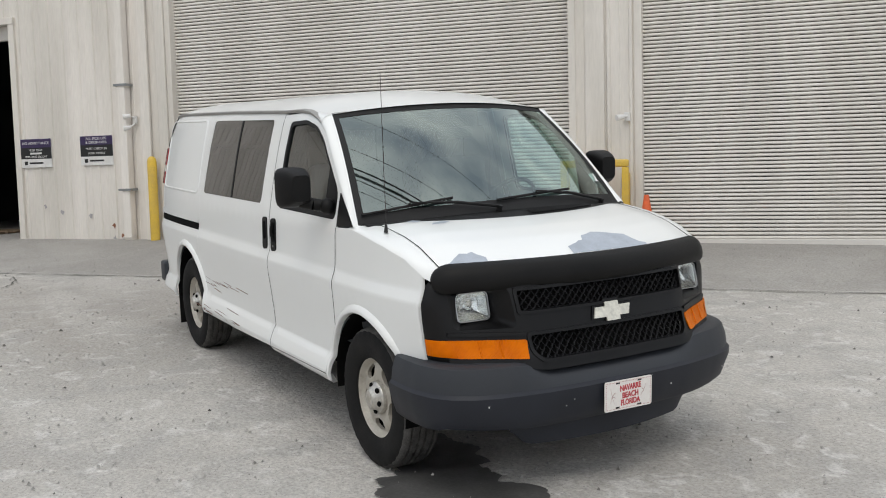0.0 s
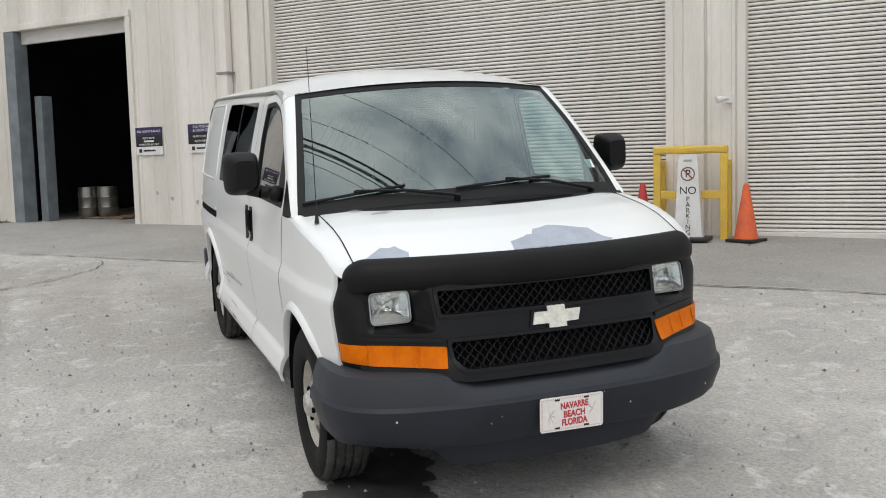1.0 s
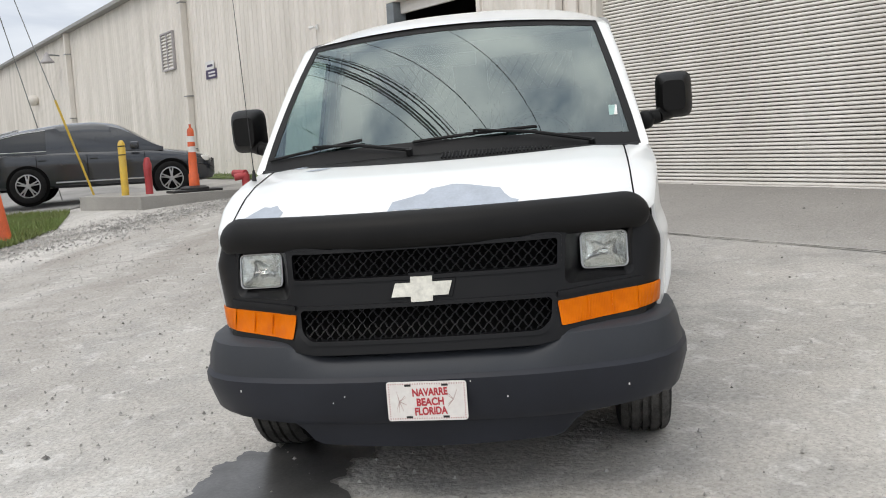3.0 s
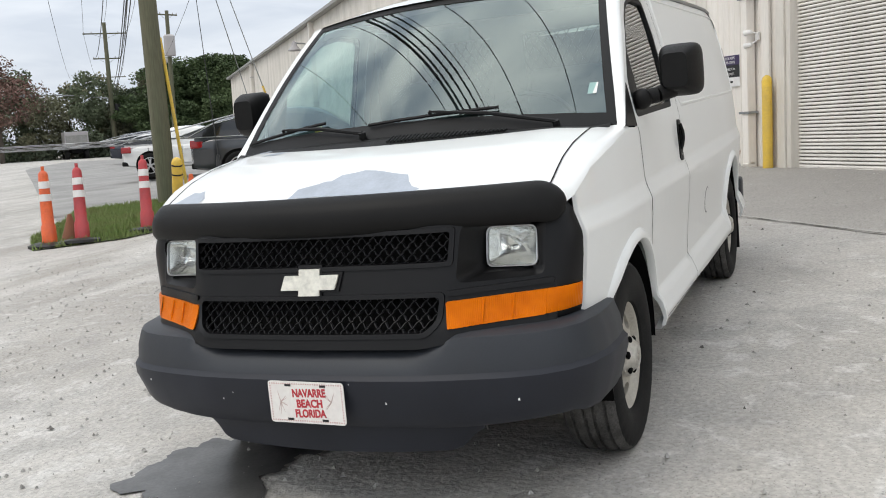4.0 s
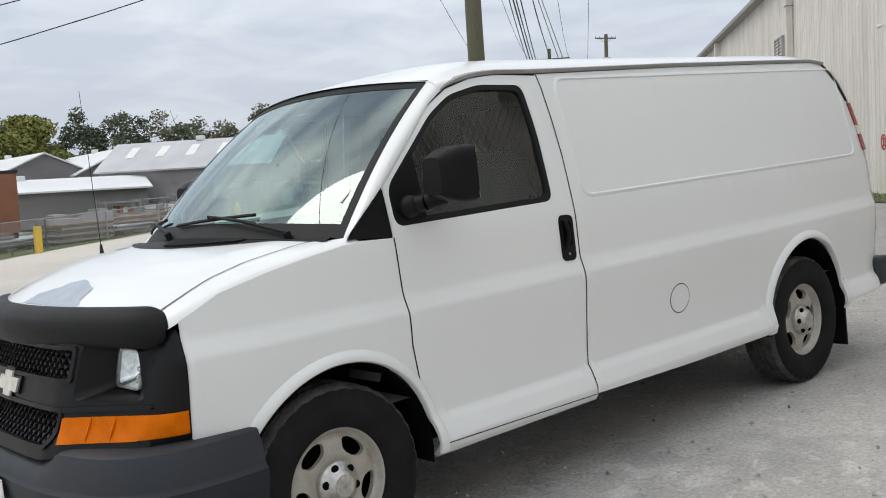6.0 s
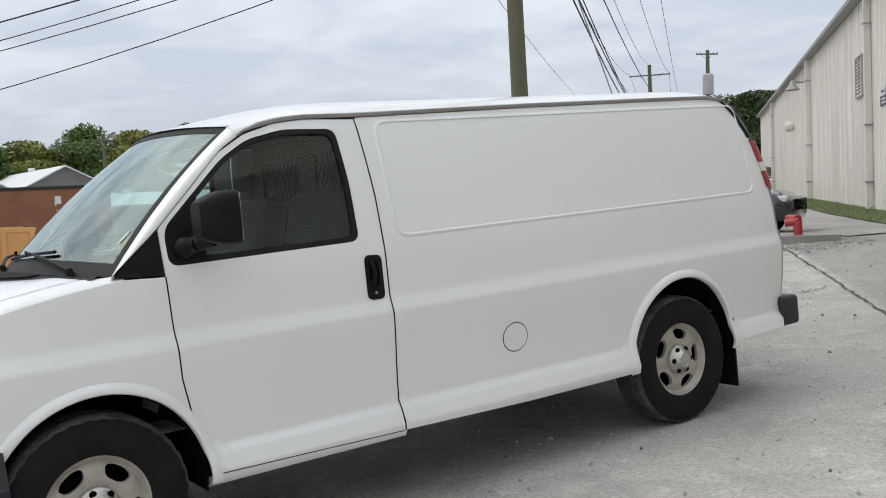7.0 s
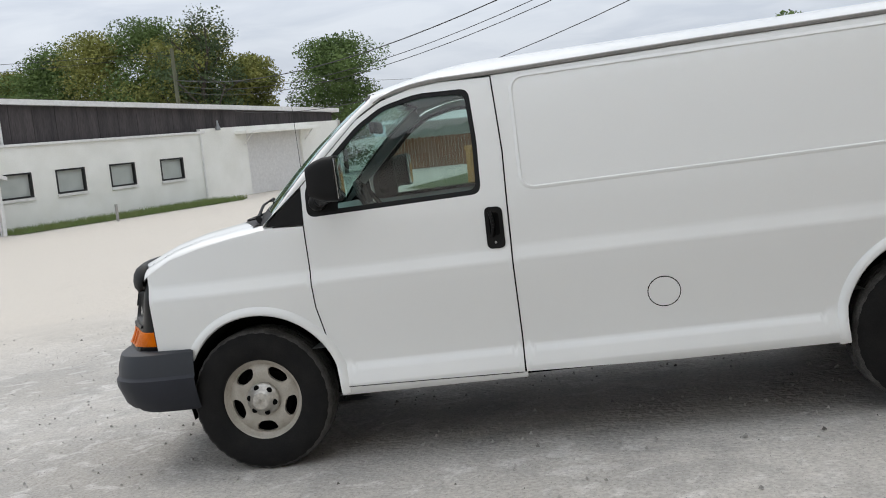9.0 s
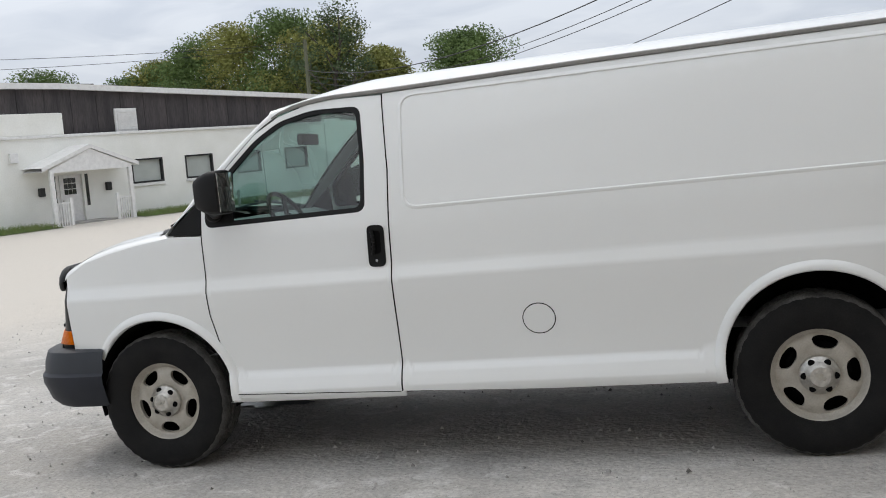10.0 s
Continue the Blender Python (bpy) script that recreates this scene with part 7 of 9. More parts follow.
def turf(name, poly, count, hmin, hmax, label, seed, gzf=gz, lift=0.02):
    """Soil sheet with blades of grass standing on it."""
    bm = panel(poly, lambda x, y: Vector((x, y, gzf(x, y) + lift)), (), (), 0.8, 0.0, (0, 0, -1), edge=0.5)
    bmesh.ops.recalc_face_normals(bm, faces=bm.faces)
    ob = tagged(part(name, bm, M["soil"]), label, "grass", kind="stuff")
    rng = random.Random(seed)
    xs, ys = [p[0] for p in poly], [p[1] for p in poly]
    vs, fs = [], []
    tries = 0
    while len(fs) < count and tries < count * 6:
        tries += 1
        x, y = rng.uniform(min(xs), max(xs)), rng.uniform(min(ys), max(ys))
        if not inside((x, y), poly):
            continue
        h, a, w = rng.uniform(hmin, hmax), rng.uniform(0, 6.28), rng.uniform(0.006, 0.016)
        b = len(vs)
        z = gzf(x, y) + lift - 0.01
        lx, ly = rng.gauss(0, h * 0.35), rng.gauss(0, h * 0.35)
        vs += [(x - w * math.cos(a), y - w * math.sin(a), z), (x + w * math.cos(a), y + w * math.sin(a), z), (x + lx, y + ly, z + h)]
        fs.append((b, b + 1, b + 2))
    me = bpy.data.meshes.new("grass_blades")
    me.from_pydata(vs, [], fs)
    me.materials.append(M["grass"])
    o = tagged(new("grass_blades", me), kind="stuff")
    o.parent = ob
    return ob


def wall_poly(pts):
    return [tuple((wall_at(s, d)).xy) for s, d in pts]


turf("grass_strip", wall_poly([(13.95, 0.05), (80, 0.05), (80, 1.7), (50, 1.6), (25, 1.5), (15.0, 1.05), (13.95, 0.55)]), 26000, 0.03, 0.11, "strip of short grass along the foot of the warehouse", 11)
turf("grass_patch", [(-6.2, -8.75), (-7.0, -7.85), (-8.4, -7.55), (-10.2, -7.9), (-13.0, -9.2), (-13.2, -11.1), (-11.5, -13.0), (-9.8, -11.6), (-7.4, -10.0)], 26000, 0.03, 0.13, "rough grass round the utility pole", 12)


def office_xy(s, d):
    v = OM @ Vector((s, d, 0))
    return (v.x, v.y)


turf("grass_verge", [office_xy(*q) for q in ((1.95, 0.05), (15.4, 0.05), (16.0, 2.2), (14.8, 2.9), (8, 2.6), (1.95, 2.1))], 9000, 0.08, 0.30, "uncut grass verge along the office wall", 13)
turf("grass_verge", [office_xy(*q) for q in ((-14, 0.05), (-1.95, 0.05), (-1.95, 2.2), (-14, 2.6))], 7000, 0.08, 0.28, "uncut grass verge along the office wall", 14)
turf("grass_lot", [(-4, -27), (-9, -33), (-20, -42), (-42, -57), (-60, -75), (-40, -80), (-15, -60), (4, -50), (6, -40)], 9000, 0.08, 0.3, "patchy grass along the storage yard fence", 15)

# asphalt lot, walkway and raised slab behind the yard
bm = panel([(-9.9, -11.9), (-13.4, -9.6), (-15.5, -9.6), (-18.4, -8.2), (-60, -44.5), (-58, -58), (-40, -44), (-24, -27), (-12, -14.3)], lambda x, y: Vector((x, y, gz(x, y) + 0.016)), (), (), 1.5, 0.0, (0, 0, -1), edge=1.0)
bmesh.ops.recalc_face_normals(bm, faces=bm.faces)
tagged(part("pavement", bm, M["asphalt"]), "dark asphalt car park behind the yard", "car park", kind="structure")
bm = panel(wall_poly([(15.0, 1.5), (70, 1.9), (70, 4.2), (18, 3.6), (15.0, 2.3)]), lambda x, y: Vector((x, y, gz(x, y) + 0.02)), (), (), 1.5, 0.0, (0, 0, -1), edge=1.0)
bmesh.ops.recalc_face_normals(bm, faces=bm.faces)
tagged(part("pavement", bm, M["conc"]), "old concrete walkway beside the grass strip", "walkway", kind="structure")
slab_poly = [(-12.5, -7.5), (-14.6, -5.42), (-15.1, -5.9), (-14.6, -9.3), (-13.4, -9.2)]
bm = panel(slab_poly, lambda x, y: Vector((x, y, 0.56)), (), (), 0.8, 0.36, (0, 0, -1), edge=0.5)
bmesh.ops.recalc_face_normals(bm, faces=bm.faces)
tagged(part("pavement", bm, M["conc"], smooth=False), "raised concrete slab with a stepped edge", "slab", kind="structure")


def slab_z(x, y):
    return 0.56


def delineator(x, y, z, h=1.15, colour="orange", lean=(0, 0), label="orange delineator post with white bands on a rubber base"):
    m = Matrix.Translation((x, y, z)) @ Matrix.Rotation(radians(lean[0]), 4, "X") @ Matrix.Rotation(radians(lean[1]), 4, "Y")
    ob = thing("delineator_post", label, "delineator", "delineator posts", matrix=m)
    part("base", lathe(bmesh.new(), [(0.30, 0.0), (0.30, 0.04), (0.22, 0.07), (0.08, 0.08)], 8, "z"), M["black"], ob, smooth=False)
    c = M["orange"] if colour == "orange" else M["redpaint"]
    part("post", lathe(bmesh.new(), [(0.105, 0.06), (0.10, 0.3), (0.085, 0.32), (0.08, 0.62), (0.065, h * 0.9), (0.05, h * 0.93), (0.022, h * 0.95), (0.022, h)], 16, "z"), c, ob)
    for z0, z1 in ((0.66, 0.76), (0.84, 0.94)):
        part("reflective_band", lathe(bmesh.new(), [(float(np.interp(z_, [0.62, h * 0.9], [0.08, 0.065])) + 0.003, z_) for z_ in (z0 * h / 1.15, z1 * h / 1.15)], 16, "z"), M["white_plain"], ob)
    return ob


delineator(-6.56, -8.78, gz(-6.56, -8.78))
delineator(-6.82, -8.42, gz(-6.82, -8.42), colour="red", lean=(4, -5), label="red delineator post with white bands leaning on its base")
delineator(-7.73, -8.0, gz(-7.73, -8.0), colour="red", lean=(3, -4), label="red delineator post with white bands leaning on its base")
delineator(-13.76, -6.95, slab_z(0, 0) + 0.04, 1.28)
tagged(part("rubber_mat", boxm(-0.5, 0.5, -0.22, 0.22, 0.0, 0.045, bevel=0.012), M["black"], smooth=False, matrix=Matrix.Translation((-13.70, -6.93, 0.56)) @ Matrix.Rotation(radians(132), 4, "Z")), "flat black rubber base block on the slab", "base block")
traffic_cone(-8.91, -8.04, M["orange"], 0.75)
traffic_cone(-6.95, -8.75, M["rust"], 0.42, "small dull brown cone beside a delineator")
ob = thing("bollard", "bent yellow bollard with black bands in the grass", "bollard", matrix=Matrix.Translation((-8.79, -8.27, gz(-8.79, -8.27) - 0.1)) @ Matrix.Rotation(radians(-16), 4, (0.75, -0.66, 0)))
part("post", lathe(bmesh.new(), [(0.085, 0.0), (0.085, 1.10), (0.07, 1.15), (0.03, 1.18), (0.001, 1.185)], 16, "z"), M["yellow"], ob)
for z in (0.90, 1.05):
    part("band", lathe(bmesh.new(), [(0.0875, z), (0.0875, z + 0.025)], 16, "z"), M["black"], ob)
ob = thing("bollard", "straight yellow bollard beside the slab", "bollard", matrix=Matrix.Translation((-13.42, -8.24, 0.56)))
part("post", lathe(bmesh.new(), [(0.072, 0.0), (0.072, 0.98), (0.06, 1.03), (0.03, 1.07), (0.001, 1.075)], 16, "z"), M["yellow"], ob)
for z in (0.78, 0.95):
    part("band", lathe(bmesh.new(), [(0.0745, z), (0.0745, z + 0.022)], 16, "z"), M["black"], ob)
ob = thing("valve_post", "short red fire-valve post on the slab", "valve post", matrix=Matrix.Translation((-13.55, -7.8, slab_z(0, 0))))
part("post", lathe(bmesh.new(), [(0.072, 0.0), (0.072, 0.48), (0.082, 0.49), (0.082, 0.60), (0.066, 0.63), (0.05, 0.71), (0.001, 0.72)], 16, "z"), M["redpaint"], ob)
part("plate", boxm(0.055, 0.098, -0.045, 0.045, 0.36, 0.50, bevel=0.01), M["redpaint"], ob)
ob = thing("fire_inlet", "low red fire-hose inlet on the slab", "fire inlet", matrix=Matrix.Translation((-14.3, -6.08, slab_z(0, 0))))
part("stem", rod(bmesh.new(), (0, 0, 0), (0, 0, 0.28), 0.08, 14), M["redpaint"], ob)
part("inlet", rod(bmesh.new(), (0, 0, 0.28), (-0.10, -0.28, 0.30), 0.09, 14, 0.075), M["redpaint"], ob)
part("cap", rod(bmesh.new(), (0.0, 0.02, 0.26), (0.10, -0.20, 0.22), 0.07, 14), M["redpaint"], ob)


# ---------------------------------------------------------------- parked vehicles (x ahead, front axle over the origin)
def build_car(name, label, x, y, heading, paint, base=2.74, front=0.92, rear=1.10, width=0.93, belt=1.02, roof=1.68, hood=1.02, tall_tail=True, group="", glassy=True):
    ob = thing(name, label, "car", group, matrix=Matrix.Translation((x, y, gz(x, y) + 0.015)) @ Matrix.Rotation(radians(heading), 4, "Z"))
    R = 0.36
    x0, x1 = -base - rear, front
    st = [(x0, 0.50, belt - 0.16, 0.80), (x0 + 0.06, 0.36, belt - 0.02, 0.89), (x0 + 0.5, 0.30, belt + 0.03, 0.985), (-base * 0.6, 0.27, belt + 0.01, 1.0), (-0.75, 0.27, belt - 0.015, 1.0), (-0.35, 0.27, hood - 0.02, 0.995), (0.25, 0.27, hood - 0.09, 0.975), (x1 - 0.28, 0.28, hood - 0.17, 0.91), (x1 - 0.06, 0.32, hood - 0.30, 0.80), (x1, 0.40, hood - 0.42, 0.70)]
    xs, zb, zt, ww = (np.array([s[i] for s in st]) for i in range(4))
    rows = []
    for xx in sorted({*lin(x0, x1, 34), x0 + 0.06, x1 - 0.06}):
        b, t, w = float(np.interp(xx, xs, zb)), float(np.interp(xx, xs, zt)), float(np.interp(xx, xs, ww)) * width
        half = [(0.0, b), (w * 0.88, b), (w * 0.96, b + 0.05), (w * 0.985, b + 0.2), (w * 0.975, b + 0.34), (w, b + (t - b) * 0.62), (w * 0.985, t - 0.10), (w * 0.94, t - 0.03), (w * 0.86, t), (w * 0.4, t + 0.025), (0.0, t + 0.03)]
        rows.append([(xx, p, z) for p, z in half] + [(xx, -p, z) for p, z in reversed(half[:-1])])
    bm = bmesh.new()
    vs = sheet(bm, rows)
    bm.faces.new(vs[0][:-1])
    bm.faces.new(list(reversed(vs[-1][:-1])))
    bmesh.ops.remove_doubles(bm, verts=bm.verts, dist=0.001)
    bmesh.ops.recalc_face_normals(bm, faces=bm.faces)
    body = part("body", bm, paint, ob)
    # cabin: one arched shell with panes laid on it
    k = base / 2.74
    tail = x0 + 0.12
    cab_x = np.array([tail, tail + 0.10, tail + 0.38, tail + (0.75 if tall_tail else 1.1), -2.05 * k, -1.45 * k, -1.02 * k, -0.75 * k, -0.45 * k, -0.12 * k])
    cab_z = np.array([belt, belt + 0.10, belt + 0.62 * (roof - belt), roof - 0.14, roof - 0.015, roof, roof - 0.06, belt + 0.66 * (roof - belt), belt + 0.33 * (roof - belt), belt - 0.01])

    def top_z(xx):
        return float(np.interp(xx, cab_x, cab_z)) * 0.5 + 0.25 * (float(np.interp(xx - 0.10, cab_x, cab_z)) + float(np.interp(xx + 0.10, cab_x, cab_z)))

    def side_w(z):
        return width * 0.93 * (1 - 0.26 * max(0.0, (z - belt) / (roof - belt)) ** 1.4)

    rows = []
    for xx in lin(tail, -0.12 * k, 30):
        h = max(0.02, top_z(xx) - belt)
        half = [(side_w(belt), belt - 0.05)] + [(side_w(belt + h * q), belt + h * q) for q in (0.0, 0.35, 0.65, 0.86)] + [(side_w(belt + h) * 0.90, belt + h * 0.955), (side_w(belt + h) * 0.62, belt + h * 0.995), (0.0, belt + h + 0.012)]
        rows.append([(xx, p, z) for p, z in half] + [(xx, -p, z) for p, z in reversed(half[:-1])])
    bm = bmesh.new()
    sheet(bm, rows)
    bmesh.ops.recalc_face_normals(bm, faces=bm.faces)
    part("cabin", bm, paint, ob)
    for nm, xa, xb in (("windshield", -0.20 * k, -0.98 * k), ("rear_glass", tail + 0.08, tail + (0.62 if tall_tail else 0.95))):
        bm = bmesh.new()
        sheet(bm, [[(xx, u * side_w(top_z(xx)) * 0.80, top_z(xx) + 0.018 - 0.03 * abs(u) ** 3) for u in lin(-1, 1, 9)] for xx in lin(xa, xb, 9)])
        bmesh.ops.recalc_face_normals(bm, faces=bm.faces)
        part(nm, bm, M["carglass"], ob, "dark tinted glass")
    for s in (1, -1):
        for xa, xb in ((-0.62 * k, -1.62 * k), (-1.68 * k, -2.62 * k), (-2.68 * k, tail + 0.50)):
            cols = [(xx, belt + 0.035, max(belt + 0.06, belt + (top_z(xx) - belt) * 0.84)) for xx in lin(xa, xb, 9)]
            bm = bmesh.new()
            sheet(bm, [[(xx, s * (side_w(z0 + (z1 - z0) * q) + 0.007), z0 + (z1 - z0) * q) for q in lin(0, 1, 5)] for xx, z0, z1 in cols])
            bmesh.ops.recalc_face_normals(bm, faces=bm.faces)
            pane = part("side_window", bm, M["carglass"], ob)
            bm = bmesh.new()
            for line in ([(xx, z0) for xx, z0, z1 in cols], [(xx, z1) for xx, z0, z1 in cols]):
                for p0, p1 in zip(line, line[1:]):
                    rod(bm, (p0[0], s * (side_w(p0[1]) + 0.008), p0[1]), (p1[0], s * (side_w(p1[1]) + 0.008), p1[1]), 0.011, 5)
            part("window_trim", bm, M["alloy"], pane, "bright window trim")
        part("roof_rail", rod(bmesh.new(), (-1.35 * k, s * 0.56, top_z(-1.35 * k) + 0.012), (tail + 0.85, s * 0.56, top_z(tail + 0.85) + 0.012), 0.016, 6), M["alloy"], ob)
        part("sill_trim", rod(bmesh.new(), (-0.55, s * width * 0.99, 0.40), (-base + 0.55, s * width * 0.99, 0.40), 0.016, 6), M["alloy"], ob)
        part("mirror", boxm(-0.80, -0.62, min(s * 0.93, s * 1.12), max(s * 0.93, s * 1.12), belt + 0.02, belt + 0.16, bevel=0.04, segs=3), paint, ob)
        part("headlight", boxm(x1 - 0.42, x1 - 0.10, min(s * 0.62, s * 0.80), max(s * 0.62, s * 0.80), hood - 0.33, hood - 0.20, bevel=0.04, segs=3), M["clear_lens"], ob)
        part("tail_light", boxm(x0 + 0.01, x0 + 0.30, min(s * 0.62, s * 0.865), max(s * 0.62, s * 0.865), belt - 0.20, belt - 0.02, bevel=0.03, segs=3), M["red_lens"], ob)
        # dark bars on the closed body paint the shade of door gaps
        for dx in (-0.52, -1.68, -2.68):
            part("door_seam", boxm(dx - 0.005, dx + 0.005, min(s * width * 0.97, s * width * 1.001), max(s * width * 0.97, s * width * 1.001), 0.45, belt - 0.06), M["dark"], ob, smooth=False)
        for dx in (-1.52, -2.55):
            part("door_handle", boxm(dx - 0.10, dx + 0.06, min(s * width * 0.98, s * width * 1.02), max(s * width * 0.98, s * width * 1.02), belt - 0.16, belt - 0.125, bevel=0.01), paint, ob)
        for cx in (0.0, -base):
            # the body has no opening: a dark disc paints the arch's shade
            arch = part("wheel_arch_shade", lathe(bmesh.new(), [(0.001, 0.0), (R + 0.05, 0.0), (R + 0.07, -0.02)], 36, "y", Matrix.Translation((cx, s * (width * 1.002), R)) @ Matrix.Diagonal((1, s, 1, 1))), M["dark"], ob)
            wh = part("wheel", lathe(bmesh.new(), [(0.24, 0.02), (0.26, 0.03), (R - 0.03, 0.03), (R, 0.01), (R, -0.10)], 36, "y", Matrix.Translation((cx, s * width * 1.005, R)) @ Matrix.Diagonal((1, s, 1, 1))), M["rubber"], ob)
            rim = lathe(bmesh.new(), [(0.25, 0.022), (0.235, 0.026), (0.225, 0.012), (0.22, 0.0)], 32, "y", Matrix.Translation((cx, s * width * 1.005, R)) @ Matrix.Diagonal((1, s, 1, 1)))
            for k in range(5):
                a = radians(90 + 72 * k)
                for da in (-0.16, 0.16):
                    rod(rim, (cx + 0.04 * math.cos(a), s * (width * 1.005 + 0.022), R + 0.04 * math.sin(a)), (cx + 0.235 * math.cos(a + da), s * (width * 1.005 + 0.016), R + 0.235 * math.sin(a + da)), 0.024, 5, 0.014)
            rod(rim, (cx, s * (width + 0.0), R), (cx, s * (width * 1.005 + 0.03), R), 0.055, 10)
            part("rim", rim, M["alloy"], wh)
    part("bumper_lip", boxm(x0 - 0.01, x0 + 0.2, -0.78, 0.78, 0.36, 0.50, bevel=0.04), M["black_plastic"], ob)
    return ob


build_car("suv", "charcoal sport utility car with silver alloy wheels and chrome window trim", -16.2, -8.48, 114, M["suv"], base=2.88, roof=1.64)
build_car("hatchback_car", "white compact hatchback parked on the asphalt", -21.6, -15.75, 118, M["whitecar"], belt=0.95, roof=1.50, hood=0.92, base=2.65, rear=0.85, width=0.88, tall_tail=False)
build_car("suv", "dark navy sport utility car with bright window trim", -41.5, -33.3, 125, M["bluecar"], belt=1.08, roof=1.78, hood=1.10, base=2.9)
for i, (x, y, h) in enumerate(((-52.5, -39.0, 80), (-56.0, -41.5, 75), (-60.0, -41.0, 70), (-58.0, -46.5, 110), (-64.0, -47.0, 80))):
    build_car("pickup_car" if i % 2 else "delivery_van", "white vehicle parked in the far yard", x, y, h, M["whitecar"], belt=1.15, roof=2.0 if i % 2 == 0 else 1.75, hood=1.1, base=3.0, group="far parked vehicles")


def build_dump_truck():
    x, y = -80.0, -78.0
    ob = thing("dump_truck", "dull grey dump truck with its body open, far down the street", "truck", matrix=Matrix.Translation((x, y, 0.45)) @ Matrix.Rotation(radians(48), 4, "Z"))
    part("tipper_body", boxm(-1.5, 2.6, -1.25, 1.25, 1.1, 3.0, bevel=0.08), M["greywall"], ob, smooth=False)
    part("cab", boxm(-3.6, -1.6, -1.15, 1.15, 0.8, 2.7, bevel=0.2), M["rail"], ob)
    part("frame", boxm(-3.6, 2.6, -0.6, 0.6, 0.7, 1.1), M["dark"], ob, smooth=False)
    part("tailgate", boxm(2.6, 2.66, -1.1, 1.1, 1.2, 2.6), M["rail"], ob, smooth=False)
    for cx in (-2.8, 0.6, 1.8):
        for s in (1, -1):
            part("wheel", rod(bmesh.new(), (cx, s * 0.8, 0.5), (cx, s * 1.2, 0.5), 0.5, 20), M["rubber"], ob)


build_dump_truck()


# ---------------------------------------------------------------- poles and cables
def crossarm(ob, z, half, yaw, braces=True, insulators=(-0.95, -0.6, 0.6, 0.95)):
    c, s = math.cos(radians(yaw)), math.sin(radians(yaw))
    arm = part("crossarm", bmesh.new(), M["pole"], ob)
    bm = boxm(-half, half, -0.055, 0.055, -0.07, 0.07, bevel=0.01)
    bm.to_mesh(arm.data)
    bm.free()
    arm.matrix_local = Matrix.Translation((0.16 * -s, 0.16 * c, z)) @ Matrix.Rotation(radians(yaw), 4, "Z")
    for u in insulators:
        part("insulator", lathe(bmesh.new(), [(0.02, 0.05), (0.055, 0.09), (0.04, 0.13), (0.055, 0.17), (0.03, 0.24), (0.001, 0.25)], 10, "z", Matrix.Translation((u * half, 0, 0))), M["greywall"], arm)
    if braces:
        for sg in (-1, 1):
            part("brace", rod(bmesh.new(), (sg * half * 0.55, 0.0, -0.06), (0, -0.05, -0.62), 0.018, 5), M["galv"], arm)


def utility_pole(x, y, top, r, label, arms=(), lean=(0, 0), z0=None):
    z0 = gz(x, y) if z0 is None else z0
    m = Matrix.Translation((x, y, z0)) @ Matrix.Rotation(radians(lean[0]), 4, "X") @ Matrix.Rotation(radians(lean[1]), 4, "Y")
    ob = thing("utility_pole", label, "utility pole", "utility poles", matrix=m)
    bm = bmesh.new()
    h = top - z0
    rows = []
    for k in range(15):
        t = k / 14
        rr = r * (1 - 0.30 * t)
        rows.append([(rr * math.cos(a) * (1 + 0.02 * noise.noise(Vector((a, t * 9, x)))), rr * math.sin(a), -0.3 + (h + 0.3) * t) for a in lin(0, 2 * math.pi, 17)])
    vs = sheet(bm, rows)
    bmesh.ops.remove_doubles(bm, verts=bm.verts, dist=0.0005)
    bmesh.ops.recalc_face_normals(bm, faces=bm.faces)
    part("pole", bm, M["pole"], ob)
    for z, half, yaw in arms:
        crossarm(ob, z - z0, half, yaw)
    return ob


pole1 = utility_pole(-11.9, -10.95, 11.6, 0.195, "weathered greenish wooden utility pole standing in the grass", ((10.9, 1.2, 130),), (0.5, 0.6))
conduit = part("conduit_guard", rod(bmesh.new(), (-0.26, 0.32, 0.1), (-0.10, 0.13, 3.3), 0.034, 8), M["yellow"], pole1, "yellow plastic cable guard")
part("ground_wire", rod(bmesh.new(), (0.165, -0.06, 0.2), (0.12, -0.05, 9.5), 0.008, 5), M["galv"], pole1)
pole2 = utility_pole(-84.5, -76.3, 15.6, 0.30, "grey wooden utility pole with double crossarms and a street lamp", ((14.4, 2.4, 130), (11.6, 1.5, 130)))
lamp = part("lamp_arm", bmesh.new(), M["galv"], pole2, "curved street-lamp arm")
bm = bmesh.new()
pts = [(0, 0, 6.6), (2.0, -2.0, 7.0), (4.2, -4.0, 7.2), (6.2, -5.6, 7.25)]
for a, b in zip(pts, pts[1:]):
    rod(bm, a, b, 0.07, 6)
bm.to_mesh(lamp.data)
bm.free()
part("lamp_head", boxm(6.0, 7.2, -6.6, -5.5, 7.0, 7.35, bevel=0.12), M["galv"], lamp)
part("cable_box", boxm(-0.7, -0.2, 0.2, 0.7, 4.9, 6.0, bevel=0.1), M["cable"], pole2)
utility_pole(-118.0, -106.0, 13.4, 0.30, "wooden utility pole with one crossarm farther off", ((12.6, 2.6, 130),))
utility_pole(-130.0, -112.0, 11.4, 0.28, "wooden utility pole with one crossarm farther off", ((10.6, 2.4, 130),))
pole3 = utility_pole(-82.5, -66.2, 15.8, 0.28, "wooden utility pole carrying a grey transformer", ((15.4, 1.2, 150),), (0, -1.5))
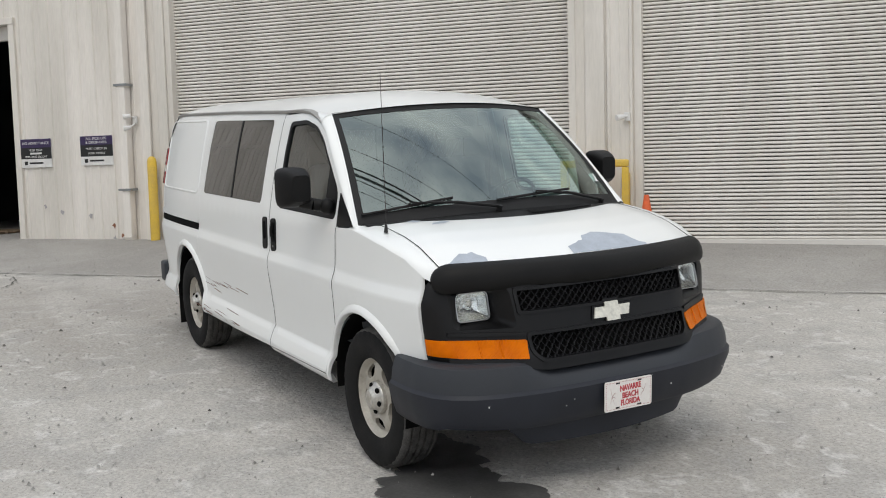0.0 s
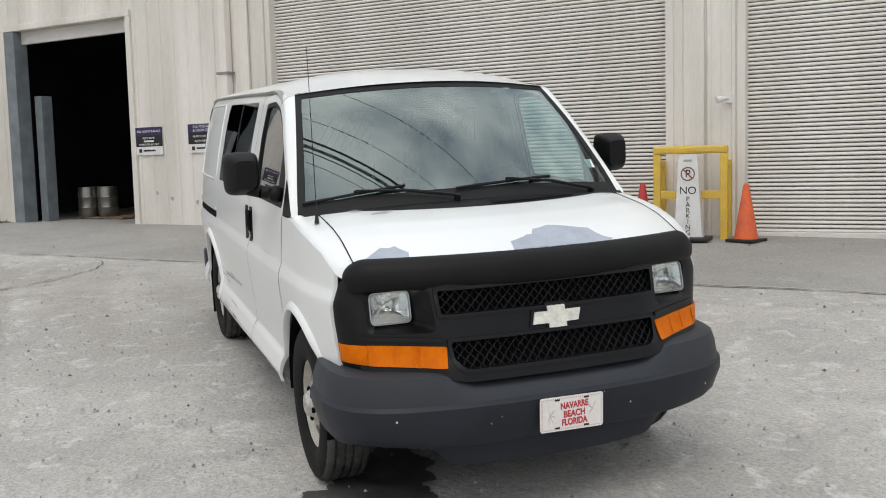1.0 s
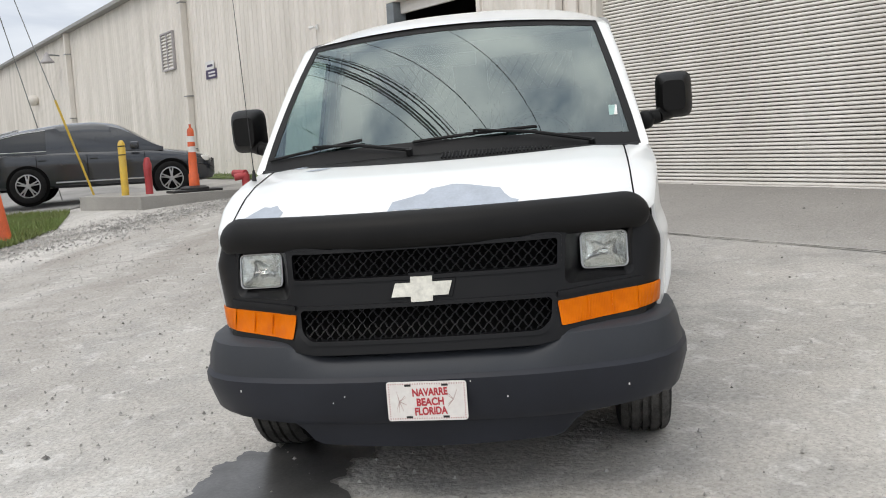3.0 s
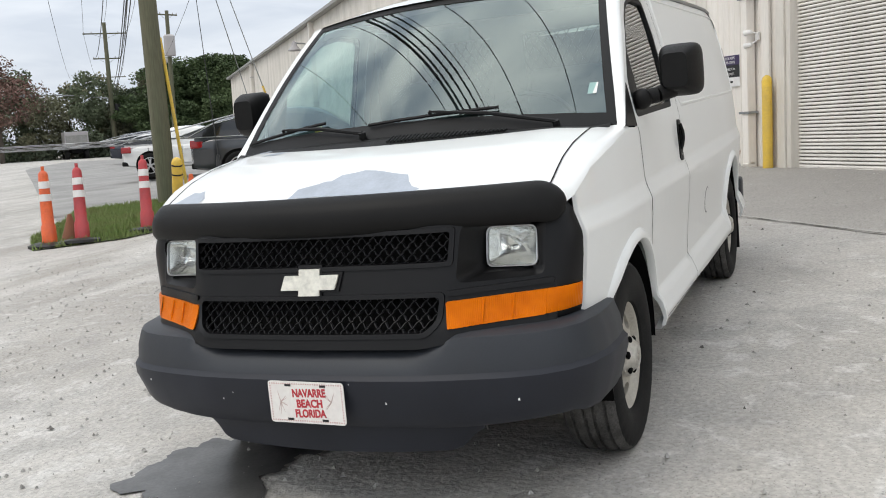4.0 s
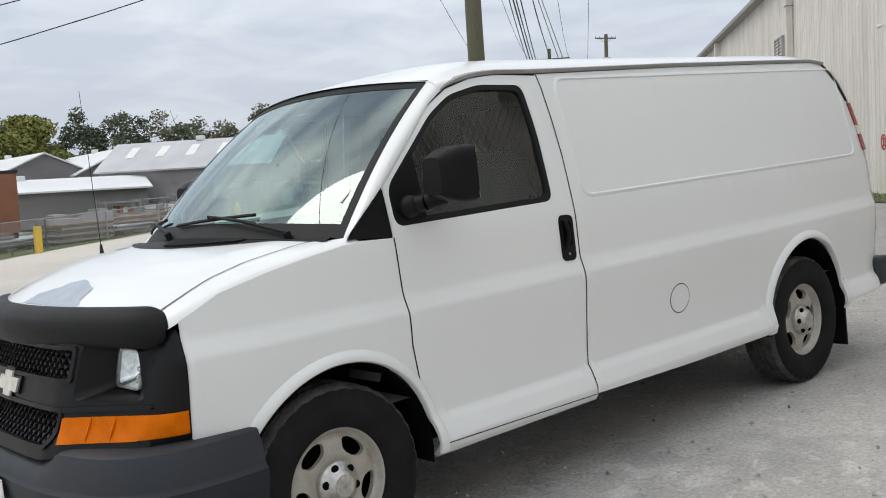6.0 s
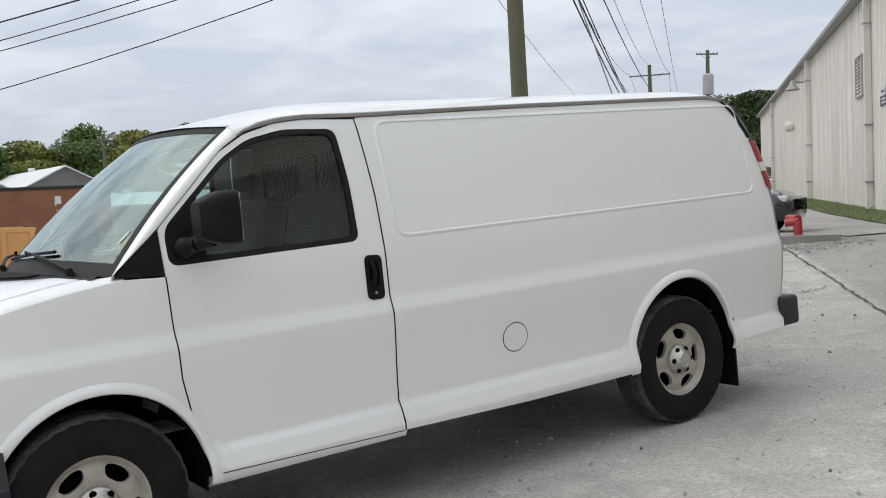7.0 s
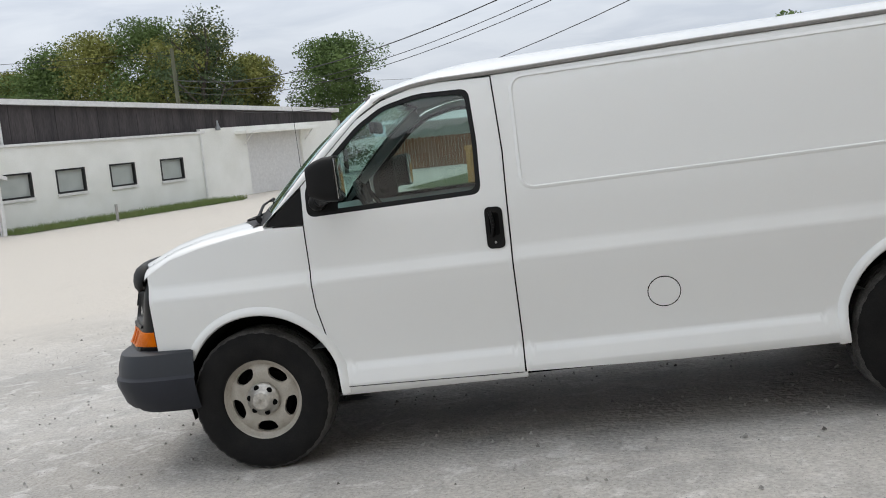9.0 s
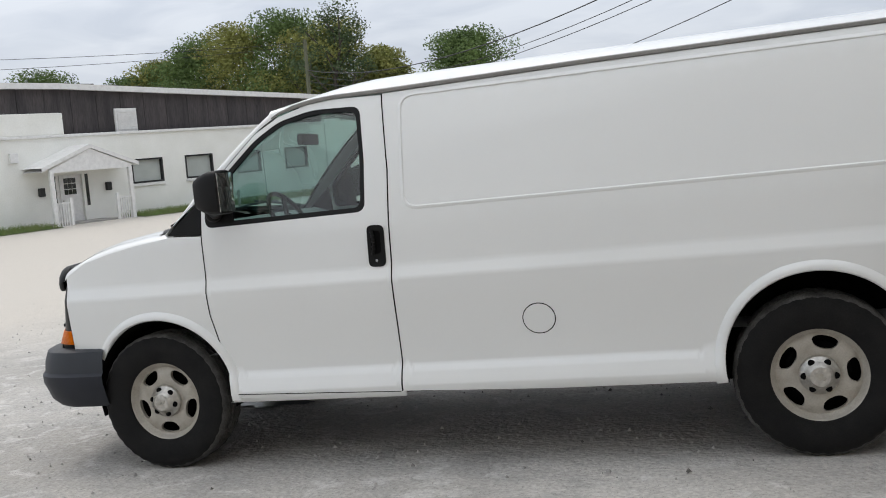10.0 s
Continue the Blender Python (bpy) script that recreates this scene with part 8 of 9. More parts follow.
part("transformer", lathe(bmesh.new(), [(0.001, 0), (0.36, 0.02), (0.38, 0.1), (0.38, 1.35), (0.30, 1.45), (0.001, 1.5)], 18, "z", Matrix.Translation((0.65, 0.60, 10.4)) @ Matrix.Scale(1.55, 4)), M["greywall"], pole3, "grey transformer can")
part("bracket", boxm(0.05, 0.6, 0.05, 0.6, 11.2, 11.4), M["galv"], pole3, smooth=False)
part("floodlight", boxm(-1.3, -0.7, -1.5, -0.9, 10.0, 10.5, bevel=0.06), M["greywall"], pole3)
part("floodlight_arm", rod(bmesh.new(), (0, 0, 9.4), (-0.9, -1.1, 10.1), 0.06, 6), M["galv"], pole3)
utility_pole(-19.9, -72.8, 7.4, 0.17, "thin dark utility pole among the sheds", ((6.9, 1.3, 50),))
pole4 = utility_pole(22.6, -54.4, 8.4, 0.16, "wooden utility pole standing behind the office", (), z0=-0.95)
pole5 = utility_pole(19.5, 13.5, 10.5, 0.18, "wooden utility pole behind the yard", ((9.9, 1.2, 130),), z0=-0.4)


def cable(a, b, sag, r=0.012, n=26):
    a, b = Vector(a), Vector(b)
    pts = [a.lerp(b, i / n) - Vector((0, 0, sag * 4 * (i / n) * (1 - i / n))) for i in range(n + 1)]
    bm = bmesh.new()
    d = (b - a).normalized()
    side = Vector((-d.y, d.x, 0)).normalized()
    rows = [[p + side * (r * math.cos(q)) + Vector((0, 0, r * math.sin(q))) for q in lin(0, 2 * math.pi, 6)] for p in pts]
    sheet(bm, rows)
    bmesh.ops.recalc_face_normals(bm, faces=bm.faces)
    return tagged(part("overhead_cable", bm, M["cable"]), "black overhead cable slung between utility poles", "cable", "overhead cables")


P1, P2, P5, P4 = Vector((-11.9, -10.95, 0)), Vector((-84.5, -76.3, 0)), Vector((19.5, 13.5, 0)), Vector((22.6, -54.4, 0))
AX = Vector((math.cos(radians(130)), math.sin(radians(130)), 0))


def at(p, u, z):
    return p + AX * u + Vector((0, 0, z))


for u2, z2, u1, z1, r in ((-2.3, 14.6, -1.1, 11.1, 0.016), (2.3, 14.6, 1.1, 11.1, 0.016), (0.0, 15.6, 0.0, 11.6, 0.016), (1.4, 11.7, 0.25, 9.4, 0.024), (-1.3, 11.7, -0.2, 9.2, 0.024), (0.2, 8.6, 0.15, 8.3, 0.024), (0.4, 8.2, 0.35, 8.1, 0.022), (0.2, 7.8, 0.15, 7.9, 0.028), (-4.0, 9.4, -2.4, 8.6, 0.010), (4.0, 9.4, 2.5, 8.4, 0.010)):
    cable(at(P2, u2, z2), at(P1, u1, z1), 1.6, r)
    cable(at(P1, u1, z1), at(P5, u1, z1 - 1.3), 0.55 if r < 0.02 else 0.75, r)
for u2, z2, r in ((-2.3, 14.6, 0.02), (2.3, 14.6, 0.02), (0.1, 8.4, 0.05)):
    cable(at(P2, u2, z2), at(Vector((-118.0, -106.0, 0)), u2 * 0.8, min(z2, 12.8)), 0.9, r)
for z1, z4, sag, r in ((8.5, 6.4, 2.3, 0.022), (8.2, 6.1, 2.5, 0.014), (7.9, 5.7, 2.4, 0.014), (7.5, 5.2, 3.1, 0.014)):
    cable(at(P1, 0.1, z1), at(P4, 0, z4), sag, r)
cable((22.6, -54.4, 8.2), (60.0, 5.0, 9.0), 1.6, 0.014)
cable((22.6, -54.4, 8.0), (64.0, 1.0, 9.0), 1.9, 0.014)
cable((22.6, -54.4, 6.4), (-19.9, -72.8, 6.9), 1.4, 0.012)
for x, y, z in ((-14.3, -9.3, 0.35), (-16.3, -11.2, 0.33)):
    ob = thing("guy_wire", "steel guy wire staying the utility pole", "guy wire", "guy wires")
    a, b = Vector((x, y, z)), Vector((-11.9, -10.95, 9.3))
    part("wire", rod(bmesh.new(), a, b, 0.010, 6), M["galv"], ob)
    if x > -15:
        part("guard", rod(bmesh.new(), a.lerp(b, 0.02), a.lerp(b, 0.24), 0.024, 8), M["yellow"], ob)

# ---------------------------------------------------------------- sheds beyond the street
def gable_shed(a, b, width, base, eave, ridge, label, wall, roof, skylights=0, openings=()):
    """A shed whose ridge runs from a to b."""
    a, b = Vector((*a, 0)), Vector((*b, 0))
    u = (b - a).normalized()
    n = Vector((-u.y, u.x, 0))
    L_, h = (b - a).length, width / 2
    m = Matrix.Translation(a) @ Matrix((u, n, (0, 0, 1))).transposed().to_4x4()
    ob = thing("shed", label, "shed", "far sheds", matrix=m)
    bm = bmesh.new()
    for x in (0, L_):
        bm.faces.new([bm.verts.new((x, y, z)) for y, z in ((-h, base), (h, base), (h, eave), (0, ridge), (-h, eave))])
    for y in (-h, h):
        bm.faces.new([bm.verts.new(p) for p in ((0, y, base), (L_, y, base), (L_, y, eave), (0, y, eave))])
    bmesh.ops.solidify(bm, geom=bm.faces[:], thickness=0.15)
    part("wall", bm, wall, ob, smooth=False)
    k = (ridge - eave) / h
    for sg in (-1, 1):
        bm = bmesh.new()
        o = 0.35
        rows = []
        for zz in (0.04, 0.16):
            rows.append([[(x, 0, ridge + zz), (x, sg * (h + o), eave - o * k + zz)] for x in (-0.3, L_ + 0.3)])
        sheet(bm, rows[1])
        sheet(bm, rows[0])
        for x in (0, 1):
            sheet(bm, [rows[0][x], rows[1][x]])
        sheet(bm, [[rows[0][0][1], rows[0][1][1]], [rows[1][0][1], rows[1][1][1]]])
        rf = part("roof", bm, roof, ob, smooth=False)
        for i in range(skylights):
            x = L_ * (i + 0.7) / (skylights + 0.4)
            bm = bmesh.new()
            sheet(bm, [[(xx, sg * y, ridge - y * k + 0.19) for y in (h * 0.2, h * 0.62)] for xx in (x - 0.35, x + 0.35)])
            part("skylight", bm, M["white_plain"], rf, smooth=False)
    for (fx, s0, s1, z0, z1, mm) in openings:
        x = -0.01 if fx == 0 else L_ + 0.01
        part("door" if z0 < base + 0.3 else "window", boxm(x - 0.09, x + 0.09, s0, s1, z0, z1), mm, ob, smooth=False)
    part("roof_vent", boxm(L_ * 0.5 - 0.3, L_ * 0.5 + 0.3, -0.25, 0.25, ridge + 0.1, ridge + 0.45, bevel=0.05), M["white_plain"], ob, smooth=False)
    return ob


pale_grey = mat("mauve_grey_sheet_wall", (0.62, 0.585, 0.605), 0.7, var=0.05, scale=0.6, stretch=(1, 1, 0.2))
roofing = mat("grey_metal_roofing", (0.50, 0.505, 0.52), 0.5, 0.1, var=0.08, scale=0.5, tint=(0.42, 0.42, 0.43))
white_roof = mat("white_coated_roofing", (0.70, 0.71, 0.71), 0.5, var=0.05, scale=0.4)
sh = gable_shed((-37.2, -60.4), (-28.6, -70.6), 7.4, -0.2, 3.0, 5.0, "mauve-grey gabled shed with skylights in its metal roof", pale_grey, roofing, 5, ((0, -1.6, -0.4, 0.6, 1.9, M["rust"]), (0, 1.6, 2.0, 2.6, 2.9, M["black"]), (0, -2.6, -2.3, 2.6, 2.9, M["black"])))
for ax, ay, rz, wd in ((-18.2, -78.4, 5.1, 8.2), (-24.6, -76.6, 4.8, 8.0), (-30.7, -74.4, 5.0, 8.2), (-11.2, -81.0, 5.1, 8.2)):
    d = Vector((ax - 1, ay - 4)).normalized()
    gable_shed((ax, ay), (ax + d.x * 24 + 6, ay + d.y * 24), wd, -0.8, 3.0, rz, "long grey gabled shed in a row of alike sheds", M["greywall"], white_roof, 0, ((0, -1.0, -0.5, 0.8, 1.3, M["black"]),))
gable_shed((1.2, -84.4), (14.0, -84.2), 9.0, -0.9, 2.6, 5.0, "low shed with a white metal roof", M["white_plain"], white_roof, 0)
gable_shed((-12.0, -70.0), (-28.0, -66.0), 6.0, -0.8, 1.7, 2.5, "low lean-to with a white roof before the sheds", M["greywall"], white_roof, 0)

# brown container with scrawled marks, tan plywood skip, fence and yard goods
ob = thing("shipping_container", "brown container with white scrawled marks", "container", matrix=Matrix.Translation((-8.2, -41.2, -0.6)) @ Matrix.Rotation(radians(168), 4, "Z"))
part("body", boxm(-3.2, 3.2, -1.2, 1.2, 0.6, 3.15, bevel=0.03), M["rust"], ob, smooth=False)
part("top_rail", boxm(-3.25, 3.25, -1.25, 1.25, 3.15, 3.27), M["black"], ob, smooth=False)
part("skid", boxm(-3.1, 3.1, -1.1, 1.1, 0.0, 0.6), M["dark"], ob, smooth=False)
rng = random.Random(8)
bm = bmesh.new()
for k in range(14):
    u, z = 1.2 + rng.uniform(-0.6, 1.3), rng.uniform(1.1, 2.7)
    box(bm, u, u + rng.choice((0.06, 0.25)), -1.212, -1.204, z, z + rng.choice((0.06, 0.35)))
    box(bm, u - 0.6, u - 0.6 + rng.choice((0.06, 0.25)), 1.204, 1.212, z, z + rng.choice((0.06, 0.35)))
part("scrawl", bm, M["white_plain"], ob, "white scrawled marks", smooth=False)
SKIP_Z = gz(-1.7, -24.9)
ob = thing("waste_skip", "long tan steel waste skip with upright ribs", "skip", matrix=Matrix.Translation((-1.72, -24.9, SKIP_Z)) @ Matrix.Rotation(radians(178), 4, "Z"))
bm = bmesh.new()
for q in ((-3.0, 3.0, -1.1, -1.04, 0.12, 1.80), (-3.0, 3.0, 1.04, 1.1, 0.12, 1.80), (-3.0, -2.94, -1.04, 1.04, 0.12, 1.80), (2.94, 3.0, -1.04, 1.04, 0.12, 1.80), (-2.94, 2.94, -1.04, 1.04, 0.12, 0.2)):
    box(bm, *q)
part("body", bm, M["skip"], ob, smooth=False)
for d in (-1.07, 1.07):
    part("top_rail", boxm(-3.04, 3.04, d - 0.07, d + 0.07, 1.76, 1.88, bevel=0.015), M["skip"], ob, smooth=False)
    for u in lin(-2.92, 2.92, 9):
        part("rib", boxm(u - 0.07, u + 0.07, min(d, d * 1.09), max(d, d * 1.09), 0.12, 1.77, bevel=0.012), M["skip"], ob, smooth=False)
part("skid", boxm(-2.9, 2.9, -0.8, 0.8, 0.0, 0.12), M["dark"], ob, smooth=False)
part("notice", boxm(-2.35, -2.0, 1.165, 1.175, 1.30, 1.62), M["white_plain"], ob, smooth=False)

chain = bpy.data.materials.new("chain_link_mesh")
chain.use_nodes = True
nt = chain.node_tree
tr, mx = nt.nodes.new("ShaderNodeBsdfTransparent"), nt.nodes.new("ShaderNodeMixShader")
mx.inputs[0].default_value = 0.26
pb = nt.nodes["Principled BSDF"]
pb.inputs["Base Color"].default_value = (0.33, 0.34, 0.34, 1)
pb.inputs["Roughness"].default_value = 0.5
nt.links.new(tr.outputs[0], mx.inputs[1])
nt.links.new(pb.outputs[0], mx.inputs[2])
nt.links.new(mx.outputs[0], nt.nodes["Material Output"].inputs["Surface"])


def chain_fence(pts, h=1.9, barbed=True, label="galvanised chain-link fence with barbed wire arms"):
    ob = thing("chain_fence", label, "fence")
    for a, b in zip(pts, pts[1:]):
        n = max(1, int(math.dist(a, b) / 3.0))
        prev = None
        for i in range(n + 1):
            x, y = a[0] + (b[0] - a[0]) * i / n, a[1] + (b[1] - a[1]) * i / n
            z = gz(x, y)
            part("post", rod(bmesh.new(), (x, y, z - 0.1), (x, y, z + h), 0.035, 6), M["galv"], ob)
            if barbed:
                part("barb_arm", rod(bmesh.new(), (x, y, z + h), (x - 0.22, y + 0.18, z + h + 0.35), 0.02, 5), M["galv"], ob)
            if prev:
                part("rail", rod(bmesh.new(), (prev[0], prev[1], prev[2] + h), (x, y, z + h), 0.025, 5), M["galv"], ob)
                bm = bmesh.new()
                sheet(bm, [[(prev[0], prev[1], prev[2] + 0.03), (x, y, z + 0.03)], [(prev[0], prev[1], prev[2] + h), (x, y, z + h)]])
                part("mesh_panel", bm, chain, ob, smooth=False)
            prev = (x, y, z)


chain_fence([(-20.6, -41.3), (-33.8, -51.8), (-51.8, -64.2), (-62.0, -73.0)])
chain_fence([(-4.0, -31.5), (-11.0, -36.0), (-20.6, -41.3)], 1.25, False, "low steel rail fence round the storage yard")

rng = random.Random(41)


def yard_stack(x, y, yaw, k):
    z = gz(x, y)
    m = Matrix.Translation((x, y, z)) @ Matrix.Rotation(radians(yaw), 4, "Z")
    if k == 0:
        ob = thing("pipe_stack", "stack of pale steel tubes on bearers", "pipe stack", "yard stacks", matrix=m)
        for u in (-1.4, 1.4):
            part("bearer", boxm(u - 0.08, u + 0.08, -0.6, 0.6, 0, 0.2), M["wood"], ob, smooth=False)
        for i in range(5):
            for j in range(2):
                part("tube", rod(bmesh.new(), (-2.0 + rng.uniform(-0.2, 0.2), -0.42 + i * 0.2 + j * 0.1, 0.28 + j * 0.17), (2.0, -0.42 + i * 0.2 + j * 0.1, 0.28 + j * 0.17), 0.075, 8), M["metal"] if (i + j) % 3 else M["white_plain"], ob)
    elif k == 1:
        ob = thing("plank_stack", "stack of weathered grey-brown planks", "planks", "yard stacks", matrix=m)
        for j in range(6):
            part("plank_layer", boxm(-1.5 + rng.uniform(-0.1, 0.1), 1.5 + rng.uniform(-0.1, 0.1), -0.6, 0.6, 0.1 + j * 0.13, 0.21 + j * 0.13), M["wood"] if j % 2 else M["conc"], ob, smooth=False)
        part("bearer", boxm(-1.3, -1.1, -0.6, 0.6, 0, 0.1), M["wood"], ob, smooth=False)
    elif k == 2:
        ob = thing("steel_rack", "grey steel storage rack with mixed goods", "rack", "yard racks", matrix=m)
        for u in (-1.2, 1.2):
            for d in (-0.4, 0.4):
                part("upright", boxm(u - 0.04, u + 0.04, d - 0.04, d + 0.04, 0, 1.7), M["galv"], ob, smooth=False)
        for zz in (0.3, 0.95, 1.55):
            part("shelf", boxm(-1.2, 1.2, -0.42, 0.42, zz, zz + 0.06), M["galv"], ob, smooth=False)
        for j in range(5):
            u, zz = rng.uniform(-1.0, 0.6), rng.choice((0.36, 1.01))
            part("crate", boxm(u, u + rng.uniform(0.25, 0.5), -0.3, 0.3, zz, zz + rng.uniform(0.2, 0.45), bevel=0.01), rng.choice((M["white_plain"], M["black"], M["rail"], M["rust"])), ob, smooth=False)
    else:
        ob = thing("machine_crate", "grey boxed machine on a skid", "crate", "yard crates", matrix=m)
        h = rng.uniform(0.8, 1.5)
        part("body", boxm(-0.6, 0.6, -0.5, 0.5, 0.12, h, bevel=0.04), rng.choice((M["greywall"], M["white_plain"], M["jamb"], M["black"])), ob, smooth=False)
        part("skid", boxm(-0.6, 0.6, -0.5, 0.5, 0, 0.12), M["wood"], ob, smooth=False)
        part("lid", boxm(-0.45, 0.2, -0.3, 0.3, h, h + 0.15, bevel=0.02), M["rail"], ob, smooth=False)


for i in range(46):
    t = rng.random()
    back = rng.uniform(2.0, 11.0)
    x, y = -21 - 30 * t, -42 - 21.5 * t
    yard_stack(x + 0.45 * back, y - 0.8 * back - 1.0, rng.uniform(0, 180), rng.choice((0, 1, 2, 3, 3)))
for i in range(26):
    t = rng.random()
    x, y = -5 - 15 * t, -33.5 - 8.5 * t
    yard_stack(x + rng.uniform(-1, 2.5), y - rng.uniform(0.8, 5.5), 30 + rng.uniform(-15, 15), rng.choice((0, 0, 1, 2, 3)))
for x, y in ((-6.22, -26.85), (-9.83, -33.32)):
    tagged(part("wooden_post", boxm(-0.12, 0.12, -0.12, 0.12, -0.1, 1.0, bevel=0.015), M["yellow"], smooth=False, matrix=Matrix.Translation((x, y, gz(x, y)))), "short square yellow guard post", "post", "guard posts")
ob = thing("fire_hydrant", "yellow fire hydrant before the fence", "hydrant", matrix=Matrix.Translation((-23.9, -45.4 + 1.6, gz(-23.9, -44))))
part("barrel", lathe(bmesh.new(), [(0.17, 0.0), (0.17, 0.06), (0.13, 0.08), (0.13, 0.55), (0.17, 0.58), (0.17, 0.63), (0.14, 0.68), (0.08, 0.78), (0.04, 0.86), (0.001, 0.87)], 16, "z"), M["yellow"], ob)
part("nozzle", rod(bmesh.new(), (-0.22, 0, 0.45), (0.22, 0, 0.45), 0.07, 10), M["yellow"], ob)
part("nozzle", rod(bmesh.new(), (0, 0, 0.45), (0.1, 0.2, 0.45), 0.09, 10), M["yellow"], ob)
ob = thing("board_fence", "red-brown board fence beyond the verge", "fence", matrix=Matrix.Translation((7.8, -63.9, gz(7.8, -63.9))) @ Matrix.Rotation(radians(20), 4, "Z"))
for k in range(24):
    part("board", boxm(-3 + k * 0.25, -2.78 + k * 0.25, -0.02, 0.02, 0, 2.2 + 0.03 * math.sin(k * 3)), M["rust"], ob, smooth=False)
ob = thing("concrete_block", "pale grey concrete barrier beside the street", "barrier", matrix=Matrix.Translation((-52.0, -62.5, 0.1)) @ Matrix.Rotation(radians(38), 4, "Z"))
part("body", boxm(-3, 3, -0.4, 0.4, 0, 1.3, bevel=0.1), M["conc"], ob, smooth=False)
p = OM @ Vector((9.6, 2.4, 0))
tagged(part("stub_post", boxm(-0.05, 0.05, -0.05, 0.05, -0.1, 0.75, bevel=0.01), M["conc"], smooth=False, matrix=Matrix.Translation((17.9, -34.3, -0.95))), "short pale post standing in the verge", "post")


# ---------------------------------------------------------------- trees
def leaves(vs, fs, c, rx, rz, count, size, rng):
    """Adds count small leaf quads in an ellipsoid clump."""
    g = np.random.default_rng(rng.randrange(1 << 30))
    d = g.normal(size=(count, 3))
    d *= (g.random((count, 1)) ** 0.45) / np.linalg.norm(d, axis=1, keepdims=True)
    p = np.array([c[0], c[1], c[2]]) + d * np.array([rx, rx, rz])
    a = g.normal(size=(count, 3)) * np.array([1, 1, 0.7])
    a /= np.linalg.norm(a, axis=1, keepdims=True)
    b = np.cross(a, g.normal(size=(count, 3)))
    b /= np.linalg.norm(b, axis=1, keepdims=True)
    s = size * g.uniform(0.6, 1.4, (count, 1))
    base = len(vs)
    vs.extend(np.stack([p - a * s, p + b * s * 0.55, p + a * s, p - b * s * 0.55], 1).reshape(-1, 3).tolist())
    fs.extend((base + np.arange(count * 4).reshape(-1, 4)).tolist())


def branchy(bm, base, top, r, rng, n=9, spread=0.45, twigs=3):
    """Trunk with limbs and twigs; gives the limbs' tips."""
    base, top = Vector(base), Vector(top)
    h = (top - base).length
    pts = [base.lerp(top, i / 5) + Vector((rng.uniform(-1, 1), rng.uniform(-1, 1), 0)) * (h * 0.012 * i) for i in range(6)]
    for i in range(5):
        rod(bm, pts[i], pts[i + 1], r * (1 - i * 0.17), 7, r * (1 - (i + 1) * 0.17))
    tips = [pts[-1]]
    for k in range(n):
        t = 0.3 + 0.65 * k / n
        s = base.lerp(top, t)
        a = k * 2.4 + rng.uniform(-0.4, 0.4)
        ln = h * spread * (1.15 - t) * rng.uniform(0.7, 1.1)
        e = s + Vector((math.cos(a) * ln, math.sin(a) * ln, ln * rng.uniform(0.5, 1.1)))
        rod(bm, s, e, r * 0.36 * (1.1 - t * 0.6), 5, r * 0.12)
        tips.append(e)
        for j in range(twigs):
            q = s.lerp(e, rng.uniform(0.4, 0.95))
            w = q + Vector((rng.gauss(0, 1), rng.gauss(0, 1), abs(rng.gauss(0.7, 0.6)))).normalized() * ln * rng.uniform(0.25, 0.5)
            rod(bm, q, w, r * 0.10, 4, r * 0.03)
            tips.append(w)
    return tips


def tree(x, y, top, spread, material, seed, label, leafy=1.0, low=0.25, size=0.10, name="tree", z0=None):
    rng = random.Random(seed)
    z0 = gz(x, y) if z0 is None else z0
    ob = thing(name, label, "tree", matrix=Matrix.Translation((x, y, z0)))
    h = top - z0
    bm = bmesh.new()
    tips = branchy(bm, (0, 0, -0.2), (rng.uniform(-0.4, 0.4), rng.uniform(-0.4, 0.4), h * 0.86), 0.10 + h * 0.014, rng, 12, 0.42)
    part("trunk", bm, M["bark"], ob)
    if leafy > 0:
        vs, fs = [], []
        for k in range(38):
            a, q = rng.uniform(0, 6.28), rng.random() ** 0.6
            t = low + (1 - low) * rng.random()
            prof = math.sin(math.pi * min(1, (t - low) / (1 - low) * 0.82 + 0.16)) ** 0.7
            c = (spread * prof * q * math.cos(a), spread * prof * q * math.sin(a), h * t * 0.93)
            leaves(vs, fs, c, spread * 0.46 * rng.uniform(0.7, 1.2), h * 0.085 * rng.uniform(0.7, 1.3), int(560 * leafy), size, rng)
        for p in tips:
            leaves(vs, fs, p, spread * 0.2, spread * 0.16, int(110 * leafy), size, rng)
        me = bpy.data.meshes.new("crown")
        me.from_pydata(vs, [], fs)
        me.materials.append(material)
        o = new("crown", me)
        o.parent = ob
    return ob


A_, B_, C_ = M["leaf_a"], M["leaf_b"], M["leaf_c"]
tree(15.0, -67.0, 9.6, 5.0, A_, 1, "rounded dark green tree beside the office's end", 1.3, 0.12)
for i, (x, y, top, sp, mm) in enumerate(((24.5, -63, 11.0, 4.6, B_), (28.5, -65, 12.6, 5.0, A_), (33, -66, 12.2, 5.2, B_), (37.5, -67, 11.2, 4.6, A_), (42.5, -69, 9.6, 4.4, B_), (46.0, -70.5, 8.8, 4.0, A_), (21.5, -66.0, 8.8, 3.0, B_), (52, -66, 9.5, 4.2, A_), (57, -60, 9.0, 4.0, B_))):
    tree(x, y, top, sp, mm, 20 + i, "leafy green tree with yellowing clumps behind the office", 1.15, 0.16)
tree(23.0, -61.0, 12.4, 2.8, C_, 40, "thin tall tree with sparse dark leaves", 0.32, 0.3)
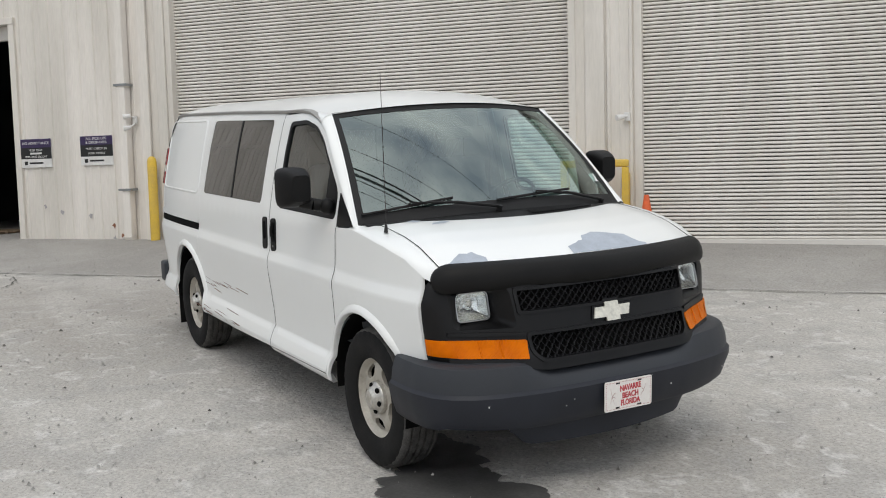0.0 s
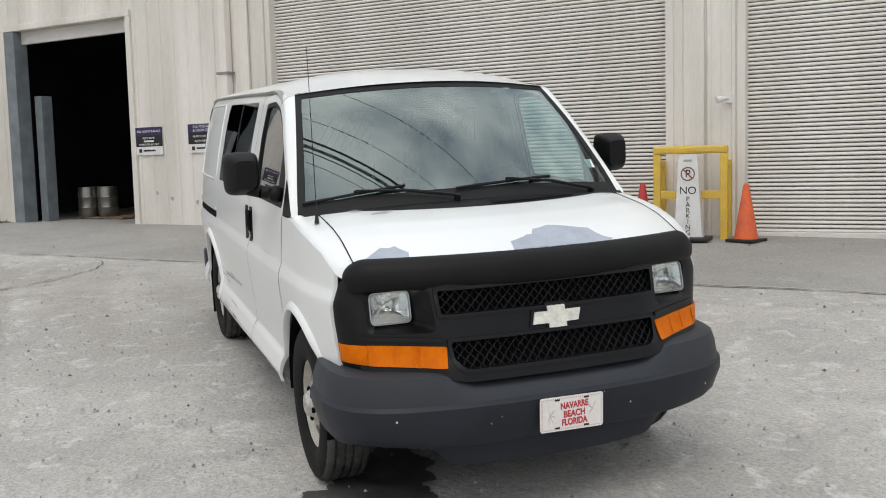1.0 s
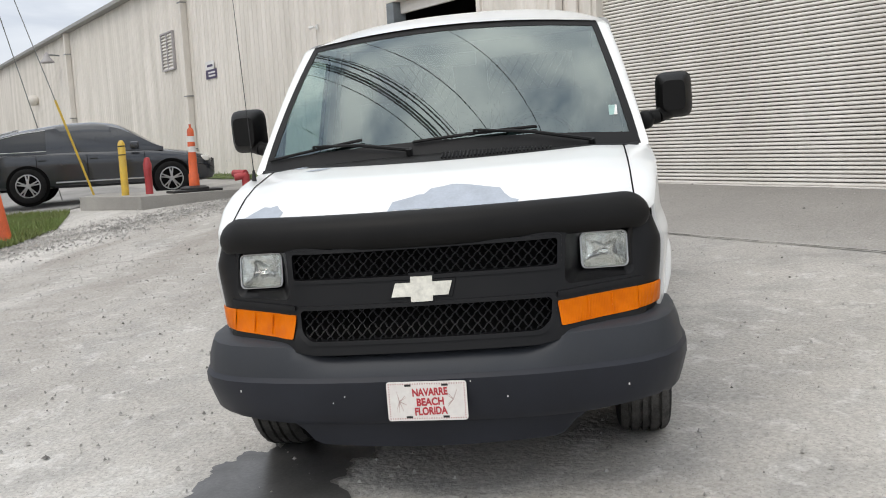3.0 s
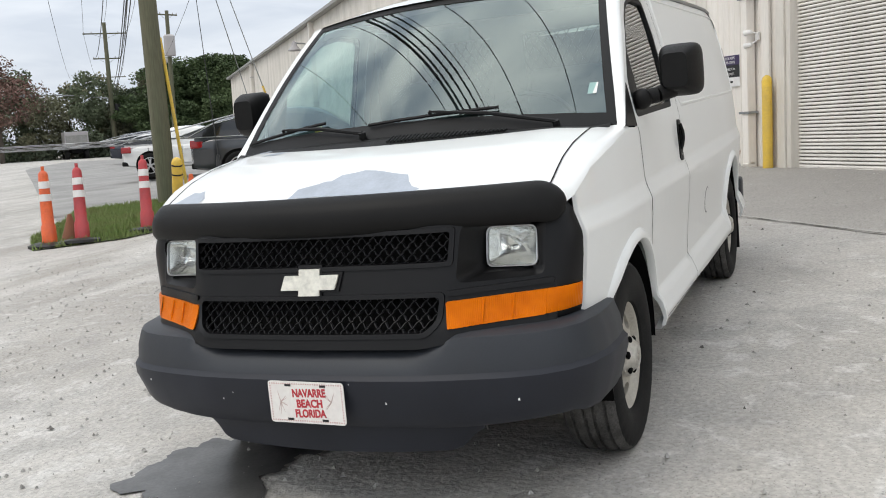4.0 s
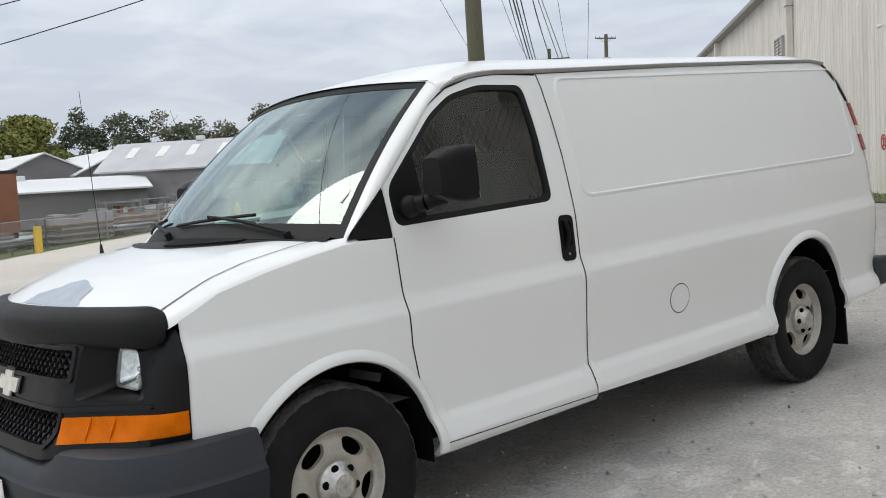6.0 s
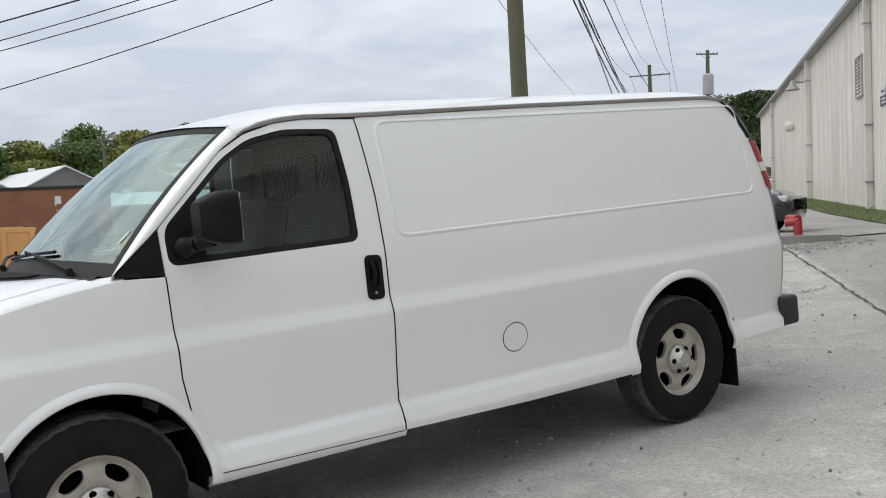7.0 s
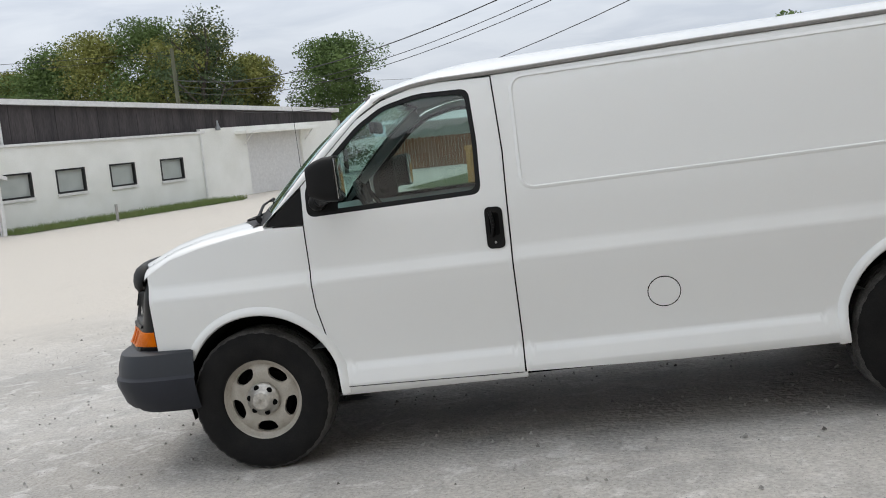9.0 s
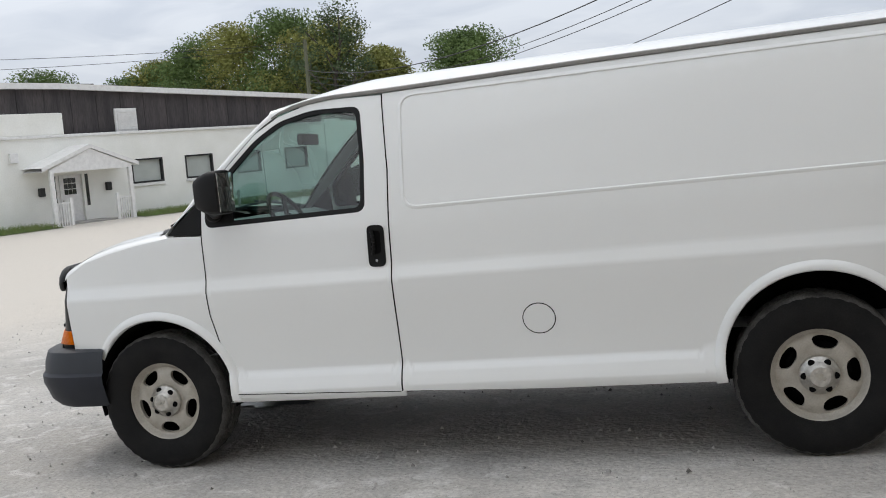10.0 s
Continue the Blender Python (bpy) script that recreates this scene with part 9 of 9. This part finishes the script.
for i, (x, y, top, sp, mm, lf) in enumerate(((-13.5, -100, 8.0, 3.0, A_, 0.0), (-15.5, -101, 9.5, 2.6, A_, 0.7), (-20.0, -103, 9.0, 4.2, B_, 1.0), (-25.5, -101, 10.2, 4.4, A_, 1.0), (-30.5, -99, 9.6, 4.2, B_, 1.0), (-6.0, -104, 7.0, 3.0, A_, 1.0), (6.6, -134, 9.2, 3.0, C_, 1.0))):
    tree(x, y, top, sp, mm, 60 + i, "bare leafless grey tree behind the sheds" if lf == 0 else "green tree behind the far sheds", lf, 0.15, 0.19)
tree(-70.7, -79, 11.4, 4.0, M["leaf_red"], 71, "thin tree with reddish autumn leaves", 0.16, 0.35, 0.16)
for i, (x, y, top, sp) in enumerate(((-90, -72, 11.6, 5.8), (-95, -69, 12.4, 6.0), (-101, -72, 11.0, 5.6), (-107, -77, 10.2, 5.8), (-97, -80, 9.6, 5.4), (-115, -80, 10.8, 6.0), (-92, -64, 11.6, 5.0))):
    tree(x, y, top, sp, C_, 80 + i, "broad dark green tree behind the far car yard", 1.3, 0.08, 0.18)


def build_wood():
    """Mixed wood along the far side of the storage yard: too many stems to count."""
    rng = random.Random(99)
    crowns = {"a": ([], []), "b": ([], []), "c": ([], [])}
    bm = bmesh.new()
    line = [(-8, -118), (-30, -108), (-52, -97), (-66, -89), (-80, -80), (-96, -76), (-112, -80), (-130, -82)]
    for a, b in zip(line, line[1:]):
        n = int(math.dist(a, b) / 1.3)
        for i in range(n):
            for row in range(2):
                t = (i + rng.random()) / n
                off = row * 5 + rng.uniform(-1.5, 2)
                x, y = a[0] + (b[0] - a[0]) * t - off * 0.5, a[1] + (b[1] - a[1]) * t - off * 0.85
                h = rng.uniform(6.8, 10.5) + row * 0.8
                key = rng.choice("aabbc")
                vs, fs = crowns[key]
                bare = rng.random() < 0.3
                if bare:
                    h *= 0.95
                    branchy(bm, (x, y, 0), (x, y, h), 0.11, rng, 7, 0.3, 3)
                for k in range(3):
                    leaves(*crowns["c"], (x + rng.uniform(-2, 2), y + rng.uniform(-2, 2), rng.uniform(0.2, 2.2)), 1.7, 1.2, 90, 0.22, rng)
                for k in range(5 if bare else 9):
                    q = rng.uniform(0.08, 0.78 if bare else 0.95)
                    w = 2.0 * (1 - 0.55 * q)
                    leaves(vs, fs, (x + rng.uniform(-w, w), y + rng.uniform(-w, w), h * q), 1.15, 0.95, 90 if bare else 150, 0.19, rng)
    me = bpy.data.meshes.new("wood")
    for key, mm in (("a", "wood_a"), ("b", "wood_b"), ("c", "wood_c")):
        m2 = bpy.data.meshes.new("wood_crowns")
        m2.from_pydata(crowns[key][0], [], crowns[key][1])
        m2.materials.append(M[mm])
        tagged(new("wood_crowns", m2), "far mixed wood with green and yellowing crowns", "wood", kind="stuff")
    tagged(part("wood_stems", bm, M["bark"]), "bare grey stems standing out of the far wood", "wood", kind="stuff")


build_wood()
